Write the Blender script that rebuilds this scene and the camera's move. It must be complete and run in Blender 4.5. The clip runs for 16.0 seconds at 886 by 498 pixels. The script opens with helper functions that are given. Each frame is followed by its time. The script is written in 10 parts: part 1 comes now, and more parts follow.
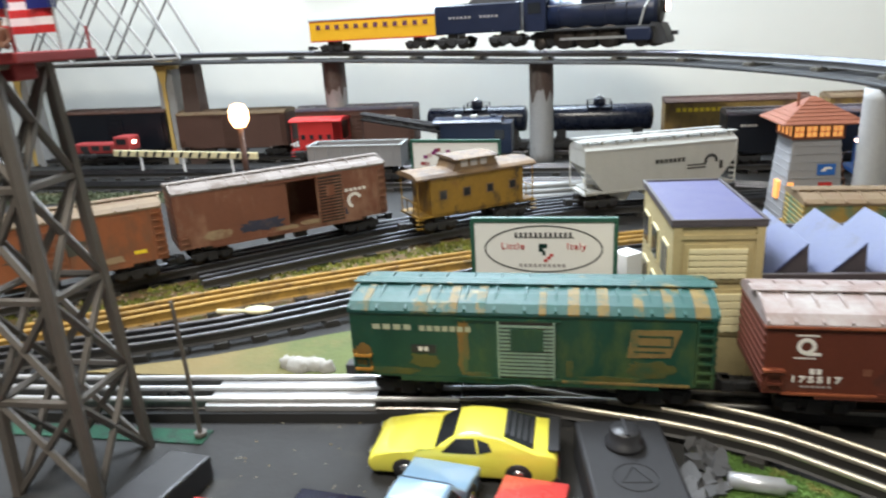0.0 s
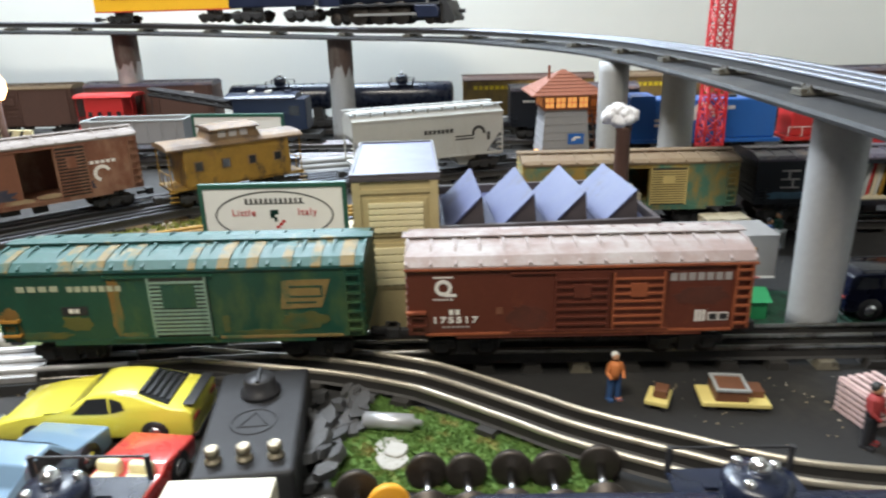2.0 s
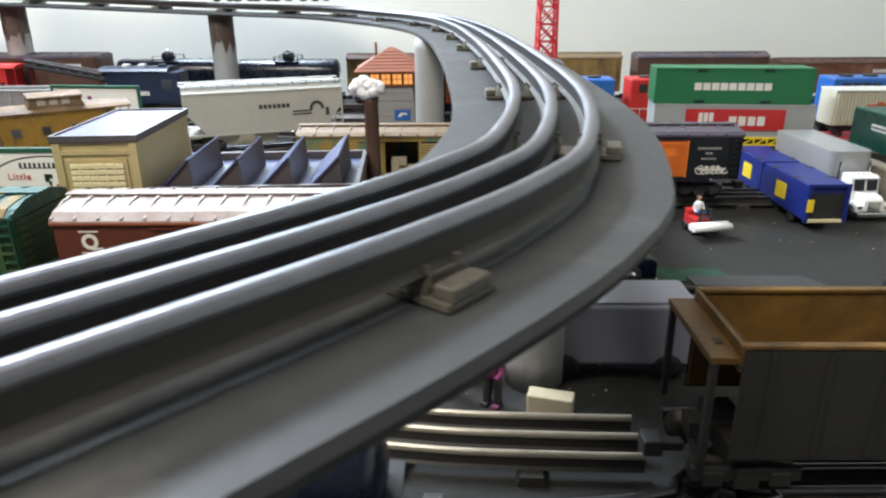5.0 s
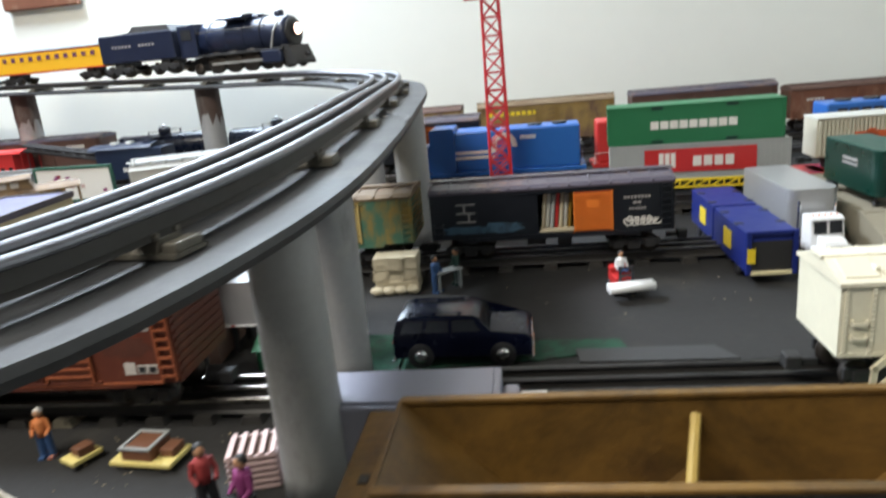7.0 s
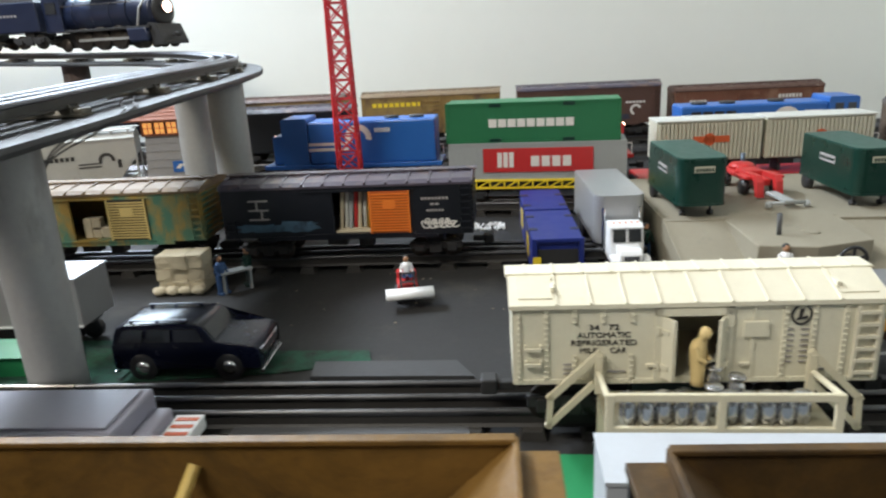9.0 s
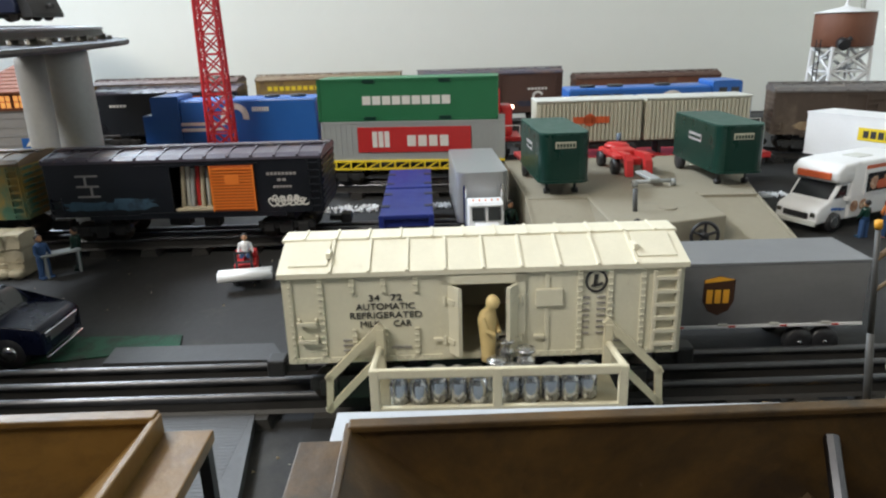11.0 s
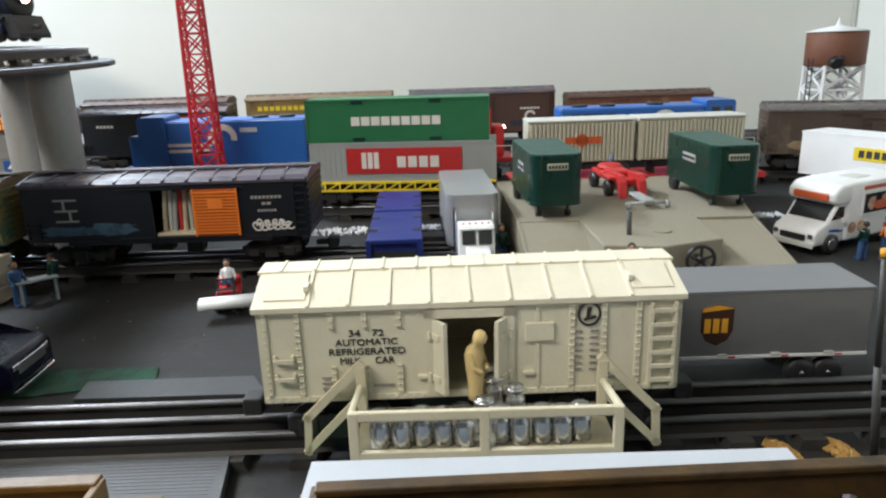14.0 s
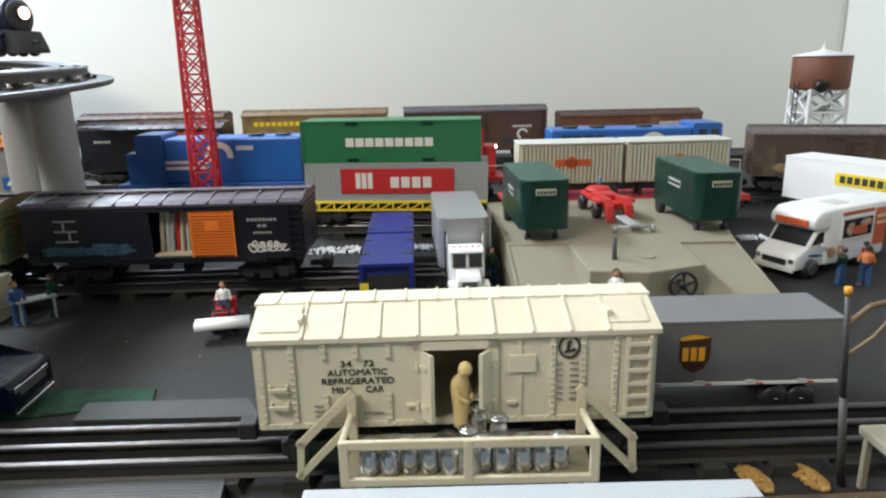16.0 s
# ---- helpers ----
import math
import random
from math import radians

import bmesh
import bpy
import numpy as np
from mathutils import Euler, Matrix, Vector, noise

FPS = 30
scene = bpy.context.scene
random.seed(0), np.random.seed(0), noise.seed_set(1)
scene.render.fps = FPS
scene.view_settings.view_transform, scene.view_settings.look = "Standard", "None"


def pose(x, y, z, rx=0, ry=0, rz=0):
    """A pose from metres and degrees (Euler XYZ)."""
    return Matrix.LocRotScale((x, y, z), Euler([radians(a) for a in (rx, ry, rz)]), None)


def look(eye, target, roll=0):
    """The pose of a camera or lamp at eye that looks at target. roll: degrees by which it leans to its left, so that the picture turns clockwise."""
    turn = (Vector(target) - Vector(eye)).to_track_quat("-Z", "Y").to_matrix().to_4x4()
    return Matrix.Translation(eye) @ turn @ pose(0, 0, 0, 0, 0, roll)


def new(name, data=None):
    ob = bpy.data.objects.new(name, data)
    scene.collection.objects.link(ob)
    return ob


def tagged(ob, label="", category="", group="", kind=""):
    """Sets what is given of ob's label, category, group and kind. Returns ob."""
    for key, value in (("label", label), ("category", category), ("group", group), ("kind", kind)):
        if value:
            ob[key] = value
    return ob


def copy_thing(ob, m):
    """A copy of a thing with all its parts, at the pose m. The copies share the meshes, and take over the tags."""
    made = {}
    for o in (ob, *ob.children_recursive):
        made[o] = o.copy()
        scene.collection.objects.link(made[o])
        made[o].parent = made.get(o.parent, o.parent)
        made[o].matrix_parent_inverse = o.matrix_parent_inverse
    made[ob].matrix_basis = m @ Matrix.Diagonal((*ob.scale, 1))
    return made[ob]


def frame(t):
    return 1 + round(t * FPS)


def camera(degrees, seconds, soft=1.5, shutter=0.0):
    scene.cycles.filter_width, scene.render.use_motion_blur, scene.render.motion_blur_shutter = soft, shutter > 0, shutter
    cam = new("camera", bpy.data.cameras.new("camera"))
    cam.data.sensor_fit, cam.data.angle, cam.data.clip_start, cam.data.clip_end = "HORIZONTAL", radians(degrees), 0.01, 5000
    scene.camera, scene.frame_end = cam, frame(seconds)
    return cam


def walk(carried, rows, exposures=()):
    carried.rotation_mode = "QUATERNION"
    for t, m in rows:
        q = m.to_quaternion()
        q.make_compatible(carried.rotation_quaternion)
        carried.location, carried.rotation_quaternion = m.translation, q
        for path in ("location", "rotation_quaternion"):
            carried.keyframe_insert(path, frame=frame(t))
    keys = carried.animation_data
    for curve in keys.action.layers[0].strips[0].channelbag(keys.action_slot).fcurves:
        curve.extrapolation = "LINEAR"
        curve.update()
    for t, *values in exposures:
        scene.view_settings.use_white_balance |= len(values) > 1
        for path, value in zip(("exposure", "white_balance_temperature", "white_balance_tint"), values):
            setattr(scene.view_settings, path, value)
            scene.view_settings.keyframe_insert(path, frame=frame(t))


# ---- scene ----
cam = camera(66.1, 16.0, soft=2.2, shutter=0.5)
PATH = [
    (0, (0.151, 0.074, 0.288), (-0.242, 1.934, -0.332), -3.2),
    (0.5, (0.19, 0.076, 0.28), (-0.126, 1.946, -0.356), -3.6),
    (1, (0.231, 0.079, 0.272), (-0.001, 1.956, -0.377), -3.3),
    (1.5, (0.273, 0.09, 0.258), (0.141, 1.978, -0.39), -2.2),
    (2, (0.308, 0.083, 0.256), (0.26, 1.97, -0.405), -1.6),
    (2.5, (0.346, 0.078, 0.254), (0.354, 1.965, -0.41), -1.1),
    (3, (0.369, 0.075, 0.253), (0.316, 1.965, -0.398), -0.7),
    (3.5, (0.41, 0.069, 0.251), (0.348, 1.958, -0.402), -0.6),
    (4, (0.452, 0.058, 0.244), (0.419, 1.936, -0.443), -0.3),
    (4.5, (0.499, 0.048, 0.249), (0.578, 1.924, -0.44), 0.8),
    (4.7, (0.524, 0.05, 0.247), (0.558, 1.923, -0.454), 0.7),
    (6.8, (0.727, 0.118, 0.235), (0.446, 2.0, -0.381), -5.7),
    (7, (0.742, 0.131, 0.236), (0.47, 2.033, -0.321), -5.4),
    (7.5, (0.772, 0.155, 0.23), (0.502, 2.072, -0.272), -4.6),
    (8, (0.825, 0.17, 0.223), (0.625, 2.082, -0.327), -4.0),
    (8.5, (0.875, 0.179, 0.23), (0.687, 2.08, -0.365), -4.2),
    (9, (0.904, 0.185, 0.226), (0.741, 2.087, -0.371), -3.0),
    (9.5, (0.941, 0.193, 0.22), (0.815, 2.098, -0.376), -2.6),
    (10, (0.97, 0.205, 0.21), (0.92, 2.106, -0.411), -2.3),
    (10.2, (0.978, 0.208, 0.205), (0.951, 2.111, -0.413), -2.3),
    (12.3, (0.986, 0.235, 0.192), (1.0, 2.143, -0.409), -1.5),
    (12.5, (0.986, 0.236, 0.194), (0.982, 2.146, -0.401), -2.1),
    (13, (0.989, 0.235, 0.196), (1.012, 2.149, -0.385), -1.9),
    (13.5, (0.989, 0.236, 0.196), (1.01, 2.153, -0.373), -1.8),
    (14, (0.989, 0.237, 0.196), (1.01, 2.156, -0.365), -1.8),
    (14.5, (0.987, 0.235, 0.2), (1.015, 2.16, -0.34), -1.5),
    (15, (0.987, 0.232, 0.206), (1.023, 2.162, -0.316), -1.1),
    (15.5, (0.987, 0.231, 0.205), (1.02, 2.158, -0.327), -1.2),
    (16, (0.992, 0.225, 0.212), (1.031, 2.151, -0.324), -1.2),
]
walk(cam, [(t, look(eye, target, roll)) for t, eye, target, roll in PATH],
     exposures=[(0, 0.09), (1, 0.09), (3, 0.08), (4, 0.18), (4.5, 0.26), (4.7, 0.26), (6.8, 0.2), (8, 0.18), (9.5, 0.09), (10.2, 0.03), (12.5, 0.0), (14, 0.05), (16, 0.11)])

# ---- world, lights ----
world = bpy.data.worlds.new("room_air")
scene.world = world
world.use_nodes = True
world.node_tree.nodes["Background"].inputs[0].default_value = (0.75, 0.85, 1.0, 1)
world.node_tree.nodes["Background"].inputs[1].default_value = 0.05


def area_lamp(name, eye, target, sx, sy, watts, colour):
    data = bpy.data.lights.new(name, "AREA")
    data.shape, data.size, data.size_y, data.energy, data.color = "RECTANGLE", sx, sy, watts, colour
    ob = new(name, data)
    ob.matrix_world = look(eye, target)
    return ob


area_lamp("ceiling_lamp_front", (-0.04, -0.22, 1.42), (0.40, 0.6, 0), 1.0, 0.25, 27, (1.0, 0.94, 0.84))
area_lamp("window_daylight", (-0.01, 1.795, 0.68), (0.15, 0.9, 0.25), 0.5, 0.48, 13, (0.70, 0.84, 1.0))
# Added fill light that brightens the back wall, not a known fixture.
area_lamp("back_wall_fill", (-0.42, 1.45, 1.60), (-0.2, 1.38, 0), 1.2, 0.25, 82, (0.80, 0.89, 1.0))


# ---- materials ----
def mat(name, col, rough=0.5, metal=0.0, var=0.15, scale=90.0, bump=0.0, col2=None, spot=0.5, coat=0.0, obvar=0.0, emit=0.0, streak=1.0, sharp=0.12, dust=None, dusty=0.5):
    m = bpy.data.materials.new(name)
    m.use_nodes = True
    nt = m.node_tree
    b = nt.nodes["Principled BSDF"]
    b.inputs["Metallic"].default_value = metal
    b.inputs["Coat Weight"].default_value = coat
    tc = nt.nodes.new("ShaderNodeTexCoord")
    mp = nt.nodes.new("ShaderNodeMapping")
    mp.inputs["Scale"].default_value = (1, 1, 1 / streak)
    nt.links.new(tc.outputs["Object"], mp.inputs[0])
    n1 = nt.nodes.new("ShaderNodeTexNoise")
    n1.inputs["Scale"].default_value, n1.inputs["Detail"].default_value, n1.inputs["Roughness"].default_value = scale, 6, 0.65
    nt.links.new(mp.outputs[0], n1.inputs["Vector"])
    n2 = nt.nodes.new("ShaderNodeTexNoise")
    n2.inputs["Scale"].default_value, n2.inputs["Detail"].default_value = scale * 7, 3
    nt.links.new(tc.outputs["Object"], n2.inputs["Vector"])
    c1 = tuple(max(0, c * (1 - var)) for c in col) + (1,)
    c2 = tuple(min(1, c * (1 + var)) for c in col) + (1,)
    mix = nt.nodes.new("ShaderNodeMix")
    mix.data_type = "RGBA"
    mix.inputs[6].default_value, mix.inputs[7].default_value = c1, c2
    nt.links.new(n1.outputs["Fac"], mix.inputs[0])
    last = mix.outputs[2]
    fine = nt.nodes.new("ShaderNodeMix")
    fine.data_type, fine.blend_type = "RGBA", "MULTIPLY"
    fine.inputs[0].default_value = min(1.0, var * 1.5)
    ramp2 = nt.nodes.new("ShaderNodeMapRange")
    ramp2.inputs[1].default_value, ramp2.inputs[2].default_value, ramp2.inputs[3].default_value = 0.3, 0.7, 0.75
    nt.links.new(n2.outputs["Fac"], ramp2.inputs[0])
    nt.links.new(last, fine.inputs[6])
    nt.links.new(ramp2.outputs[0], fine.inputs[7])
    last = fine.outputs[2]
    if col2:
        n3 = nt.nodes.new("ShaderNodeTexNoise")
        n3.inputs["Scale"].default_value, n3.inputs["Detail"].default_value, n3.inputs["Roughness"].default_value = scale * 0.6, 7, 0.7
        nt.links.new(mp.outputs[0], n3.inputs["Vector"])
        rng = nt.nodes.new("ShaderNodeMapRange")
        rng.inputs[1].default_value, rng.inputs[2].default_value = spot, spot + sharp
        nt.links.new(n3.outputs["Fac"], rng.inputs[0])
        m3 = nt.nodes.new("ShaderNodeMix")
        m3.data_type = "RGBA"
        nt.links.new(rng.outputs[0], m3.inputs[0])
        nt.links.new(last, m3.inputs[6])
        m3.inputs[7].default_value = (*col2, 1)
        last = m3.outputs[2]
    if dust:
        n4 = nt.nodes.new("ShaderNodeTexNoise")
        n4.inputs["Scale"].default_value, n4.inputs["Detail"].default_value, n4.inputs["Roughness"].default_value = scale * 0.45, 9, 0.72
        n4.inputs["Distortion"].default_value = 0.6
        nt.links.new(tc.outputs["Object"], n4.inputs["Vector"])
        rd = nt.nodes.new("ShaderNodeMapRange")
        rd.inputs[1].default_value, rd.inputs[2].default_value, rd.inputs[4].default_value = dusty, dusty + 0.22, 0.8
        nt.links.new(n4.outputs["Fac"], rd.inputs[0])
        m5 = nt.nodes.new("ShaderNodeMix")
        m5.data_type = "RGBA"
        nt.links.new(rd.outputs[0], m5.inputs[0])
        nt.links.new(last, m5.inputs[6])
        m5.inputs[7].default_value = (*dust, 1)
        last = m5.outputs[2]
    if obvar:
        info = nt.nodes.new("ShaderNodeObjectInfo")
        r = nt.nodes.new("ShaderNodeMapRange")
        r.inputs[3].default_value, r.inputs[4].default_value = 1 - obvar, 1 + obvar
        nt.links.new(info.outputs["Random"], r.inputs[0])
        m4 = nt.nodes.new("ShaderNodeMix")
        m4.data_type, m4.blend_type = "RGBA", "MULTIPLY"
        m4.inputs[0].default_value = 1
        nt.links.new(last, m4.inputs[6])
        nt.links.new(r.outputs[0], m4.inputs[7])
        last = m4.outputs[2]
    nt.links.new(last, b.inputs["Base Color"])
    rr = nt.nodes.new("ShaderNodeMapRange")
    rr.inputs[3].default_value, rr.inputs[4].default_value = max(0.02, rough - 0.12), min(1, rough + 0.12)
    nt.links.new(n1.outputs["Fac"], rr.inputs[0])
    nt.links.new(rr.outputs[0], b.inputs["Roughness"])
    if bump:
        bp = nt.nodes.new("ShaderNodeBump")
        bp.inputs["Strength"].default_value, bp.inputs["Distance"].default_value = bump, 0.0012
        nt.links.new(n2.outputs["Fac"], bp.inputs["Height"])
        nt.links.new(bp.outputs[0], b.inputs["Normal"])
    if emit:
        nt.links.new(last, b.inputs["Emission Color"])
        b.inputs["Emission Strength"].default_value = emit
    return m


M = {}
M["wall"] = mat("painted_wall", (0.79, 0.81, 0.765), 0.85, var=0.03, scale=4, bump=0.04)
# Dark colour for the unseen walls, chosen to cut bounced light.
M["wall_dim"] = mat("dim_unseen_wall", (0.30, 0.26, 0.22), 0.8, var=0.15, scale=6, bump=0.05)
M["letter_grey"] = mat("grey_lettering", (0.34, 0.32, 0.31), 0.6, var=0.2, scale=150)
M["ceiling"] = mat("ceiling_paint", (0.55, 0.55, 0.53), 0.9, var=0.03, scale=5)
M["floorboards"] = mat("room_floor", (0.18, 0.13, 0.09), 0.6, var=0.2, scale=8)
M["table"] = mat("table_felt", (0.017, 0.0168, 0.0165), 0.8, var=0.3, scale=22, bump=0.25, col2=(0.031, 0.029, 0.025), spot=0.55)
M["grey_board"] = mat("grey_board", (0.085, 0.088, 0.092), 0.6, var=0.2, scale=40, bump=0.2)
M["dark_board"] = mat("dark_grey_board", (0.038, 0.039, 0.041), 0.6, var=0.2, scale=40, bump=0.2)
M["green_mat"] = mat("green_mat", (0.013, 0.075, 0.042), 0.95, var=0.45, scale=110, bump=0.9, col2=(0.016, 0.026, 0.020), spot=0.48, sharp=0.16)
M["grass"] = mat("grass_turf", (0.095, 0.185, 0.035), 0.95, var=0.4, scale=110, bump=1.0, col2=(0.21, 0.165, 0.045), spot=0.53, sharp=0.16)
M["dirt"] = mat("dirt", (0.17, 0.105, 0.045), 0.95, var=0.4, scale=60, bump=0.8, col2=(0.09, 0.11, 0.026), spot=0.51, sharp=0.12, dust=(0.045, 0.042, 0.036), dusty=0.50)
M["deck"] = mat("black_deck", (0.036, 0.038, 0.041), 0.6, var=0.3, scale=22, bump=0.25, col2=(0.095, 0.095, 0.092), spot=0.54, sharp=0.2, dust=(0.10, 0.095, 0.085), dusty=0.55)
M["rail"] = mat("tin_rail", (0.50, 0.455, 0.37), 0.40, 0.65, var=0.2, scale=70, col2=(0.30, 0.25, 0.18), spot=0.6)
M["rail_bright"] = mat("bright_steel_rail", (0.62, 0.62, 0.62), 0.42, 0.6, var=0.15, scale=40, col2=(0.30, 0.29, 0.27), spot=0.62)
M["bare_tin"] = mat("bare_tin_plate", (0.34, 0.335, 0.33), 0.45, 0.35, var=0.18, scale=50, col2=(0.30, 0.29, 0.27), spot=0.58)
M["rail_dark"] = mat("dark_rail", (0.13, 0.13, 0.14), 0.34, 1.0, var=0.25, scale=70, col2=(0.12, 0.10, 0.08), spot=0.62)
# Darker copy of the yard rail; its weaker reflections are in the colour.
M["rail_dim"] = mat("dim_rail", (0.13, 0.13, 0.135), 0.36, 1.0, var=0.3, scale=25, col2=(0.20, 0.19, 0.17), spot=0.60)
M["rail_mid"] = mat("dulled_rail", (0.30, 0.29, 0.27), 0.3, 1.0, var=0.3, scale=25, col2=(0.10, 0.09, 0.08), spot=0.52)
M["sky_pane"] = mat("daylight_pane", (0.75, 0.88, 1.0), 0.3, var=0.05, scale=3, emit=2.5)
M["rail_side"] = mat("dark_rail_side", (0.028, 0.026, 0.024), 0.6, var=0.3, scale=60)
M["rail_rust"] = mat("rusty_rail", (0.44, 0.265, 0.06), 0.65, 0.2, var=0.4, scale=45, col2=(0.11, 0.062, 0.028), spot=0.5, sharp=0.2, dust=(0.05, 0.036, 0.02), dusty=0.5)
M["tie"] = mat("black_tie", (0.035, 0.033, 0.03), 0.6, var=0.3, scale=90, obvar=0.3)
M["rail_via"] = mat("grimy_steel_rail", (0.17, 0.175, 0.20), 0.42, 0.7, var=0.3, scale=30, col2=(0.09, 0.09, 0.09), spot=0.54, sharp=0.2)
M["clip_tie"] = mat("grubby_tin_tie", (0.15, 0.14, 0.115), 0.45, 0.4, var=0.35, scale=90, col2=(0.05, 0.046, 0.04), spot=0.54, sharp=0.15)
M["worn_tie"] = mat("worn_tin_tie", (0.30, 0.27, 0.20), 0.5, 0.5, var=0.35, scale=90, col2=(0.10, 0.09, 0.07), spot=0.5)
M["rubber"] = mat("black_rubber", (0.012, 0.012, 0.012), 0.9, var=0.3, scale=60)
M["tin_tie"] = mat("tin_tie", (0.15, 0.13, 0.10), 0.45, 0.6, var=0.3, scale=90)
M["pier"] = mat("pier_grey", (0.33, 0.335, 0.335), 0.55, var=0.16, scale=26, bump=0.15, col2=(0.15, 0.15, 0.14), spot=0.57, streak=2.5, sharp=0.16, dust=(0.42, 0.40, 0.36), dusty=0.56)
M["black"] = mat("black_plastic", (0.022, 0.022, 0.025), 0.4, var=0.2, scale=80)
M["black_matt"] = mat("black_metal", (0.02, 0.02, 0.021), 0.6, var=0.3, scale=80)
M["wheel"] = mat("wheel_iron", (0.070, 0.060, 0.052), 0.48, 0.7, var=0.3, scale=120)
M["chrome"] = mat("polished_metal", (0.75, 0.76, 0.78), 0.18, 1.0, var=0.08, scale=60)
M["silver"] = mat("silver_paint", (0.33, 0.33, 0.335), 0.38, 0.4, var=0.06, scale=40)
M["dull_white"] = mat("dull_white_plastic", (0.46, 0.49, 0.53), 0.5, var=0.06, scale=50)
M["white"] = mat("white_paint", (0.78, 0.79, 0.80), 0.5, var=0.05, scale=50)
M["cream"] = mat("cream_plastic", (0.70, 0.67, 0.53), 0.5, var=0.08, scale=80, bump=0.1, col2=(0.52, 0.47, 0.35), spot=0.64)
M["cream_roof"] = mat("cream_roof_plastic", (0.72, 0.68, 0.54), 0.45, var=0.08, scale=80, bump=0.08, col2=(0.56, 0.51, 0.38), spot=0.66)
M["letter_white"] = mat("white_lettering", (0.72, 0.70, 0.66), 0.6, var=0.15, scale=150)
M["letter_black"] = mat("black_lettering", (0.03, 0.03, 0.03), 0.6, var=0.15, scale=150)
M["pc_green"] = mat("weathered_green", (0.007, 0.056, 0.034), 0.5, var=0.35, scale=35, col2=(0.05, 0.09, 0.03), spot=0.54, streak=2.5, bump=0.1, dust=(0.09, 0.075, 0.025), dusty=0.58)
M["pc_roof"] = mat("weathered_teal_roof", (0.010, 0.075, 0.066), 0.56, var=0.35, scale=46, col2=(0.22, 0.16, 0.045), spot=0.57, bump=0.1, dust=(0.055, 0.125, 0.15), dusty=0.55)
M["paint_chip"] = mat("chipped_cream_paint", (0.66, 0.61, 0.45), 0.5, var=0.1, scale=90, bump=0.15, col2=(0.22, 0.17, 0.11), spot=0.66, sharp=0.04)
M["roof_stain"] = mat("blotchy_roof_rust", (0.18, 0.12, 0.025), 0.6, var=0.4, scale=95, col2=(0.012, 0.085, 0.075), spot=0.47, sharp=0.14, dust=(0.06, 0.075, 0.03), dusty=0.50)
# Worn green slats, coloured paler for the light they catch.
M["pc_door"] = mat("worn_highlit_green", (0.19, 0.29, 0.23), 0.35, var=0.3, scale=60, col2=(0.02, 0.08, 0.05), spot=0.5)
M["soft_rust"] = mat("blotchy_rust", (0.19, 0.105, 0.024), 0.6, var=0.35, scale=70, col2=(0.02, 0.10, 0.05), spot=0.50, streak=3, sharp=0.15)
M["rust_orange"] = mat("rust_orange", (0.42, 0.20, 0.03), 0.7, var=0.35, scale=90)
M["cr_brown"] = mat("oxide_red", (0.108, 0.026, 0.014), 0.5, var=0.22, scale=40, bump=0.1, streak=2, col2=(0.19, 0.055, 0.025), spot=0.58, dust=(0.055, 0.018, 0.012), dusty=0.58)
M["cr_roof"] = mat("dusty_oxide_roof", (0.27, 0.205, 0.19), 0.62, var=0.18, scale=40, col2=(0.39, 0.37, 0.365), spot=0.42, bump=0.1, sharp=0.25)
M["brown"] = mat("brown_car", (0.17, 0.065, 0.036), 0.6, var=0.25, scale=30, bump=0.1, streak=2.5, col2=(0.25, 0.135, 0.085), spot=0.52, dust=(0.30, 0.22, 0.15), dusty=0.55)
M["orange_brown"] = mat("orange_brown_car", (0.26, 0.085, 0.03), 0.6, var=0.25, scale=30, bump=0.1, streak=2.5, col2=(0.16, 0.07, 0.035), spot=0.52, dust=(0.13, 0.11, 0.08), dusty=0.56)
M["caboose_roof"] = mat("grimy_ochre_roof", (0.17, 0.105, 0.05), 0.65, var=0.35, scale=45, col2=(0.085, 0.055, 0.035), spot=0.47, bump=0.15, dust=(0.22, 0.17, 0.13), dusty=0.52)
M["sawtooth"] = mat("sawtooth_slate", (0.062, 0.075, 0.165), 0.55, var=0.2, scale=50, bump=0.12, col2=(0.05, 0.05, 0.085), spot=0.56)
M["brown_roof"] = mat("grimy_grey_roof", (0.21, 0.18, 0.16), 0.7, var=0.25, scale=40, col2=(0.11, 0.08, 0.06), spot=0.49, bump=0.1)
M["dark_brown"] = mat("dark_brown_car", (0.085, 0.042, 0.03), 0.6, var=0.25, scale=30, streak=2.5)
M["dusty_dark"] = mat("dusty_dark_car", (0.075, 0.052, 0.038), 0.7, var=0.3, scale=30, streak=2.5, bump=0.1, col2=(0.13, 0.10, 0.07), spot=0.52, dust=(0.17, 0.14, 0.10), dusty=0.56)
M["tan_roof"] = mat("tan_roof", (0.18, 0.125, 0.07), 0.65, var=0.3, scale=40, col2=(0.15, 0.09, 0.05), spot=0.52, bump=0.1)
M["yel_car"] = mat("weathered_yellow", (0.24, 0.135, 0.014), 0.6, var=0.35, scale=48, col2=(0.055, 0.034, 0.014), spot=0.53, sharp=0.09, streak=1.6, bump=0.2, dust=(0.13, 0.055, 0.02), dusty=0.52)
M["yel_green"] = mat("mottled_green_yellow", (0.30, 0.20, 0.045), 0.6, var=0.3, scale=38, col2=(0.06, 0.16, 0.11), spot=0.47, streak=2, dust=(0.22, 0.10, 0.03), dusty=0.56)
M["nh_black"] = mat("faded_black_car", (0.007, 0.009, 0.014), 0.36, var=0.3, scale=40, streak=2)
M["nh_roof"] = mat("grimy_dark_roof", (0.072, 0.062, 0.085), 0.38, var=0.3, scale=50, col2=(0.15, 0.10, 0.085), spot=0.53, bump=0.1)
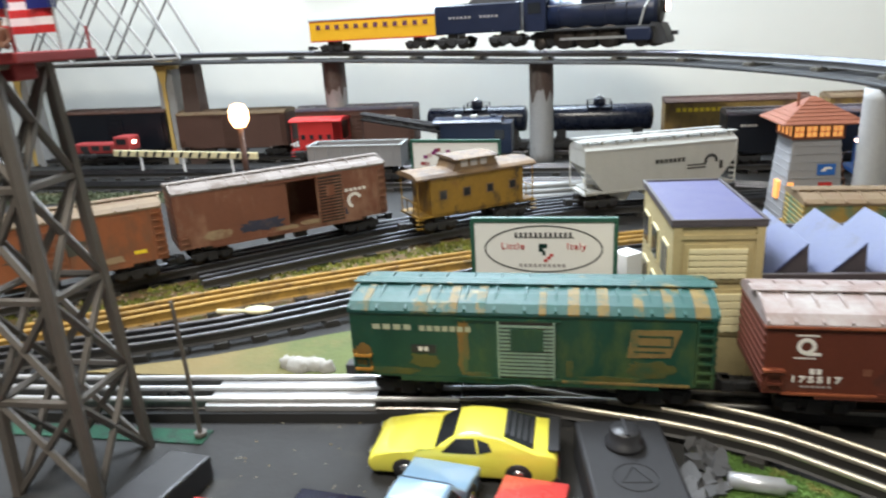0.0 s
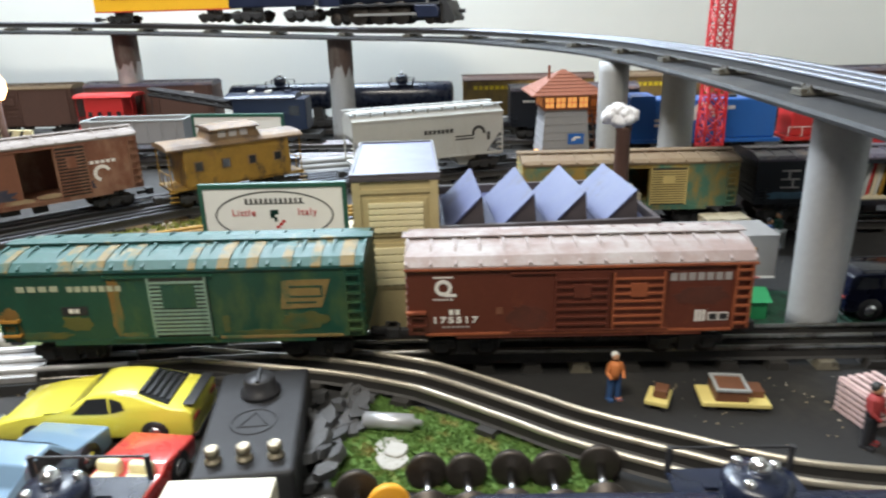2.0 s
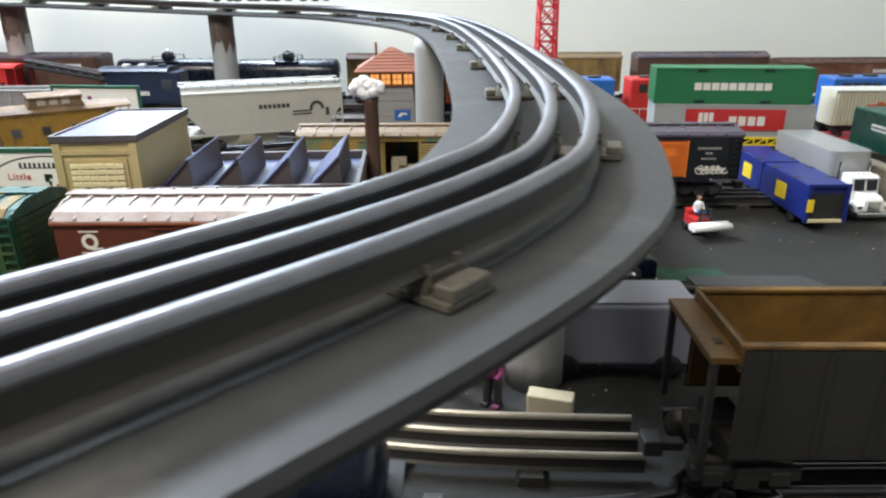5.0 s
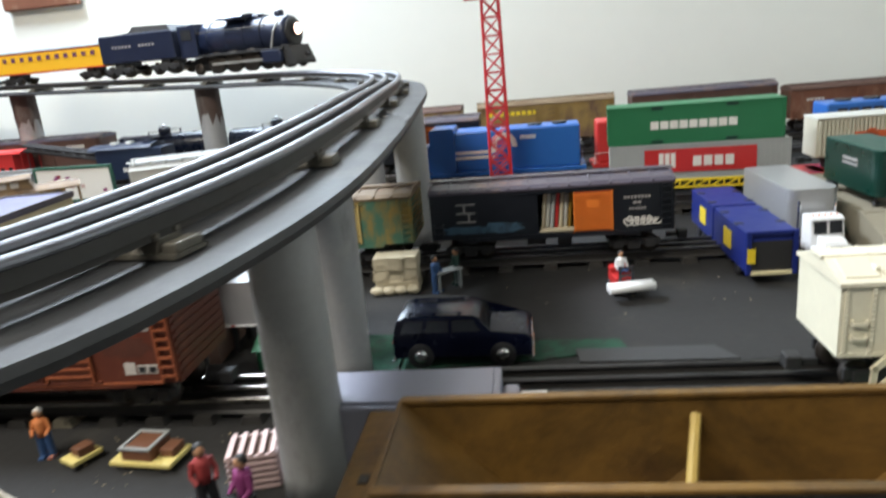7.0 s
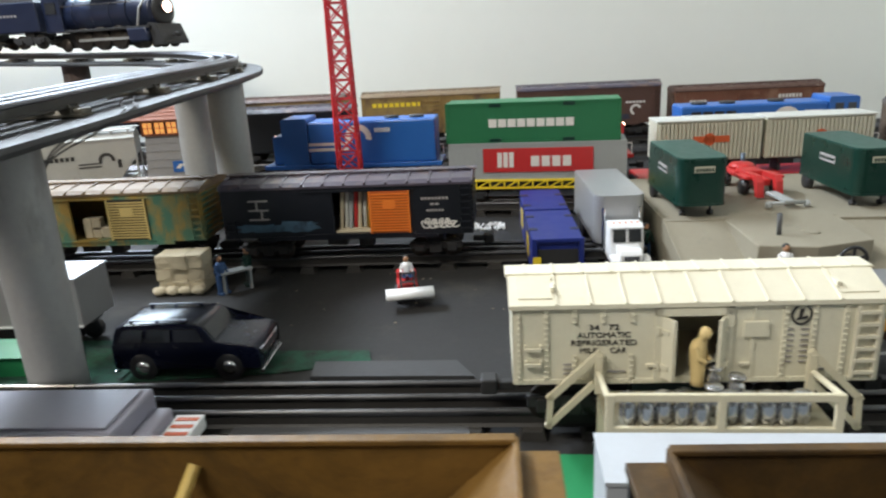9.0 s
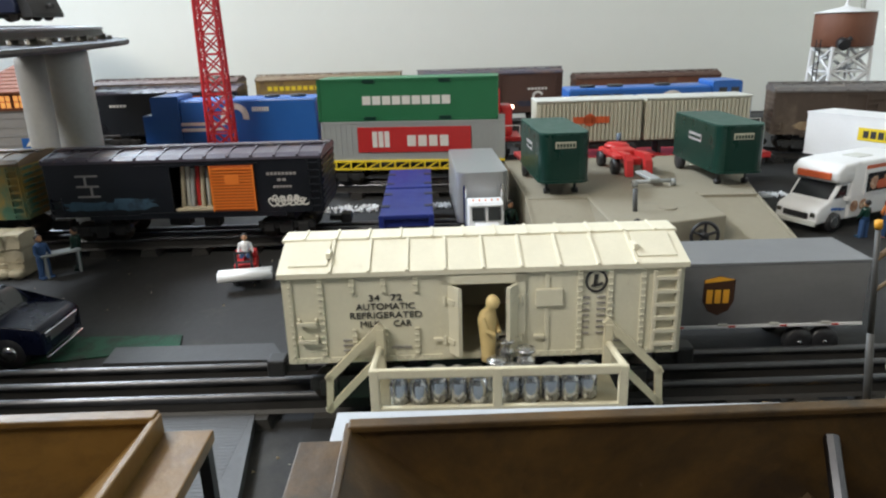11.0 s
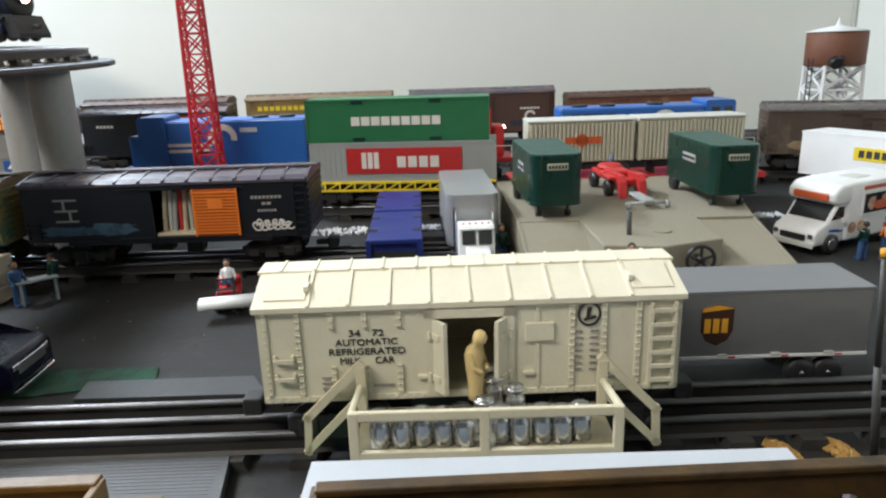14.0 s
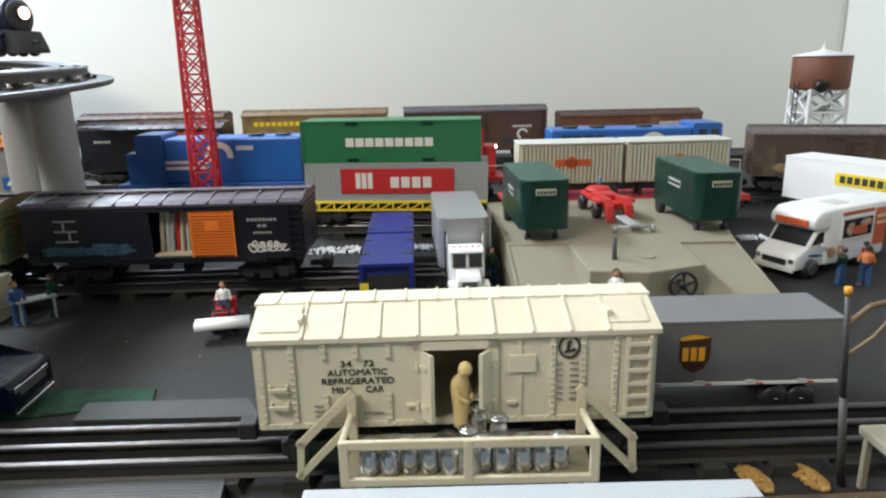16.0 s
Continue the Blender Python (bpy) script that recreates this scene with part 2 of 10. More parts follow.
# Darker copy of the door orange, painted as shade behind its slats.
M["orange_gap_shade"] = mat("shaded_orange", (0.42, 0.09, 0.012), 0.6, var=0.15, scale=60)
M["slat_yellow"] = mat("faded_yellow_slat", (0.55, 0.42, 0.16), 0.6, var=0.25, scale=60)
M["orange"] = mat("orange_paint", (0.78, 0.20, 0.025), 0.5, var=0.12, scale=60)
M["cr_blue"] = mat("railway_blue", (0.022, 0.12, 0.42), 0.35, var=0.08, scale=30)
M["dark_blue"] = mat("dark_blue", (0.018, 0.035, 0.09), 0.4, var=0.2, scale=40)
M["deep_blue"] = mat("deep_blue", (0.010, 0.022, 0.17), 0.4, var=0.15, scale=40)
M["crane_navy"] = mat("navy_enamel", (0.006, 0.015, 0.042), 0.4, var=0.2, scale=40)
M["red"] = mat("red_paint", (0.50, 0.028, 0.028), 0.4, var=0.12, scale=50)
M["dk_green"] = mat("dark_green", (0.003, 0.030, 0.021), 0.3, var=0.15, scale=50)
M["ev_green"] = mat("container_green", (0.018, 0.15, 0.06), 0.45, var=0.1, scale=40)
M["grey"] = mat("container_grey", (0.34, 0.36, 0.36), 0.55, var=0.08, scale=60)
M["lt_grey"] = mat("light_grey", (0.56, 0.57, 0.53), 0.5, var=0.08, scale=40, col2=(0.45, 0.45, 0.41), spot=0.6)
M["hopper_grey"] = mat("hopper_grey", (0.40, 0.405, 0.385), 0.55, var=0.12, scale=40, streak=2.5, col2=(0.30, 0.29, 0.26), spot=0.6)
M["platform"] = mat("beige_grey_plastic", (0.27, 0.245, 0.185), 0.6, var=0.1, scale=30, bump=0.08, col2=(0.20, 0.19, 0.15), spot=0.62)
M["yellow"] = mat("yellow_paint", (0.80, 0.60, 0.03), 0.45, var=0.1, scale=60)
M["car_yellow"] = mat("gloss_yellow", (0.82, 0.76, 0.10), 0.24, var=0.04, scale=30, coat=0.6)
M["car_blue"] = mat("gloss_pale_blue", (0.19, 0.30, 0.42), 0.22, var=0.05, scale=30, coat=0.6)
M["car_red"] = mat("gloss_red", (0.50, 0.05, 0.045), 0.28, var=0.05, scale=30, coat=0.6)
M["car_dark"] = mat("gloss_dark_blue", (0.004, 0.006, 0.020), 0.26, var=0.05, scale=30, coat=0.0)
M["glass"] = mat("dark_glass", (0.02, 0.022, 0.025), 0.08, var=0.1, scale=60)
M["brick"] = mat("pale_stone_wall", (0.44, 0.36, 0.18), 0.8, var=0.15, scale=60, bump=0.3)
M["brick_dark"] = mat("dark_brick_wall", (0.14, 0.085, 0.065), 0.85, var=0.3, scale=200, bump=0.4)
M["cream_trim"] = mat("cream_blind", (0.72, 0.65, 0.40), 0.5, var=0.06, scale=60)
M["car_dark"].node_tree.nodes["Principled BSDF"].inputs["Specular IOR Level"].default_value = 0.3
M["lavender"] = mat("pale_lavender_plastic", (0.30, 0.30, 0.37), 0.45, var=0.08, scale=40)
M["roof_blue"] = mat("slate_roof", (0.085, 0.087, 0.20), 0.46, var=0.15, scale=50, bump=0.1)
M["roof_edge"] = mat("dark_coping", (0.07, 0.06, 0.065), 0.5, var=0.2, scale=60)
M["tower_grey"] = mat("grey_siding", (0.26, 0.26, 0.27), 0.7, var=0.1, scale=60)
M["tower_roof"] = mat("orange_shingle", (0.23, 0.075, 0.038), 0.7, var=0.2, scale=140, bump=0.4)
M["lit"] = mat("lit_window", (1.0, 0.36, 0.10), 0.4, var=0.3, scale=200, emit=1.0)
M["bulb"] = mat("glowing_bulb", (1.0, 0.52, 0.24), 0.4, var=0.02, emit=11)
M["loco_blue"] = mat("dark_blue_black_enamel", (0.010, 0.016, 0.040), 0.36, var=0.25, scale=50)
# Near-black backing that paints the shade between door slats.
M["gap_shade"] = mat("slat_gap_shade", (0.020, 0.016, 0.012), 0.7, var=0.3, scale=80)
M["head_lamp"] = mat("headlamp_glow", (1.0, 0.60, 0.45), 0.4, var=0.02, emit=12)
M["can_tin"] = mat("dull_tin", (0.60, 0.61, 0.63), 0.26, 0.95, var=0.15, scale=160)
M["plaster"] = mat("dirty_plaster", (0.42, 0.41, 0.38), 0.95, var=0.2, scale=120, bump=0.8, col2=(0.30, 0.29, 0.25), spot=0.58)
M["pipe_grey"] = mat("dull_grey_bar", (0.30, 0.31, 0.31), 0.55, var=0.2, scale=80)
M["smoke"] = mat("cotton_wool", (0.85, 0.85, 0.87), 0.95, var=0.05, scale=200, bump=0.8)
M["skin"] = mat("figure_plain", (0.42, 0.22, 0.12), 0.7, var=0.1)
M["denim"] = mat("figure_blue", (0.03, 0.08, 0.2), 0.7, var=0.15)
M["fig_orange"] = mat("figure_orange", (0.60, 0.20, 0.06), 0.7, var=0.15)
M["fig_cream"] = mat("figure_cream", (0.68, 0.52, 0.24), 0.7, var=0.1)
M["fig_red"] = mat("figure_dark_red", (0.28, 0.03, 0.03), 0.7, var=0.15)
M["fig_purple"] = mat("figure_purple", (0.22, 0.03, 0.14), 0.7, var=0.15)
M["wood"] = mat("wooden_load", (0.17, 0.07, 0.035), 0.6, var=0.25, scale=100)
M["wood_dark"] = mat("dark_ore_car", (0.105, 0.056, 0.014), 0.5, var=0.3, scale=26, col2=(0.050, 0.026, 0.009), spot=0.46, bump=0.3, sharp=0.14, dust=(0.012, 0.009, 0.006), dusty=0.36)
M["wood_rim"] = mat("stained_ore_car", (0.165, 0.088, 0.018), 0.5, var=0.3, scale=26, col2=(0.08, 0.040, 0.011), spot=0.48, bump=0.3, sharp=0.14, dust=(0.012, 0.009, 0.006), dusty=0.42)
M["bale"] = mat("sacking", (0.52, 0.46, 0.33), 0.9, var=0.2, scale=120, bump=0.5)
M["rock"] = mat("coal_rock", (0.072, 0.073, 0.076), 0.6, var=0.4, scale=120, bump=0.7)
M["gravel"] = mat("gravel", (0.28, 0.24, 0.20), 0.9, var=0.5, scale=250, bump=1.0)
M["dull_brass"] = mat("dull_brass", (0.30, 0.26, 0.19), 0.4, 0.8, var=0.2, scale=120)
M["case_black"] = mat("black_enamel", (0.010, 0.010, 0.012), 0.66, var=0.2, scale=60)
M["crate_pink"] = mat("pinkish_white", (0.55, 0.40, 0.38), 0.6, var=0.15)
M["moss"] = mat("yellow_green_moss", (0.19, 0.20, 0.032), 0.95, var=0.45, scale=150, col2=(0.05, 0.085, 0.02), spot=0.5)
M["dirt_green"] = mat("scenic_ground", (0.085, 0.115, 0.035), 0.95, var=0.35, scale=40, bump=0.7, col2=(0.19, 0.135, 0.055), spot=0.50, sharp=0.3)
M["dark_turf"] = mat("dark_turf", (0.04, 0.05, 0.02), 0.95, var=0.4, scale=40, bump=0.7, col2=(0.10, 0.07, 0.035), spot=0.5, sharp=0.3)
M["tan_to_green"] = mat("blended_ground", (0.10, 0.125, 0.04), 0.95, var=0.3, scale=40, bump=0.7, col2=(0.17, 0.13, 0.05), spot=0.52, sharp=0.3)


def blend_across(m, col, start, end):
    """Lets the colour of a scenic ground run into another one along its own x and y."""
    nt = m.node_tree
    b = nt.nodes["Principled BSDF"]
    old = b.inputs["Base Color"].links[0].from_socket
    tc = nt.nodes.new("ShaderNodeTexCoord")
    noise = nt.nodes.new("ShaderNodeTexNoise")
    noise.inputs["Scale"].default_value, noise.inputs["Detail"].default_value = 30, 6
    nt.links.new(tc.outputs["Object"], noise.inputs["Vector"])
    dot = nt.nodes.new("ShaderNodeVectorMath")
    dot.operation = "DOT_PRODUCT"
    dot.inputs[1].default_value = (0.80, 0.60, 0)
    nt.links.new(tc.outputs["Object"], dot.inputs[0])
    wob = nt.nodes.new("ShaderNodeMath")
    wob.operation = "MULTIPLY_ADD"
    wob.inputs[1].default_value = 0.09
    nt.links.new(noise.outputs["Fac"], wob.inputs[0])
    nt.links.new(dot.outputs["Value"], wob.inputs[2])
    rng = nt.nodes.new("ShaderNodeMapRange")
    rng.inputs[1].default_value, rng.inputs[2].default_value = start, end
    nt.links.new(wob.outputs[0], rng.inputs[0])
    mix = nt.nodes.new("ShaderNodeMix")
    mix.data_type = "RGBA"
    nt.links.new(rng.outputs[0], mix.inputs[0])
    mix.inputs[6].default_value = (*col, 1)
    nt.links.new(old, mix.inputs[7])
    nt.links.new(mix.outputs[2], b.inputs["Base Color"])


blend_across(M["tan_to_green"], (0.20, 0.15, 0.06), 0.245, 0.345)
M["grain"] = mat("tan_grain", (0.40, 0.23, 0.06), 0.7, var=0.5, scale=420, col2=(0.62, 0.42, 0.16), spot=0.55, sharp=0.1)
M["bridge_grey"] = mat("bridge_steel", (0.32, 0.32, 0.31), 0.5, 0.3, var=0.1)
M["soot_brown"] = mat("dark_brown_pier", (0.085, 0.055, 0.045), 0.7, var=0.3, scale=25, col2=(0.20, 0.19, 0.18), spot=0.55, streak=3, sharp=0.2)
M["yellow_post"] = mat("ochre_post", (0.58, 0.40, 0.12), 0.6, var=0.15)
M["lattice_grey"] = mat("lattice_steel", (0.13, 0.115, 0.10), 0.55, 0.3, var=0.2, scale=80)
M["wire_grey"] = mat("dull_wire", (0.10, 0.10, 0.105), 0.5, var=0.2, scale=80)
M["rust_tank"] = mat("rust_brown_tank", (0.17, 0.065, 0.035), 0.6, var=0.2, scale=40, streak=3)
M["lattice_red"] = mat("lattice_red", (0.55, 0.022, 0.03), 0.45, var=0.12, scale=80)


# ---- mesh helpers ----
def bx(bm, x0, x1, y0, y1, z0, z1, bev=0.0):
    vs = [bm.verts.new((x, y, z)) for x in (x0, x1) for y in (y0, y1) for z in (z0, z1)]
    fs = [bm.faces.new([vs[i] for i in f]) for f in ((0, 1, 3, 2), (4, 6, 7, 5), (0, 4, 5, 1), (2, 3, 7, 6), (0, 2, 6, 4), (1, 5, 7, 3))]
    if bev:
        es = list({e for f in fs for e in f.edges})
        bmesh.ops.bevel(bm, geom=es, offset=bev, segments=2, profile=0.5, affect="EDGES")
    return vs


def cyl(bm, p0, p1, r0, r1=None, n=14, cap=True):
    r1 = r0 if r1 is None else r1
    p0, p1 = Vector(p0), Vector(p1)
    q = (p1 - p0).to_track_quat("Z", "Y").to_matrix()
    a = [bm.verts.new(p0 + q @ Vector((r0 * math.cos(2 * math.pi * i / n), r0 * math.sin(2 * math.pi * i / n), 0))) for i in range(n)]
    b = [bm.verts.new(p1 + q @ Vector((r1 * math.cos(2 * math.pi * i / n), r1 * math.sin(2 * math.pi * i / n), 0))) for i in range(n)]
    for i in range(n):
        f = bm.faces.new((a[i], a[(i + 1) % n], b[(i + 1) % n], b[i]))
        f.smooth = n > 8
    if cap:
        bm.faces.new(a[::-1])
        bm.faces.new(b)


def prism(bm, pts, axis, a0, a1):
    def at(p, a):
        return {"x": (a, p[0], p[1]), "y": (p[0], a, p[1]), "z": (p[0], p[1], a)}[axis]
    lo = [bm.verts.new(at(p, a0)) for p in pts]
    hi = [bm.verts.new(at(p, a1)) for p in pts]
    fs = [bm.faces.new((lo[i], lo[(i + 1) % len(pts)], hi[(i + 1) % len(pts)], hi[i])) for i in range(len(pts))]
    fs += [bm.faces.new(lo[::-1]), bm.faces.new(hi)]
    bmesh.ops.recalc_face_normals(bm, faces=fs)


def lathe(bm, prof, c=(0, 0, 0), n=20, axis="z"):
    rings = []
    for r, h in prof:
        ring = []
        for i in range(n):
            a = 2 * math.pi * i / n
            u, v = r * math.cos(a), r * math.sin(a)
            p = {"z": (u, v, h), "y": (u, h, v), "x": (h, u, v)}[axis]
            ring.append(bm.verts.new(Vector(c) + Vector(p)))
        rings.append(ring)
    fs = []
    for a, b in zip(rings, rings[1:]):
        for i in range(n):
            f = bm.faces.new((a[i], a[(i + 1) % n], b[(i + 1) % n], b[i]))
            f.smooth = True
            fs.append(f)
    fs += [bm.faces.new(rings[0][::-1]), bm.faces.new(rings[-1])]
    bmesh.ops.recalc_face_normals(bm, faces=fs)


def ball(bm, c, r, u=12, v=8, jit=0.0, seed=0):
    r = (r, r, r) if not hasattr(r, "__len__") else r
    new_v = bmesh.ops.create_uvsphere(bm, u_segments=u, v_segments=v, radius=1.0)["verts"]
    rng = random.Random(seed)
    for w in new_v:
        k = 1 + (rng.uniform(-jit, jit) if jit else 0)
        w.co = Vector((w.co.x * r[0] * k + c[0], w.co.y * r[1] * k + c[1], w.co.z * r[2] * k + c[2]))
        for f in w.link_faces:
            f.smooth = True


def frames_along(path):
    pts = [Vector(p) for p in path]
    out = []
    for i, p in enumerate(pts):
        d = (pts[min(i + 1, len(pts) - 1)] - pts[max(i - 1, 0)]).normalized()
        side = d.cross(Vector((0, 0, 1))).normalized()
        out.append((p, d, side))
    return out


def sweep(bm, path, prof, smooth=False):
    """prof: (sideways to the right, up) outline carried along the path."""
    rings = []
    for p, d, s in frames_along(path):
        rings.append([bm.verts.new(p + s * u + Vector((0, 0, v))) for u, v in prof])
    n = len(prof)
    fs = []
    for a, b in zip(rings, rings[1:]):
        for i in range(n):
            f = bm.faces.new((a[i], a[(i + 1) % n], b[(i + 1) % n], b[i]))
            f.smooth = smooth
            fs.append(f)
    fs += [bm.faces.new(rings[0]), bm.faces.new(rings[-1][::-1])]
    bmesh.ops.recalc_face_normals(bm, faces=fs)


def spline(pts, step=0.02):
    """Evenly spaced points on a smooth curve through pts."""
    pts = [Vector(p) for p in pts]
    ext = [2 * pts[0] - pts[1], *pts, 2 * pts[-1] - pts[-2]]
    dense = []
    for i in range(1, len(ext) - 2):
        p0, p1, p2, p3 = ext[i - 1:i + 3]
        for k in range(24):
            t = k / 24
            dense.append(0.5 * ((2 * p1) + (p2 - p0) * t + (2 * p0 - 5 * p1 + 4 * p2 - p3) * t * t + (3 * p1 - p0 - 3 * p2 + p3) * t ** 3))
    dense.append(pts[-1])
    out, left = [dense[0]], step
    for a, b in zip(dense, dense[1:]):
        seg = (b - a).length
        pos = 0
        while seg - pos >= left:
            pos += left
            out.append(a.lerp(b, pos / seg))
            left = step
        left -= seg - pos
    if (dense[-1] - out[-1]).length > 0.2 * step:
        out.append(dense[-1])
    return out


def tube(bm, pts, r, n=8):
    for a, b in zip(pts, pts[1:]):
        cyl(bm, a, b, r, n=n)


def part(name, bm, material, parent, label=""):
    me = bpy.data.meshes.new(name)
    bm.normal_update()
    bm.to_mesh(me)
    bm.free()
    me.materials.append(M[material])
    ob = new(name, me)
    ob.parent = parent
    if label:
        ob["label"] = label
    return ob


def pieces(bm, material, parent, name_of):
    """Every loose piece of a bmesh becomes a part of its own, named by its size."""
    left = set(bm.verts)
    while left:
        todo, isle = [next(v for v in bm.verts if v in left)], set()
        while todo:
            v = todo.pop()
            if v in isle:
                continue
            isle.add(v)
            todo += [e.other_vert(v) for e in v.link_edges if e.other_vert(v) not in isle]
        left -= isle
        one, twin = B(), {}
        for v in bm.verts:
            if v in isle:
                twin[v] = one.verts.new(v.co)
        for f in bm.faces:
            if f.verts[0] in isle:
                one.faces.new([twin[v] for v in f.verts]).smooth = f.smooth
        zs = [v.co.z for v in isle]
        part(name_of(max(zs) - min(zs)), one, material, parent)
    bm.free()


def row(name, bm, material, parent, places):
    """Alike pieces of one part, each an object on one shared mesh."""
    first = part(name, bm, material, parent)
    first.location = places[0]
    for p in places[1:]:
        ob = new(name, first.data)
        ob.parent = parent
        ob.location = p
    return first


def thing(name, m, label, category, group="", kind=""):
    ob = new(name)
    ob.empty_display_size = 0.02
    ob.matrix_world = m
    return tagged(ob, label, category, group, kind)


def B():
    return bmesh.new()


def solid(name, bm, material, m, label, category, group="", kind=""):
    ob = part(name, bm, material, None)
    ob.matrix_world = m
    return tagged(ob, label, category, group, kind)


def text_mesh(body, size, depth=0.0003, spacing=1.0, bold=0.0):
    cu = bpy.data.curves.new("text", "FONT")
    cu.body, cu.size, cu.extrude, cu.align_x, cu.align_y, cu.space_character, cu.offset = body, size, depth, "CENTER", "CENTER", spacing, bold
    ob = bpy.data.objects.new("text", cu)
    scene.collection.objects.link(ob)
    me = bpy.data.meshes.new_from_object(ob.evaluated_get(bpy.context.evaluated_depsgraph_get()))
    bpy.data.objects.remove(ob)
    bpy.data.curves.remove(cu)
    return me


def writing(name, body, size, material, parent, x, z, y, spacing=1.0, bold=0.0, label="", width=0.0):
    """Flat letters on a face that looks along -y."""
    me = text_mesh(body, size, spacing=spacing, bold=bold)
    me.materials.clear()
    me.materials.append(M[material])
    ob = new(name, me)
    ob.parent = parent
    if width:
        k = width / max(1e-6, max(v.co.x for v in me.vertices) - min(v.co.x for v in me.vertices))
        for v in me.vertices:
            v.co.x *= k
    ob.matrix_local = pose(x, y, z, 90, 0, 0)
    if label:
        ob["label"] = label
    return ob


def bars(bm, x0, x1, z0, z1, y, count, seed=0, d=0.0004, gap=0.28):
    """A row of upright bars for a word that is not lettered, on a face that looks along -y."""
    w = (x1 - x0) / count
    for i in range(count):
        bx(bm, x0 + i * w, x0 + i * w + w * (1 - gap), y - d, y + 0.0002, z0, z1)


def ring_mark(bm, cx, cz, r, y, n=18, a0=40, a1=320, w=0.35, d=0.0004):
    """A broken ring lying on a face that looks along -y."""
    whole = a1 - a0 >= 360
    loops = []
    for i in range(n if whole else n + 1):
        t = radians(a0 + (a1 - a0) * i / n)
        loops.append([bm.verts.new((cx + k * math.cos(t), q, cz + k * math.sin(t))) for k, q in ((r, y - d), (r * (1 - w), y - d), (r * (1 - w), y), (r, y))])
    m = len(loops)
    for i in range(m if whole else m - 1):
        a, b = loops[i], loops[(i + 1) % m]
        for j in range(4):
            bm.faces.new((a[j], a[(j + 1) % 4], b[(j + 1) % 4], b[j]))
    if not whole:
        bm.faces.new(loops[0][::-1])
        bm.faces.new(loops[-1])


# ---- room ----
def slab(name, b, material, label, category):
    bm = B()
    bx(bm, *b)
    return solid(name, bm, material, Matrix(), label, category, kind="structure")


WX0, WX1, WY0, WY1, FZ, CZ = -2.2, 1.93, -2.0, 1.80, -0.95, 1.68
wall = thing("wall_north", Matrix(), "plain pale grey painted wall with a window behind the layout", "wall", kind="structure")
W0, W1, WZ0, WZ1 = -0.29, 0.27, 0.415, 0.95
bm = B()
outer = [(WX0 - 0.1, FZ), (WX1 + 0.1, FZ), (WX1 + 0.1, CZ), (W1, CZ), (W1, WZ0), (W0, WZ0), (W0, CZ), (WX0 - 0.1, CZ)]
prism(bm, outer, "y", WY1, WY1 + 0.1)
part("wall_panel", bm, "wall", wall)
bm = B()
bx(bm, W0, W1, WY1, WY1 + 0.1, WZ1, CZ)
part("wall_panel", bm, "wall", wall)
win = thing("window_1", Matrix(), "bright white-framed window in the back wall", "window", kind="structure")
bm = B()
for b in ((W0, W0 + 0.02, WZ0, WZ1), (W1 - 0.02, W1, WZ0, WZ1), (W0 + 0.02, W1 - 0.02, WZ0, WZ0 + 0.02), (W0 + 0.02, W1 - 0.02, WZ1 - 0.02, WZ1)):
    bx(bm, b[0], b[1], WY1 + 0.01, WY1 + 0.05, b[2], b[3])
part("window_frame", bm, "ceiling", win)
bm = B()
bx(bm, W0 + 0.02, W1 - 0.02, WY1 + 0.06, WY1 + 0.07, WZ0 + 0.02, WZ1 - 0.02)
part("pane", bm, "sky_pane", win, "bright daylight pane")
slab("wall_east", (WX1, WX1 + 0.1, WY0, WY1, FZ, CZ), "wall", "plain pale grey painted side wall", "wall")
# Added grey strip that stands for the shadow line in the corner.
slab("trim", (WX1 - 0.007, WX1 - 0.001, WY1 - 0.007, WY1 - 0.001, FZ, CZ), "lt_grey", "thin grey strip coloured for the shadow line in the wall corner", "trim")
slab("wall_west", (WX0 - 0.1, WX0, WY0, WY1, FZ, CZ), "wall_dim", "unseen brown side wall, kept dark against bounced light", "wall")
slab("wall_south", (WX0 - 0.1, WX1 + 0.1, WY0 - 0.1, WY0, FZ, CZ), "wall_dim", "unseen brown wall, kept dark against bounced light", "wall")
slab("floor", (WX0 - 0.1, WX1 + 0.1, WY0 - 0.1, WY1 + 0.1, FZ - 0.1, FZ), "floorboards", "dark brown room floor under the layout", "floor")
slab("ceiling", (WX0 - 0.1, WX1 + 0.1, WY0 - 0.1, WY1 + 0.1, CZ, CZ + 0.1), "ceiling", "plain white ceiling", "ceiling")
slab("ground", (WX0, WX1, -0.10, WY1, -0.04, 0.0), "table", "black painted tabletop carrying the model railway", "tabletop")


# ---- tracks ----
HEAD = [(0.0023 * math.cos(radians(a)), 0.0084 + 0.0024 * math.sin(radians(a))) for a in range(-28, 209, 23)]
WEB = [(-0.0032, 0.0), (0.0032, 0.0), (0.0014, 0.0016), (0.0012, 0.0070), (-0.0012, 0.0070), (-0.0014, 0.0016)]


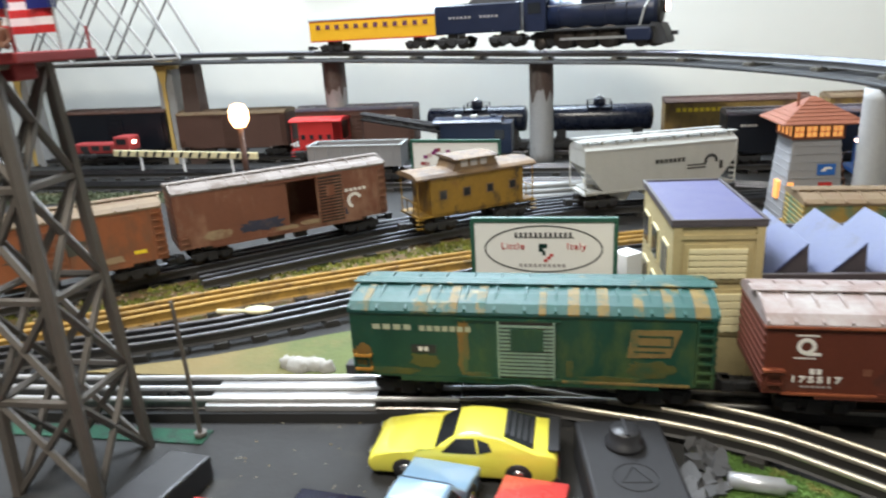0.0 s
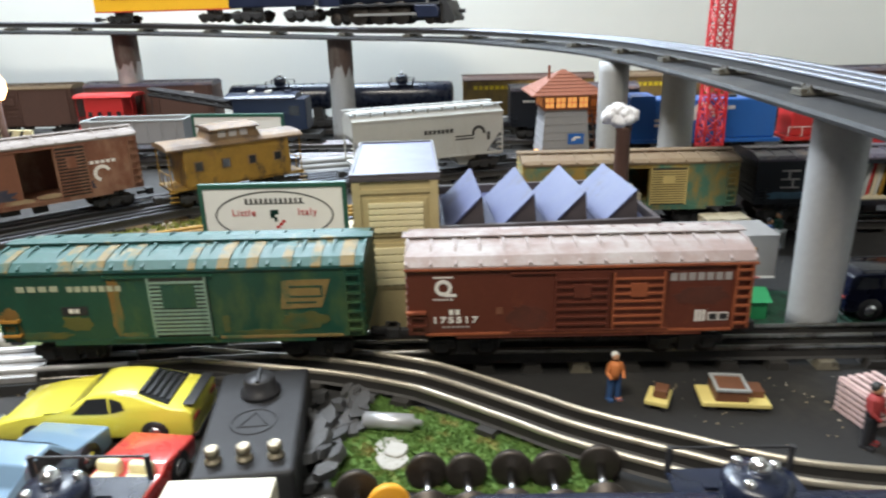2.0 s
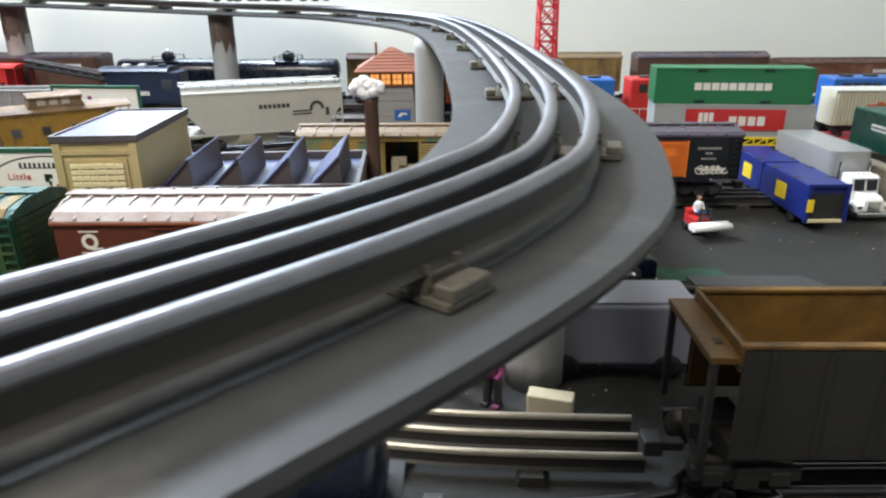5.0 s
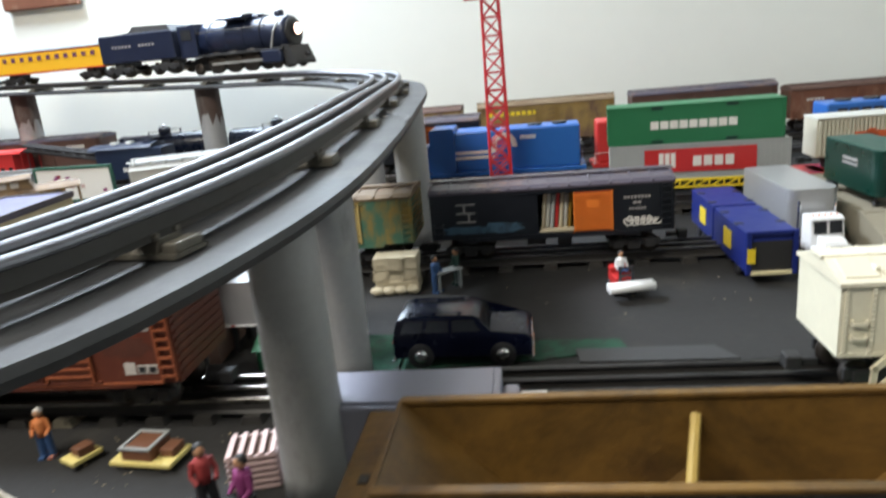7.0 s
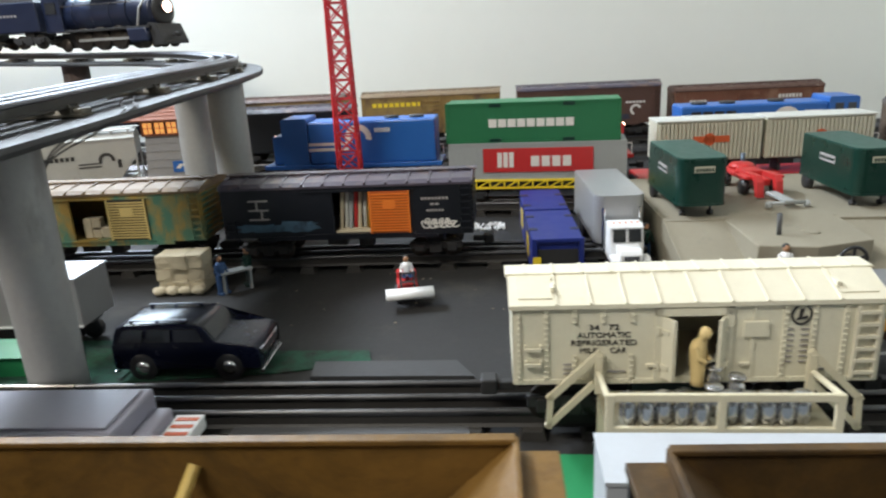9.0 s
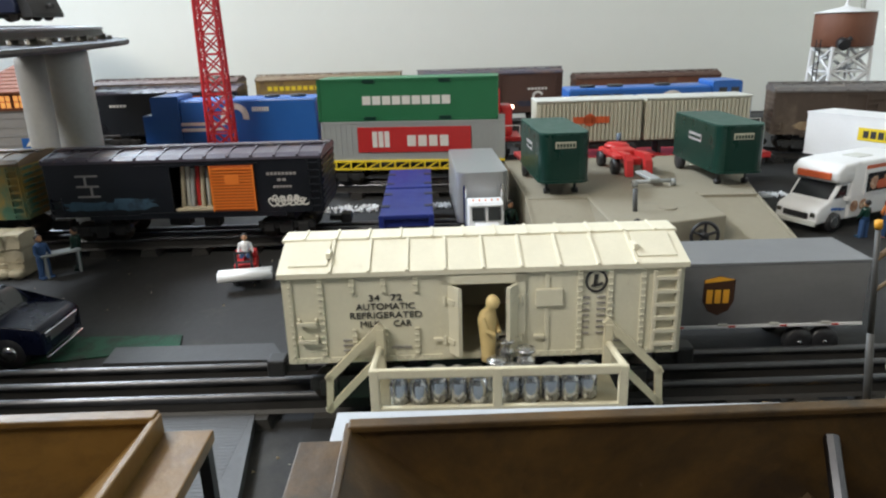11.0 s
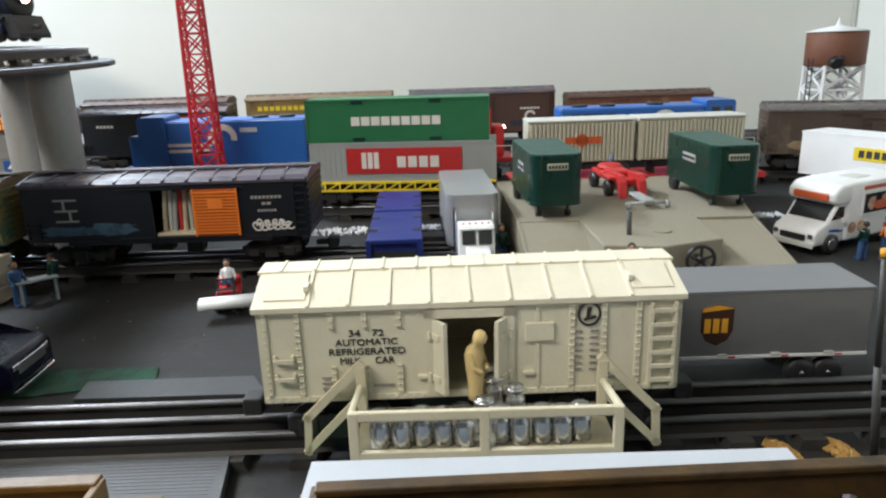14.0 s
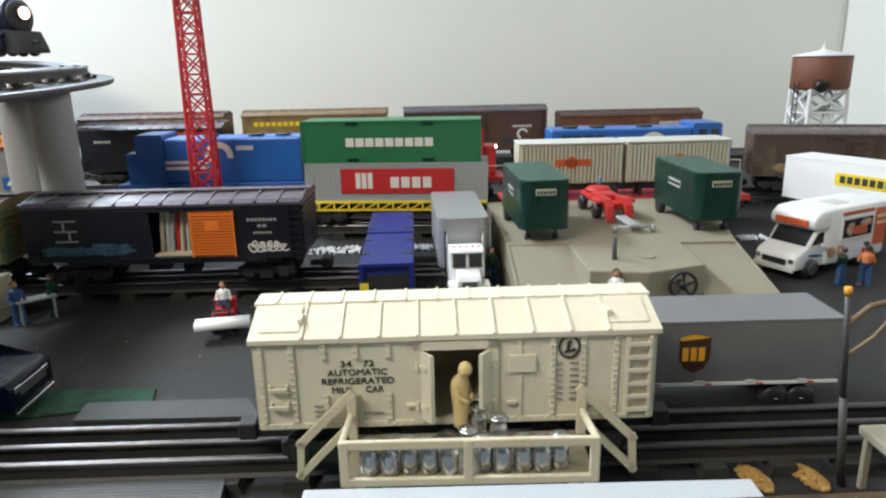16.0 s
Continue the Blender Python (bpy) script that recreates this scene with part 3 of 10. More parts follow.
def track(pts, label, rail="rail_dark", tie="tie", spacing=0.042, z=0.0, tie_len=0.052, head=1.0, tin=0):
    root = thing("railway_track", Matrix.Translation((0, 0, z)), label, "railway track", kind="structure")
    path = spline([(p[0], p[1], (p[2] if len(p) > 2 else 0)) for p in pts], 0.012)
    fr = frames_along(path)
    for off in (-0.0173, 0, 0.0173):
        bm = B()
        line = [p + s * off + Vector((0, 0, 0.0062)) for p, d, s in fr]
        sweep(bm, line, [(a * head, b) for a, b in HEAD])
        top = part("rail", bm, rail, root)
        # Web below the head, darker than the rail top.
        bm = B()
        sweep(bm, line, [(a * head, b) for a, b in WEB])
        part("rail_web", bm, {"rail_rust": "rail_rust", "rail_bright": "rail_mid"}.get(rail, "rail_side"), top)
    bm = B()
    if tie == "clip_tie":
        # folded tin: a thin strip with a raised cradle under every rail
        bx(bm, -0.0085, 0.0085, -tie_len / 2, tie_len / 2, 0.0002, 0.0018)
        for y in (-0.0173, 0.0, 0.0173):
            prism(bm, [(-0.0075, 0.0018), (0.0075, 0.0018), (0.0055, 0.0062), (-0.0055, 0.0062)], "y", y - 0.0052, y + 0.0052)
            for x in (-0.0062, 0.0044):
                bx(bm, x, x + 0.0018, y - 0.0046, y - 0.0032, 0.0062, 0.0082)
                bx(bm, x, x + 0.0018, y + 0.0032, y + 0.0046, 0.0062, 0.0082)
        for e in (-1, 1):
            bx(bm, -0.0070, 0.0070, min(e * tie_len / 2, e * (tie_len / 2 - 0.006)), max(e * tie_len / 2, e * (tie_len / 2 - 0.006)), 0.0018, 0.0052, 0.0006)
    else:
        prism(bm, [(-0.008, 0), (0.008, 0), (0.006, 0.0062), (-0.006, 0.0062)], "y", -tie_len / 2, tie_len / 2)
    proto = part("tie", bm, tie, root)
    step = max(1, round(spacing / 0.012))
    first = True
    plain = proto.data
    shiny = plain.copy() if tin else None
    if tin:
        shiny.materials.clear()
        shiny.materials.append(M["worn_tie"])
    for i in range(step // 2, len(fr), step):
        p, d, s = fr[i]
        m = Matrix.Translation(p) @ pose(0, 0, 0, 0, 0, math.degrees(math.atan2(d.y, d.x)))
        if first:
            proto.matrix_local = m
            first = False
            continue
        ob = new("tie", shiny if tin and (i // step) % tin == tin - 1 else plain)
        ob.parent = root
        ob.matrix_local = m
    return root


FRONT = 0.555
track([(-1.2, 0.30), (-0.8, 0.42), (-0.45, 0.495), (-0.22, 0.517), (0.0, 0.54), (0.06, 0.5445)], "bright tubular three-rail track on a black roadbed", "rail_bright", spacing=0.036)
bm = B()
sweep(bm, spline([(-0.142, 0.5246, 0.0), (-0.07, 0.5325, 0.0), (-0.006, 0.5393, 0.0)], 0.012), [(-0.0225, 0.0064), (0.0225, 0.0064), (0.0225, 0.0115), (0.0190, 0.0128), (-0.0190, 0.0128), (-0.0225, 0.0115)])
solid("track_section_plate", bm, "bare_tin", Matrix(), "light grey metal plate filling a track section", "track plate", kind="structure")
track([(0.061, 0.5446), (0.2, FRONT), (0.62, FRONT)], "tubular three-rail track on black ties along the yard", "rail_mid", spacing=0.036, tin=5)
# Continues the same track, with duller reflections put into the rail colour.
track([(0.621, FRONT), (1.0, FRONT), (1.92, FRONT)], "three-rail track before the loading yard, rails toned for weaker reflections", "rail_dim", spacing=0.036)
track([(0.10, 0.551), (0.165, 0.538), (0.222, 0.526), (0.274, 0.508), (0.300, 0.494), (0.346, 0.463), (0.378, 0.441), (0.428, 0.415), (0.486, 0.388), (0.55, 0.376), (0.62, 0.372), (0.66, 0.371)], "shiny curved three-rail siding track", "rail", spacing=0.07, head=0.78)
track([(-0.4, 0.297), (0.55, 0.297), (0.70, 0.335), (0.80, 0.347), (1.92, 0.356)], "three-rail track at the front of the layout", "rail_dark", spacing=0.042)
track([(0.30, 0.858), (0.95, 0.858), (1.05, 0.858)], "three-rail track beside the loading yard", "rail_dark", spacing=0.05)
track([(-0.30, 0.775), (-0.16, 0.893), (-0.006, 1.012), (0.12, 1.09), (0.257, 1.13), (0.45, 1.19)], "three-rail track carrying the yellow caboose", "rail_dark", spacing=0.045)
track([(-1.3, 0.15), (-0.62, 0.585), (-0.36, 0.806), (-0.244, 0.906), (-0.13, 1.003), (0.02, 1.10), (0.16, 1.165)], "three-rail track carrying the brown boxcars", "rail_dark", spacing=0.045)
track([(-1.2, 0.20), (-0.5, 0.56), (-0.2, 0.745), (0.05, 0.88), (0.35, 1.0), (0.5, 1.02)], "rusty brown three-rail track through dirt", "rail_rust", spacing=0.045)
track([(-1.0, 0.28), (-0.45, 0.535), (-0.22, 0.635), (-0.05, 0.745), (0.1, 0.84), (0.3, 0.93)], "dull three-rail track on black ties", "rail_dark", spacing=0.04)
track([(-1.6, 1.30), (0.0, 1.295), (0.35, 1.26), (0.6, 1.215), (1.2, 1.21), (1.5, 1.21), (1.72, 1.12), (1.86, 0.95)], "three-rail main line track behind the yard", "rail_dark", spacing=0.06)
track([(-1.6, 1.42), (0.0, 1.42), (1.52, 1.42)], "three-rail storage track in front of the wall", "rail_dark", spacing=0.06)
track([(-1.6, 1.60), (1.9, 1.60)], "three-rail storage track along the wall", "rail_dark", spacing=0.06)
track([(0.62, 1.095), (0.95, 1.063), (1.1, 1.05)], "three-rail track under the container car", "rail_dark", spacing=0.05)

# ---- viaduct ----
VIA = [(-2.0, 1.62, 0.262), (-0.9, 1.60, 0.245), (-0.41, 1.595, 0.232), (0.08, 1.54, 0.212), (0.30, 1.46, 0.206), (0.455, 1.30, 0.199), (0.535, 1.13, 0.1955), (0.572, 0.95, 0.1925), (0.592, 0.75, 0.1895), (0.604, 0.58, 0.185), (0.608, 0.42, 0.181), (0.591, 0.31, 0.178), (0.567, 0.256, 0.178), (0.531, 0.208, 0.178), (0.480, 0.1525, 0.178), (0.435, 0.102, 0.178), (0.38, 0.040, 0.178), (0.31, -0.03, 0.178)]
via_path = spline(VIA, 0.015)
viaduct = thing("viaduct", Matrix(), "black elevated railway deck curving on grey round piers", "viaduct", kind="structure")
bm = B()
sweep(bm, via_path, [(-0.050, -0.006), (0.050, -0.006), (0.051, -0.003), (0.050, 0.0), (-0.050, 0.0), (-0.051, -0.003)])
part("deck", bm, "deck", viaduct)


def pier(x, y, top, r0=0.030, r1=0.024, parent=viaduct, material="pier"):
    bm = B()
    lathe(bm, [(r0, 0.0), (r0 * 0.99, 0.02), ((r0 + r1) / 2, top * 0.5), (r1, top * 0.92), (r1, top)], (x, y, 0), 28)
    shaft = part("pier", bm, material, parent)
    # Piers along the back get a ragged dark brown band at the top.
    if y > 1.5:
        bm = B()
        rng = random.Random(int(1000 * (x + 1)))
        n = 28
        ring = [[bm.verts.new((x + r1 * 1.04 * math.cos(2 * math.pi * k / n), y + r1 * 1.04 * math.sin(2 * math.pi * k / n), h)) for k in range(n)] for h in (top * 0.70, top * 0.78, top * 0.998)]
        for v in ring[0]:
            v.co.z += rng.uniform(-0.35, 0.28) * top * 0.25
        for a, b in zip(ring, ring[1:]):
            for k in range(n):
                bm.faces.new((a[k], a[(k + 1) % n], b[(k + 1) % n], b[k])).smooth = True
        part("pier_top_band", bm, "soot_brown", shaft, "dark brown band round the pier top")


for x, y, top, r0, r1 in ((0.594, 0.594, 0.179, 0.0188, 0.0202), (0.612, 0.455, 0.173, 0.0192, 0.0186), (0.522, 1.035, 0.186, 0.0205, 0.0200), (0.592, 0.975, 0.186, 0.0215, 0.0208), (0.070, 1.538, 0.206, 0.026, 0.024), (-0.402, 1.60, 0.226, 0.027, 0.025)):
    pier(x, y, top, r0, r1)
VIA_TRACK = VIA[:11] + [(0.5925, 0.309, 0.178), (0.5695, 0.254, 0.178), (0.5345, 0.205, 0.178), (0.4838, 0.149, 0.178), (0.439, 0.0985, 0.178), (0.384, 0.0365, 0.178), (0.314, -0.0335, 0.178)]
track(VIA_TRACK, "three-rail track on the elevated deck", "rail_via", "clip_tie", spacing=0.148, z=0.0005, tie_len=0.060, head=1.3)


# ---- rolling stock ----
def truck(parent, x, wheels=2, spread=0.016):
    bm = B()
    for s in (-1, 1):
        bx(bm, x - spread - 0.010, x + spread + 0.010, s * 0.024 - 0.002, s * 0.024 + 0.002, 0.026, 0.0335, 0.001)
        bx(bm, x - 0.006, x + 0.006, s * 0.024 - 0.003, s * 0.024 + 0.003, 0.022, 0.034, 0.001)
        for k in (-spread, spread):
            bx(bm, x + k - 0.005, x + k + 0.005, s * 0.024 - 0.0032, s * 0.024 + 0.0032, 0.0235, 0.032, 0.001)
    bx(bm, x - 0.008, x + 0.008, -0.022, 0.022, 0.030, 0.042)
    t = part("truck", bm, "black_matt", parent)
    for k in (-spread, spread):
        bm = B()
        for s in (-1, 1):
            lathe(bm, [(0.0025, s * 0.0135), (0.0085, s * 0.0135), (0.0085, s * 0.0185), (0.0098, s * 0.0188), (0.0098, s * 0.0202), (0.0025, s * 0.0202)][::1], (x + k, 0, 0.0268), 18, "y")
        cyl(bm, (x + k, -0.0135, 0.0268), (x + k, 0.0135, 0.0268), 0.002, n=8)
        part("wheel", bm, "wheel", t)
    return t


def coupler(parent, x, s):
    bm = B()
    bx(bm, min(x, x + s * 0.016), max(x, x + s * 0.016), -0.003, 0.003, 0.026, 0.031, 0.0008)
    bx(bm, x + s * 0.016 - 0.005, x + s * 0.016 + 0.005, -0.006, 0.006, 0.0245, 0.0335, 0.0012)
    part("coupler", bm, "black_matt", parent)


def ladder(parent, x0, x1, z0, z1, y, rungs, material):
    bm = B()
    s = -1 if y < 0 else 1
    for x in (x0, x1):
        bx(bm, x - 0.0008, x + 0.0008, min(y, y + s * 0.0022), max(y, y + s * 0.0022), z0, z1)
    for i in range(rungs):
        z = z0 + (z1 - z0) * (i + 0.5) / rungs
        bx(bm, x0, x1, min(y + s * 0.001, y + s * 0.0026), max(y + s * 0.001, y + s * 0.0026), z - 0.0008, z + 0.0008)
    part("ladder", bm, material, parent)


def roof_shape(bm, L, W, z0, z1, n=6):
    pts = [(-W / 2 - 0.0012, z0), (-W / 2 - 0.0012, z0 + 0.0022)]
    for i in range(1, n):
        a = math.pi * i / n
        pts.append((-(W / 2) * math.cos(a), z0 + 0.0022 + (z1 - z0 - 0.0022) * math.sin(a) ** 0.8))
    pts += [(W / 2 + 0.0012, z0 + 0.0022), (W / 2 + 0.0012, z0)]
    prism(bm, pts, "x", -L / 2 - 0.001, L / 2 + 0.001)


def boxcar(m, L, body, roof, label, door=None, doors=((-0.02, 0.034, "closed"),), rib=True, ladders=True, W=0.066, z0=0.043, z1=0.0885, zr=0.0985, marks=None, group="freight cars", ribs_side=0, roof_rib=12, ridge=True, door_mat=None, name="boxcar", end_ribs=8, worn=None):
    root = thing(name, m, label, "boxcar", group)
    door_mat = door_mat or body
    h = W / 2
    # walls of their own, so that open doorways go through
    opens = [d for d in doors if d[2] == "open"]
    bm = B()
    bx(bm, -L / 2 + 0.002, L / 2 - 0.002, -h + 0.002, h - 0.002, z0, z0 + 0.003)
    part("floor", bm, body, root)
    for s in (-1, 1):
        bm = B()
        bx(bm, min(s * L / 2, s * (L / 2 - 0.002)), max(s * L / 2, s * (L / 2 - 0.002)), -h, h, z0, z1)
        part("end_wall", bm, body, root)
    bm = B()
    bx(bm, -L / 2 + 0.002, L / 2 - 0.002, h - 0.002, h, z0, z1)
    part("back_wall", bm, body, root)
    bm = B()
    line = [(-L / 2 + 0.002, z0)]
    for x, w, k in opens:
        line += [(x, z0), (x, z0 + 0.003), (x, z1 - 0.004), (x + w, z1 - 0.004), (x + w, z0 + 0.003), (x + w, z0)]
    line += [(L / 2 - 0.002, z0), (L / 2 - 0.002, z1), (-L / 2 + 0.002, z1)]
    prism(bm, line, "y", -h, -h + 0.002)
    part("side_wall", bm, body, root)
    for i in range(ribs_side):
        x = -L / 2 + L * (i + 1) / (ribs_side + 1)
        if all(not (dx - 0.004 < x < dx + dw + 0.004) for dx, dw, k in doors):
            bm = B()
            bx(bm, x - 0.0007, x + 0.0007, -h - 0.0006, -h + 0.0002, z0 + 0.0022, z1)
            part("seam", bm, body, root)
    bm = B()
    bx(bm, -L * 0.36, L * 0.36, -h - 0.0006, -h + 0.001, z0 - 0.003, z0 + 0.0008)
    part("side_sill", bm, body, root)
    lo, hi = min(d[0] for d in doors) - 0.03, max(d[0] + d[1] for d in doors) + 0.004
    lo, hi = max(lo, -L / 2 + 0.01), min(hi, L / 2 - 0.01)
    for y, a, b in ((0.0014, z1 - 0.0042, z1 - 0.0026), (0.0016, z0 + 0.0008, z0 + 0.0026)):
        bm = B()
        bx(bm, lo, hi, -h - y, -h + 0.0002, a, b)
        part("door_track", bm, body, root)
    for s in (-1, 1):
        bm = B()
        bx(bm, s * L / 2 - 0.001, s * L / 2 + 0.001, -h + 0.002, h - 0.002, -0.0012, 0.0012)
        row("end_rib", bm, body, root, [(0, 0, z0 + 0.003 + (z1 - z0 - 0.003) * (i + 0.5) / end_ribs) for i in range(end_ribs)])
    bm = B()
    roof_shape(bm, L, W, z1, zr)
    top = part("roof", bm, roof, root)
    if roof_rib:
        for s in (-1, 1):
            a, b = (s * (h + 0.001), z1 + 0.003), (s * 0.008, zr + 0.0004)
            bm = B()
            prism(bm, [(a[0], a[1] - 0.001), (a[0], a[1] + 0.0012), (s * h * 0.5, z1 + (zr - z1) * 0.92 + 0.0012), (b[0], b[1] + 0.0009), (b[0], b[1] - 0.002)], "x", -0.0009, 0.0009)
            row("roof_rib", bm, roof, top, [(-L / 2 + L * i / roof_rib, 0, 0) for i in range(roof_rib + 1)])
    if ridge:
        bm = B()
        for s in (-1, 0, 1):
            bx(bm, -L / 2 - 0.004, L / 2 + 0.004, s * 0.0042 - 0.0019, s * 0.0042 + 0.0019, zr + 0.0012, zr + 0.0022)
        for i in range(9):
            x = -L / 2 + L * (i + 0.5) / 9
            bx(bm, x - 0.0008, x + 0.0008, -0.006, 0.006, zr - 0.0015, zr + 0.0012)
        part("roof_walk", bm, roof, root)
    for x, w, k in doors:
        if k == "open":
            continue
        dm = worn if k == "worn" else door if door and k != "plain" else door_mat
        bm = B()
        bx(bm, x, x + w, -h - 0.0012, -h - 0.0001, z0 + 0.0026, z1 - 0.0042)
        # Backing darker than the slats paints shade into their gaps.
        dr = part("door", bm, "orange_gap_shade" if door == "orange" else "gap_shade" if k == "slats" else door_mat if k == "worn" else dm, root)
        n = 14 if k == "slats" else 7
        bm = B()
        bx(bm, x + 0.0014, x + w - 0.0014, -h - 0.0026, -h - 0.0011, -0.0007, 0.0007)
        row("slat", bm, dm, dr, [(0, 0, z0 + 0.004 + (z1 - z0 - 0.010) * (i + 0.5) / n) for i in range(n)])
        bm = B()
        bx(bm, x, x + 0.0014, -h - 0.0026, -h - 0.0011, z0 + 0.0026, z1 - 0.0042)
        row("stile", bm, dm, dr, [(0, 0, 0), (w - 0.0014, 0, 0)])
        bm = B()
        bx(bm, x + w * 0.34, x + w * 0.66, -h - 0.0027, -h - 0.0011, z0 + (z1 - z0) * 0.55, z0 + (z1 - z0) * 0.75)
        part("latch_plate", bm, dm, dr)
    if ladders:
        ladder(root, L / 2 - 0.012, L / 2 - 0.002, z0 + 0.002, z1 - 0.001, -h, 7, worn or body)
        ladder(root, -L / 2 + 0.002, -L / 2 + 0.012, z0 + 0.004, z0 + 0.018, -h, 2, body)
    for s in (-1, 1):
        truck(root, s * (L / 2 - 0.038))
        coupler(root, s * (L / 2 - 0.002), s)
    bm = B()
    bx(bm, -L * 0.28, L * 0.28, -0.006, 0.006, 0.034, z0)
    bx(bm, -L * 0.1, -L * 0.02, -0.020, -0.008, 0.030, z0, 0.001)
    bx(bm, L * 0.03, L * 0.09, -0.020, -0.006, 0.028, z0, 0.001)
    part("underframe", bm, "black_matt", root)
    if marks:
        marks(root, -h, L, z0, z1)
    return root


def at(x, y, yaw=0.0, z=0.0):
    return pose(x, y, z, 0, 0, yaw)


def blotch(bm, x, z, rx, rz, y, seed, d=0.0004):
    """A flat uneven patch on a face that looks along -y."""
    rng = random.Random(seed)
    n = 26
    pts = []
    for i in range(n):
        a = 2 * math.pi * i / n
        k = rng.uniform(0.72, 1.12)
        pts.append((x + rx * k * abs(math.cos(a)) ** 0.7 * (1 if math.cos(a) > 0 else -1), z + rz * k * abs(math.sin(a)) ** 0.7 * (1 if math.sin(a) > 0 else -1)))
    prism(bm, pts, "y", y - d, y)


def squiggle(bm, x0, x1, z, h, y, seed, loops=6, w=0.0007):
    """A looping hand-drawn stroke on a face that looks along -y."""
    rng = random.Random(seed)
    n = loops * 9
    pts = []
    for i in range(n + 1):
        t = i / n
        a = 2 * math.pi * loops * t
        pts.append((x0 + (x1 - x0) * t + 0.55 * (x1 - x0) / loops * math.cos(a), y - 0.0002, z + h * (0.6 + 0.5 * rng.random()) * math.sin(a)))
    tube(bm, pts, w, 5)


def pc_marks(root, y, L, z0, z1):
    bm = B()
    bars(bm, -0.111, -0.080, 0.0805, 0.0845, y, 4)
    part("lettering", bm, "letter_cream", root, "worn cream lettering bars")
    bm = B()
    bars(bm, -0.076, -0.037, 0.0800, 0.0840, y, 7)
    part("lettering", bm, "letter_cream", root, "worn cream lettering bars")
    bm = B()
    bx(bm, -0.083, -0.0645, y - 0.0004, y, 0.0625, 0.0690)
    pl = part("number_plate_patch", bm, "black", root)
    bm = B()
    bars(bm, -0.0775, -0.0690, 0.0643, 0.0675, y - 0.0004, 2)
    part("number_bars", bm, "letter_white", pl)
    # filled emblem plate with dark lines across it
    bm = B()
    prism(bm, [(0.0700, 0.0640), (0.0985, 0.0650), (0.1055, 0.0855), (0.0725, 0.0850)], "y", y - 0.0004, y)
    em = part("emblem", bm, "tan_worn", root, "faded tan interlocked emblem")
    for b in ((0.077, 0.099, 0.0797, 0.0812), (0.0985, 0.100, 0.0725, 0.0812), (0.077, 0.0995, 0.0725, 0.0738), (0.074, 0.095, 0.0682, 0.0694)):
        bm = B()
        bx(bm, b[0], b[1], y - 0.0006, y - 0.0003, b[2], b[3])
        part("emblem_line", bm, "pc_green", em)
    for i, (x, z, rx, rz) in enumerate(((-0.1205, 0.056, 0.0075, 0.013), (-0.0445, 0.068, 0.0045, 0.024), (-0.034, 0.0465, 0.010, 0.0022), (-0.074, 0.056, 0.011, 0.006), (0.086, 0.055, 0.016, 0.007), (0.031, 0.054, 0.003, 0.007), (-0.098, 0.047, 0.020, 0.003), (0.060, 0.0465, 0.022, 0.0022))):
        bm = B()
        blotch(bm, x, z, rx, rz, y, 100 + i, 0.0003)
        part("rust_stain", bm, "soft_rust" if i in (0, 1, 2) else "olive_grime", root, "orange rust stain" if i in (0, 1, 2) else "olive grimy stain")
    # rusty step irons on the left corner
    for z in (0.0480, 0.0590):
        bm = B()
        bx(bm, -L / 2 + 0.002, -L / 2 + 0.015, y - 0.0040, y - 0.0026, z, z + 0.0018)
        bx(bm, -L / 2 + 0.002, -L / 2 + 0.0036, y - 0.0028, y, z, z + 0.0018)
        bx(bm, -L / 2 + 0.0134, -L / 2 + 0.015, y - 0.0028, y, z, z + 0.0018)
        part("grab_iron", bm, "rust_orange", root, "rust-orange step iron")
    bm = B()
    bx(bm, -0.010, 0.013, y - 0.0030, y - 0.0012, z1 - 0.026, z1 - 0.009)
    part("door_placard", bm, "pc_green", root)
    bm = B()
    bx(bm, 0.026, 0.112, y - 0.0010, y, z0 + 0.0002, z0 + 0.0020)
    part("worn_sill_edge", bm, "tan_worn", root, "worn pale edge along the sill")
    h, zr = -y, 0.1035
    for i in range(12):
        if i == 1 or i == 5:
            continue
        x = -L / 2 + L * (i + 0.60) / 12
        w0, w1 = 0.003 + 0.0016 * (i % 3), 0.002 + 0.0014 * (i % 2)
        k = zr - z1 - 0.0022
        line = [(-h - 0.0016, z1 + 0.0024), (-h * 0.866 - 0.0004, z1 + 0.0022 + k * 0.574 + 0.0006), (-h * 0.5 - 0.0002, z1 + 0.0022 + k * 0.891 + 0.0006), (-0.0070, zr + 0.0004)]
        bm = B()
        prism(bm, line + [(p, q - 0.0012) for p, q in line[::-1]], "x", x - w0, x + w1)
        part("roof_rust", bm, "roof_stain", root, "rusty orange strip on the roof")


M["letter_cream"] = mat("faded_cream_lettering", (0.38, 0.40, 0.29), 0.6, var=0.25, scale=150, col2=(0.05, 0.13, 0.08), spot=0.55, sharp=0.2)
M["olive_grime"] = mat("olive_grime", (0.085, 0.085, 0.02), 0.6, var=0.35, scale=70, col2=(0.015, 0.075, 0.04), spot=0.48, sharp=0.2)
M["tan_worn"] = mat("worn_tan_emblem", (0.22, 0.15, 0.05), 0.6, var=0.3, scale=80, col2=(0.03, 0.09, 0.045), spot=0.54, sharp=0.15)
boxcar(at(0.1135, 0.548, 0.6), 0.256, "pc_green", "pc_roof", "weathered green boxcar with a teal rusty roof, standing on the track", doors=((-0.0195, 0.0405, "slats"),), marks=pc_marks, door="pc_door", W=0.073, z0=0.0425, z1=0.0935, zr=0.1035)


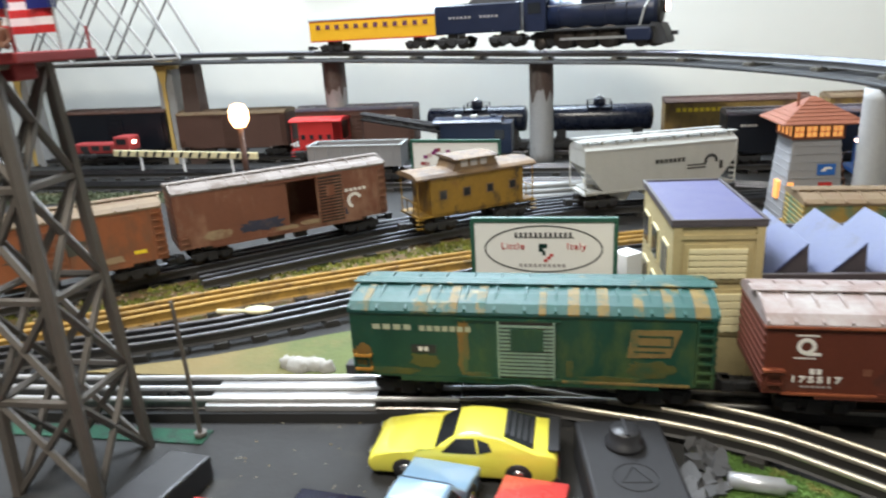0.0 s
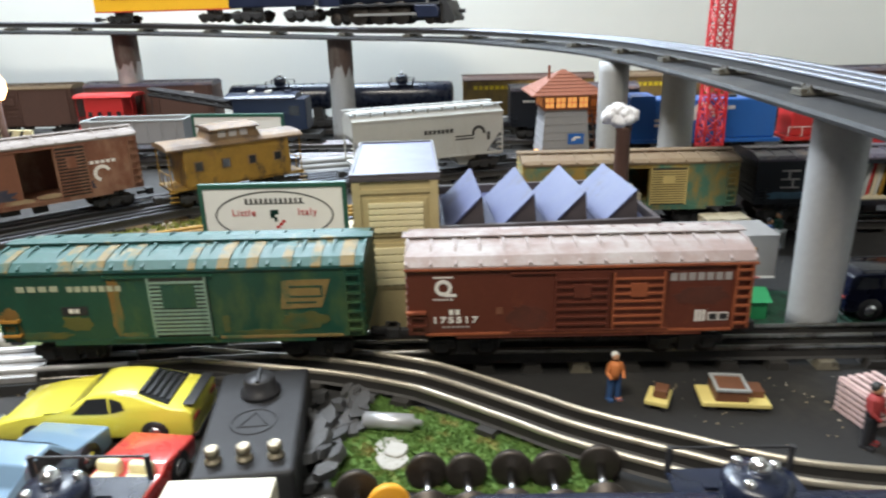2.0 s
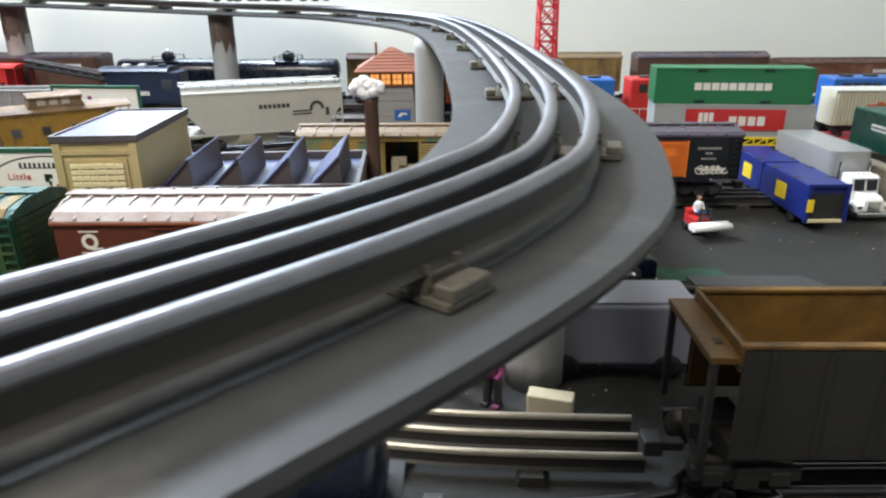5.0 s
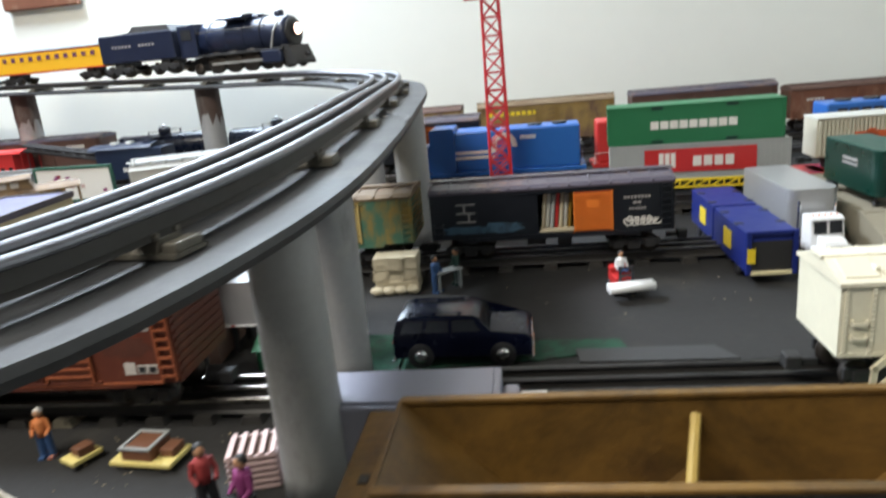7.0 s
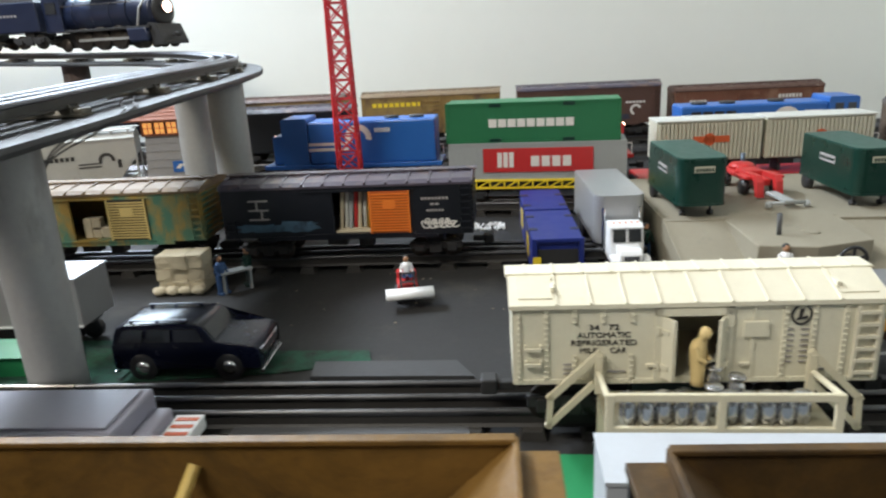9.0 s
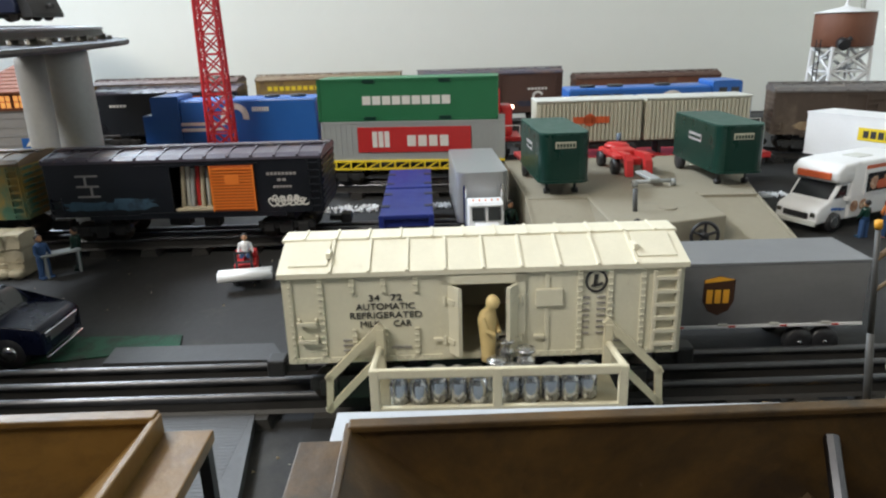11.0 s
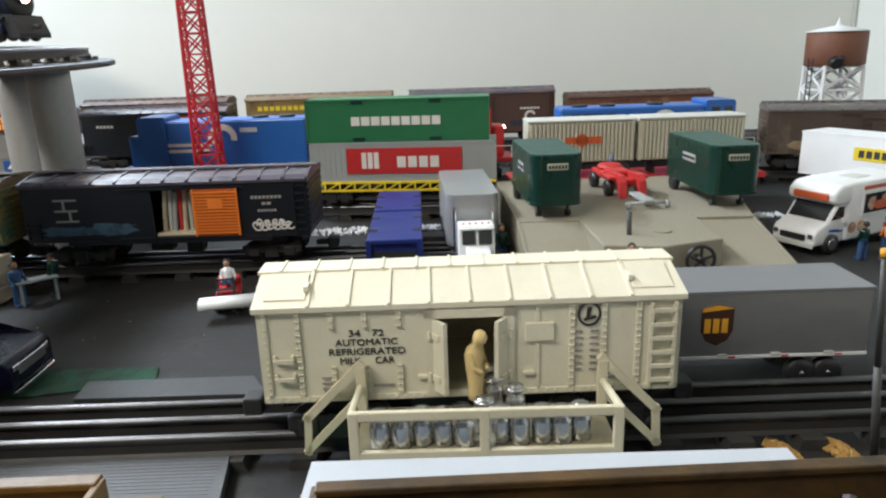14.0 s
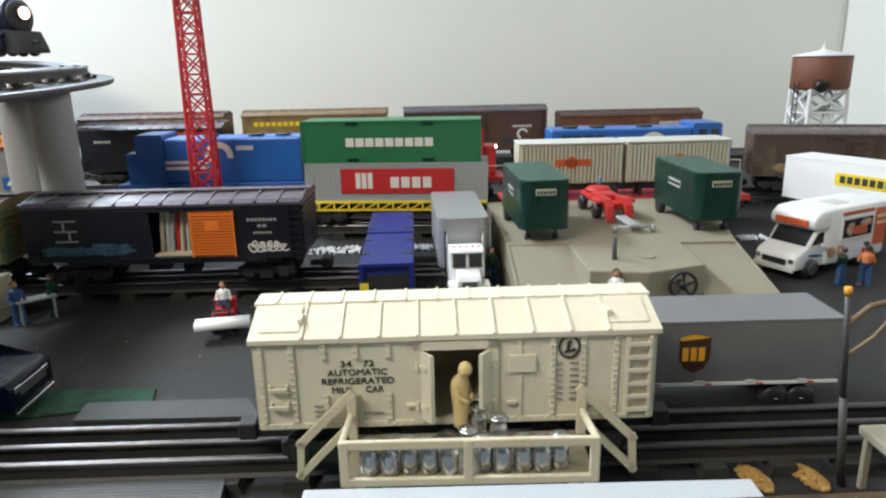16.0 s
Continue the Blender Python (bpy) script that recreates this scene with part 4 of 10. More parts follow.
def cr_marks(root, y, L, z0, z1):
    bm = B()
    ring_mark(bm, -0.0925, 0.0780, 0.0060, y, 18, 0, 360, 0.45)
    bx(bm, -0.0920, -0.0835, y - 0.0005, y - 0.0001, 0.0715, 0.0735)
    part("emblem", bm, "letter_white", root, "white round emblem")
    bm = B()
    bx(bm, -0.0995, -0.0855, y - 0.0004, y, 0.0852, 0.0862)
    part("emblem_line", bm, "letter_white", root)
    bm = B()
    bars(bm, -0.0995, -0.0855, 0.0690, 0.0700, y, 5)
    part("small_lettering", bm, "letter_white", root)
    bm = B()
    bars(bm, -0.0890, -0.0805, 0.0580, 0.0618, y, 2)
    part("small_lettering", bm, "letter_white", root)
    bm = B()
    bars(bm, -0.094, -0.074, 0.0482, 0.0493, y, 6)
    part("small_lettering", bm, "letter_grey", root)
    writing("number", "175517", 0.0062, "letter_white", root, -0.0850, 0.0539, y - 0.0003, 1.25, 0.0002, width=0.0305)
    bm = B()
    bars(bm, 0.0610, 0.1035, 0.0800, 0.0855, y, 7, gap=0.25)
    part("lettering", bm, "letter_grey", root, "grey-white lettering bars")
    bm = B()
    bars(bm, 0.0795, 0.0875, 0.0495, 0.0580, y, 3)
    part("data_panel", bm, "letter_white", root)
    for x in (0.0885, 0.0958):
        bm = B()
        bx(bm, x, x + 0.0066, y - 0.0004, y, 0.0500, 0.0560)
        dp = part("data_panel", bm, "letter_white", root)
        bm = B()
        bx(bm, x + 0.0008, x + 0.0058, y - 0.0007, y - 0.0003, 0.0508, 0.0552)
        part("panel_square", bm, "black", dp)
    bm = B()
    bx(bm, -0.0568, -0.0520, y - 0.0004, y, 0.0580, 0.0628)
    part("small_patch", bm, "brown", root)
    # rust-orange edges: sill, corner step and eaves
    bm = B()
    bx(bm, -L / 2 + 0.012, L / 2 - 0.012, y - 0.0012, y, z0 - 0.0004, z0 + 0.0012)
    part("sill_edge", bm, "cr_edge", root, "orange-brown worn sill edge")
    bm = B()
    bx(bm, -L / 2 - 0.0014, L / 2 + 0.0014, y - 0.0022, y - 0.0010, z1 - 0.0004, z1 + 0.0012)
    part("eaves_edge", bm, "cr_edge", root, "orange-brown worn eaves edge")
    bm = B()
    bx(bm, -L / 2 - 0.001, -L / 2 + 0.0125, y - 0.0040, y, 0.0600, 0.0616)
    part("grab_iron", bm, "cr_edge", root)
    for i, (x, z, rx, rz) in enumerate(((0.083, 0.069, 0.019, 0.007), (-0.035, 0.055, 0.014, 0.009), (-0.104, 0.050, 0.008, 0.005))):
        bm = B()
        blotch(bm, x, z, rx, rz, y, 300 + i, 0.0002)
        part("grime_stain", bm, "cr_grime", root, "darker grimy patch on the oxide paint")


M["cr_edge"] = mat("worn_oxide_edge", (0.30, 0.085, 0.035), 0.5, var=0.3, scale=70, col2=(0.15, 0.036, 0.02), spot=0.52, sharp=0.15)
M["cr_grime"] = mat("grimy_oxide", (0.085, 0.026, 0.016), 0.6, var=0.3, scale=70, col2=(0.13, 0.032, 0.018), spot=0.5, sharp=0.25)
boxcar(at(0.3887, 0.548, 0.5), 0.2345, "cr_brown", "cr_roof", "oxide-red boxcar with two ribbed doors and dusty pale roof", doors=((-0.0168, 0.037, "closed"), (0.0223, 0.0352, "worn")), marks=cr_marks, roof_rib=14, W=0.073, z0=0.0430, z1=0.0915, zr=0.1030, worn="cr_edge")


def nh_marks(root, y, L, z0, z1):
    bm = B()
    for b in ((-0.096, -0.076, 0.0805, 0.0822), (-0.096, -0.076, 0.0712, 0.0729), (-0.096, -0.076, 0.062, 0.0637), (-0.0885, -0.0865, 0.0729, 0.0805), (-0.084, -0.082, 0.0637, 0.0712)):
        bx(bm, b[0], b[1], y - 0.0004, y, b[2], b[3])
    part("emblem", bm, "letter_grey", root, "worn grey square-letter emblem shape")
    for b in ((0.074, 0.101, 0.078, 0.0805, 8), (0.083, 0.092, 0.0725, 0.0748, 2), (0.079, 0.096, 0.0665, 0.0685, 6)):
        bm = B()
        bars(bm, *b[:4], y, b[4])
        part("lettering", bm, "letter_grey", root)
    bm = B()
    squiggle(bm, 0.074, 0.108, 0.054, 0.0042, y, 4, 6)
    squiggle(bm, 0.078, 0.104, 0.0565, 0.003, y, 5, 4)
    part("graffiti", bm, "letter_white", root, "white graffiti scrawl")
    for k, (x, z, rx, rz) in enumerate(((-0.085, 0.054, 0.026, 0.0045), (-0.048, 0.055, 0.022, 0.006))):
        bm = B()
        blotch(bm, x, z, rx, rz, y, 140 + k)
        part("graffiti", bm, "graf_blue", root, "faded blue graffiti")
    bm = B()
    bx(bm, -0.011, 0.025, y + 0.002, y + 0.020, z0 + 0.003, z0 + 0.005)
    part("load_pallet", bm, "bale", root, "pale pallet in the open doorway")
    for i, c in enumerate(("bale", "lt_grey", "grey", "red", "bale", "lt_grey", "yel_car")):
        bm = B()
        cyl(bm, (-0.0075 + 0.0046 * i, y + 0.012 + 0.003 * (i % 2), z0 + 0.005), (-0.0035 + 0.0044 * i, y + 0.011, z1 - 0.004 - 0.002 * (i % 3)), 0.0021, n=8)
        part("load_rod", bm, c, root)


M["graf_blue"] = mat("faded_blue_spray", (0.05, 0.11, 0.17), 0.6, var=0.5, scale=100, col2=(0.012, 0.02, 0.035), spot=0.48, sharp=0.2)
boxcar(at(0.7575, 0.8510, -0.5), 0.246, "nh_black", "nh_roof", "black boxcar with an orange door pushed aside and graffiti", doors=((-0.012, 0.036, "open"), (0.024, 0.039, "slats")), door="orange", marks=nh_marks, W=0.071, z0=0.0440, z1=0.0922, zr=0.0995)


def yb_marks(root, y, L, z0, z1):
    bm = B()
    rng = random.Random(3)
    for i in range(5):
        bx(bm, -0.012 + 0.009 * (i % 3), -0.003 + 0.009 * (i % 3), y + 0.008, y + 0.018, z0 + 0.003 + 0.008 * (i // 3), z0 + 0.012 + 0.008 * (i // 3) + rng.uniform(0, 0.006), 0.001)
    part("load", bm, "bale", root, "sacks in the open doorway")


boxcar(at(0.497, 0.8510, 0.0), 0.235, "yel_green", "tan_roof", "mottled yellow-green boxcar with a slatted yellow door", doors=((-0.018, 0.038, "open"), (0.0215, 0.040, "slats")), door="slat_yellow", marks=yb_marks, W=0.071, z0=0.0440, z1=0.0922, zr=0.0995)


M["graf_slate"] = mat("slate_blue_spray", (0.030, 0.034, 0.06), 0.6, var=0.4, scale=90, col2=(0.09, 0.06, 0.06), spot=0.52, sharp=0.2)
M["tan_dust"] = mat("tan_dust", (0.30, 0.22, 0.13), 0.8, var=0.3, scale=90, col2=(0.18, 0.09, 0.05), spot=0.48, sharp=0.2)


def orange_marks(root, y, L, z0, z1):
    for i, (x, z, rx, rz) in enumerate(((0.030, 0.072, 0.050, 0.010), (-0.060, 0.060, 0.030, 0.008))):
        bm = B()
        blotch(bm, x, z, rx, rz, y, 80 + i)
        part("graffiti", bm, "graf_green", root, "dark grey-green graffiti")
    for x, z in ((0.062, 0.050), (0.108, 0.054), (0.020, 0.049)):
        bm = B()
        bx(bm, x, x + 0.014, y - 0.0004, y, z, z + 0.0042)
        part("placard", bm, "yellow", root, "yellow placard")
    bm = B()
    blotch(bm, 0.086, 0.051, 0.012, 0.004, y, 91)
    part("dust_stain", bm, "tan_dust", root)


M["graf_green"] = mat("grey_green_spray", (0.05, 0.055, 0.045), 0.6, var=0.4, scale=90, col2=(0.16, 0.07, 0.035), spot=0.50, sharp=0.2)


def brown_marks(root, y, L, z0, z1):
    bm = B()
    ring_mark(bm, L * 0.33, 0.069, 0.011, y, 16, 20, 250, 0.4)
    bars(bm, L * 0.26, L * 0.40, 0.082, 0.086, y, 6)
    part("emblem", bm, "letter_white", root, "white broken-ring emblem")
    for i, (x, z, rx, rz) in enumerate(((-L * 0.13, 0.058, 0.030, 0.008), (L * 0.24, 0.056, 0.016, 0.006))):
        bm = B()
        blotch(bm, x, z, rx, rz, y, 40 + i)
        part("graffiti", bm, "graf_slate", root, "dark slate-blue graffiti")
    for i, (x, z, rx, rz) in enumerate(((-L * 0.33, 0.055, 0.020, 0.006), (L * 0.10, 0.050, 0.014, 0.0035), (-L * 0.02, 0.048, 0.018, 0.003))):
        bm = B()
        blotch(bm, x, z, rx, rz, y, 60 + i)
        part("dust_stain", bm, "tan_dust", root, "tan dust stain")


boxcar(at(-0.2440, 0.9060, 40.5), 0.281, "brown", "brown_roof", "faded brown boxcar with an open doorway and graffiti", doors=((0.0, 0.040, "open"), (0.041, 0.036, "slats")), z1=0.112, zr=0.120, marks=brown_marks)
boxcar(at(-0.4640, 0.7030, 38.5), 0.290, "orange_brown", "tan_roof", "orange-brown boxcar with a tan roof and dark graffiti", doors=((0.0, 0.040, "closed"),), z1=0.105, zr=0.114, marks=orange_marks)


# ---- milk car and its platform ----
def milk_car(m):
    root = thing("refrigerator_car", m, "cream plastic refrigerated milk car with raised rivets and open door", "railway car", "freight cars")
    L, h, z0, z1 = 0.196, 0.033, 0.044, 0.0855
    bm = B()
    bx(bm, -L / 2, L / 2, -h, h, z0, z0 + 0.003)
    part("floor", bm, "cream", root)
    for s in (-1, 1):
        bm = B()
        bx(bm, min(s * L / 2, s * (L / 2 - 0.002)), max(s * L / 2, s * (L / 2 - 0.002)), -h, h, z0 + 0.003, z1)
        part("end_wall", bm, "cream", root)
    bm = B()
    bx(bm, -L / 2 + 0.002, L / 2 - 0.002, h - 0.002, h, z0 + 0.003, z1)
    part("back_wall", bm, "cream", root)
    bm = B()
    d0, d1 = -0.0160, 0.0153
    prism(bm, [(-L / 2 + 0.002, z0 + 0.003), (d0, z0 + 0.003), (d0, z1 - 0.0035), (d1, z1 - 0.0035), (d1, z0 + 0.003), (L / 2 - 0.002, z0 + 0.003), (L / 2 - 0.002, z1), (-L / 2 + 0.002, z1)], "y", -h, -h + 0.002)
    part("side_wall", bm, "cream", root)
    bm = B()
    bx(bm, -L / 2 + 0.001, L / 2 - 0.001, -h - 0.0008, -h, z0, z0 + 0.0025)
    part("side_sill", bm, "cream", root)
    bm = B()
    bx(bm, -L / 2, L / 2, -h - 0.001, -h, z1 - 0.0012, z1)
    part("top_strip", bm, "cream", root)
    bm = B()
    xs = [-0.0945, -0.0795, -0.0641, -0.0488, -0.0332, 0.0470, 0.0619, 0.0779, 0.0950]
    for x in xs:
        split = x in (-0.0641, -0.0488, -0.0332)
        for a, b in (((z0 + 0.0025, 0.0600), (0.0775, z1 - 0.0012)) if split else ((z0 + 0.0025, z1 - 0.0012),)):
            bx(bm, x - 0.0012, x + 0.0012, -h - 0.0011, -h, a, b)
        for i in range(13):
            z = z0 + 0.004 + i * 0.003
            if split and 0.060 < z < 0.0772:
                continue
            for s in ((0,) if abs(x) > 0.09 else (-0.0007, 0.0007)):
                ball(bm, (x + s, -h - 0.0012, z), 0.00062, 5, 4)
    for i in range(46):
        ball(bm, (-L / 2 + 0.004 + i * (L - 0.008) / 45, -h - 0.0009, z0 + 0.0013), 0.0006, 5, 4)
    part("rivet_strip", bm, "cream", root)
    # label plate
    bm = B()
    bx(bm, 0.0253, 0.0388, -h - 0.0018, -h, 0.0686, 0.0770, 0.0005)
    bx(bm, 0.0300, 0.0320, -h - 0.0008, -h, z0 + 0.003, z1 - 0.001)
    part("plate", bm, "cream", root)
    # doors swung open, with hinges
    bm = B()
    for a, b in ((d0 - 0.005, d0), (d1, d1 + 0.005)):
        bx(bm, a, b, -h - 0.0016, -h, z0 + 0.001, z1 - 0.001)
    bx(bm, d0 - 0.005, d1 + 0.005, -h - 0.0016, -h, z1 - 0.005, z1 - 0.001)
    part("door_frame", bm, "cream", root)
    for s, x in ((-1, d0), (1, d1)):
        dx, dy = -s * 0.0050, -0.0072
        bm = B()
        prism(bm, [(x, -h - 0.0005), (x + dx, -h + dy), (x + dx + s * 0.0018, -h + dy - 0.0006), (x + s * 0.0018, -h - 0.0011)], "z", z0 + 0.0035, z1 - 0.0055)
        dd = part("door", bm, "cream", root)
        for z in (0.054, 0.073):
            bm = B()
            prism(bm, [(x + s * 0.0018, -h - 0.0011), (x + dx * 0.7 + s * 0.0018, -h + dy * 0.7 - 0.0009), (x + dx * 0.7 + s * 0.0028, -h + dy * 0.7 - 0.0009), (x + s * 0.0028, -h - 0.0011)], "z", z - 0.0012, z + 0.0012)
            cyl(bm, (x + s * 0.003, -h - 0.0016, z - 0.002), (x + s * 0.003, -h - 0.0016, z + 0.002), 0.001, n=8)
            part("hinge", bm, "cream", dd)
    # roof with hatches
    bm = B()
    prism(bm, [(-h - 0.0022, z1), (-h - 0.0022, z1 + 0.0022), (-0.009, z1 + 0.0098), (0.009, z1 + 0.0098), (h + 0.0022, z1 + 0.0022), (h + 0.0022, z1)], "x", -L / 2 - 0.0015, L / 2 + 0.0015)
    part("roof", bm, "cream_roof", root)
    for i in range(9):
        x = -L / 2 + 0.024 + i * (L - 0.048) / 8
        bm = B()
        prism(bm, [(-h - 0.0022, z1 + 0.0018), (-h - 0.0022, z1 + 0.0030), (-0.009, z1 + 0.0106), (-0.009, z1 + 0.0094)], "x", x - 0.0007, x + 0.0007)
        part("roof_seam", bm, "cream_roof", root)
    bm = B()
    bx(bm, -L / 2 - 0.003, L / 2 + 0.003, -0.0085, 0.0085, z1 + 0.0092, z1 + 0.0108, 0.0003)
    for i in range(12):
        x = -L / 2 + L * (i + 0.5) / 12
        bx(bm, x - 0.0006, x + 0.0006, -0.0088, 0.0088, z1 + 0.0094, z1 + 0.0113)
    part("roof_walk", bm, "cream_roof", root)
    for s in (-1, 1):
        bm = B()
        x = s * (L / 2 - 0.013)
        prism(bm, [(-0.030, z1 + 0.0025), (-0.030, z1 + 0.0044), (-0.011, z1 + 0.0106), (-0.011, z1 + 0.0088)], "x", x - 0.0095, x + 0.0095)
        bx(bm, x - s * 0.0095 - 0.001, x - s * 0.0095 + 0.001, -0.026, -0.018, z1 + 0.0062, z1 + 0.0085)
        part("ice_hatch", bm, "cream_roof", root)
    ladder(root, L / 2 - 0.0145, L / 2 - 0.0035, z0 + 0.002, z1 - 0.0015, -h - 0.0005, 6, "cream_roof")
    bm = B()
    for z in (0.0550, 0.0635):
        bx(bm, -0.0915, -0.0825, -h - 0.0035, -h - 0.0022, z, z + 0.0014)
        for x in (-0.0915, -0.0832):
            bx(bm, x, x + 0.0012, -h - 0.0024, -h, z, z + 0.0026)
    part("grab_iron", bm, "cream_roof", root)
    for x in (-0.025, 0.0245):
        bm = B()
        bx(bm, x, x + 0.005, -h - 0.002, -h, 0.0535, 0.0548)
        part("bracket", bm, "cream_roof", root)
    y = -h - 0.0004
    writing("number", "34   72", 0.0042, "letter_black", root, -0.0482, 0.0747, y + 0.0002, width=0.0162)
    writing("lettering", "AUTOMATIC", 0.0042, "letter_black", root, -0.0482, 0.0706, y + 0.0002, width=0.0288)
    writing("lettering", "REFRIGERATED", 0.0042, "letter_black", root, -0.0482, 0.0664, y + 0.0002, width=0.0352)
    writing("lettering", "MILK     CAR", 0.0042, "letter_black", root, -0.0485, 0.0622, y + 0.0002, width=0.0252)
    bm = B()
    for z in (0.0545, 0.0520, 0.0495):
        bars(bm, -0.070, -0.064, z, z + 0.0009, y, 5)
    bars(bm, -0.046, -0.036, 0.0502, 0.0513, y, 8)
    for i in range(7):
        z = 0.0718 - i * 0.0029
        bars(bm, 0.0487, 0.0520, z, z + 0.0008, y, 4)
        bars(bm, 0.0555, 0.0598, z, z + 0.0008, y, 5)
    bars(bm, 0.0645, 0.0735, 0.0502, 0.0511, y, 8)
    part("small_lettering", bm, "letter_grey", root)
    bm = B()
    ring_mark(bm, 0.0549, 0.0798, 0.0055, y, 24, 0, 360, 0.2)
    prism(bm, [(0.0539, 0.0828), (0.0559, 0.0828), (0.0549, 0.0783), (0.0579, 0.0793), (0.0579, 0.0778), (0.0524, 0.0768), (0.0524, 0.0778), (0.0534, 0.0783)], "y", y - 0.0004, y)
    part("emblem", bm, "letter_black", root, "round black emblem")
    for s in (-1, 1):
        truck(root, s * (L / 2 - 0.034))
        coupler(root, s * (L / 2 - 0.002), s)
    bm = B()
    bx(bm, -L * 0.3, L * 0.3, -0.006, 0.006, 0.032, z0)
    bx(bm, -0.03, 0.02, -0.022, -0.008, 0.028, z0, 0.001)
    part("underframe", bm, "black_matt", root)
    return root


milk_car(at(1.0028, 0.5436, 0.3) @ Matrix.Diagonal((0.95, 0.91, 1.045, 1)))


def figure(m, label, legs="denim", top="fig_orange", head="skin", height=0.036, one=None, seated=False, hair="black_matt"):
    """A small plain moulded figure as one mesh."""
    bm = B()
    k = height / 0.036
    marks = []

    def done(i):
        bm.faces.ensure_lookup_table()
        marks.append((len(bm.faces), i))
    if seated:
        for s in (-1, 1):
            cyl(bm, (s * 0.0026 * k, 0, 0.004 * k), (s * 0.0028 * k, -0.009 * k, 0.005 * k), 0.0022 * k, 0.002 * k, 8)
        base = 0.003 * k
    else:
        for s in (-1, 1):
            cyl(bm, (s * 0.0030 * k, 0, 0.0), (s * 0.0022 * k, 0, 0.017 * k), 0.0021 * k, 0.0026 * k, 8)
            bx(bm, s * 0.003 * k - 0.002 * k, s * 0.003 * k + 0.002 * k, -0.0045 * k, 0.002 * k, 0, 0.002 * k, 0.0005 * k)
        base = 0.016 * k
    done(0)
    lathe(bm, [(0.0034 * k, base), (0.0034 * k, base + 0.004 * k), (0.0041 * k, base + 0.0095 * k), (0.0034 * k, base + 0.0118 * k), (0.0014 * k, base + 0.0128 * k)], (0, 0, 0), 12)
    for s in (-1, 1):
        cyl(bm, (s * 0.0038 * k, 0, base + 0.0112 * k), (s * 0.0055 * k, -0.001 * k, base + 0.005 * k), 0.0014 * k, 0.0012 * k, 8)
        cyl(bm, (s * 0.0055 * k, -0.001 * k, base + 0.005 * k), (s * 0.0042 * k, -0.0050 * k, base + 0.002 * k), 0.0012 * k, 0.0010 * k, 8)
    done(1)
    ball(bm, (0, 0, base + 0.0158 * k), (0.0025 * k, 0.0027 * k, 0.0031 * k), 10, 8)
    done(2)
    ball(bm, (0, 0.0007 * k, base + 0.0168 * k), (0.0028 * k, 0.0028 * k, 0.0026 * k), 10, 8)
    done(3)
    bm.normal_update()
    me = bpy.data.meshes.new("figure")
    bm.faces.ensure_lookup_table()
    start = 0
    for end, i in marks:
        for f in bm.faces[start:end]:
            f.material_index = i
        start = end
    bm.to_mesh(me)
    bm.free()
    for n in ((one,) * 4 if one else (legs, top, head, hair)):
        me.materials.append(M[n])
    ob = new("figurine", me)
    ob.matrix_world = m
    return tagged(ob, label, "figurine", "figurines on the layout")


def robed_figure(m, label, material, height):
    """A plain stooping figure as one moulded mesh, made of stacked oval rings."""
    k = height
    rings = [(0.0, 0.0, 0.105, 0.095), (0.0, 0.10, 0.100, 0.090), (0.0, 0.28, 0.115, 0.105), (-0.01, 0.45, 0.125, 0.115), (-0.02, 0.60, 0.130, 0.120), (0.0, 0.72, 0.115, 0.115), (0.04, 0.795, 0.070, 0.070), (0.07, 0.82, 0.085, 0.085), (0.085, 0.90, 0.100, 0.100), (0.08, 0.965, 0.070, 0.070), (0.075, 0.995, 0.02, 0.02)]
    bm = B()
    n = 14
    loops = [[bm.verts.new((k * (x + rx * math.cos(2 * math.pi * i / n)), k * ry * math.sin(2 * math.pi * i / n), k * z)) for i in range(n)] for x, z, rx, ry in rings]
    for a, b in zip(loops, loops[1:]):
        for i in range(n):
            bm.faces.new((a[i], a[(i + 1) % n], b[(i + 1) % n], b[i])).smooth = True
    bm.faces.new(loops[0][::-1])
    bm.faces.new(loops[-1])
    for s in (-1, 1):
        cyl(bm, (k * 0.0, s * k * 0.115, k * 0.68), (k * 0.06, s * k * 0.13, k * 0.50), k * 0.04, k * 0.035, 8)
        cyl(bm, (k * 0.06, s * k * 0.13, k * 0.50), (k * 0.15, s * k * 0.06, k * 0.44), k * 0.035, k * 0.03, 8)
    return solid("figurine", bm, material, m, label, "figurine", "figurines on the layout")


robed_figure(at(1.0045, 0.5090, -40, 0.0470), "plain cream moulded figurine in the milk car doorway", "fig_cream", 0.0335)


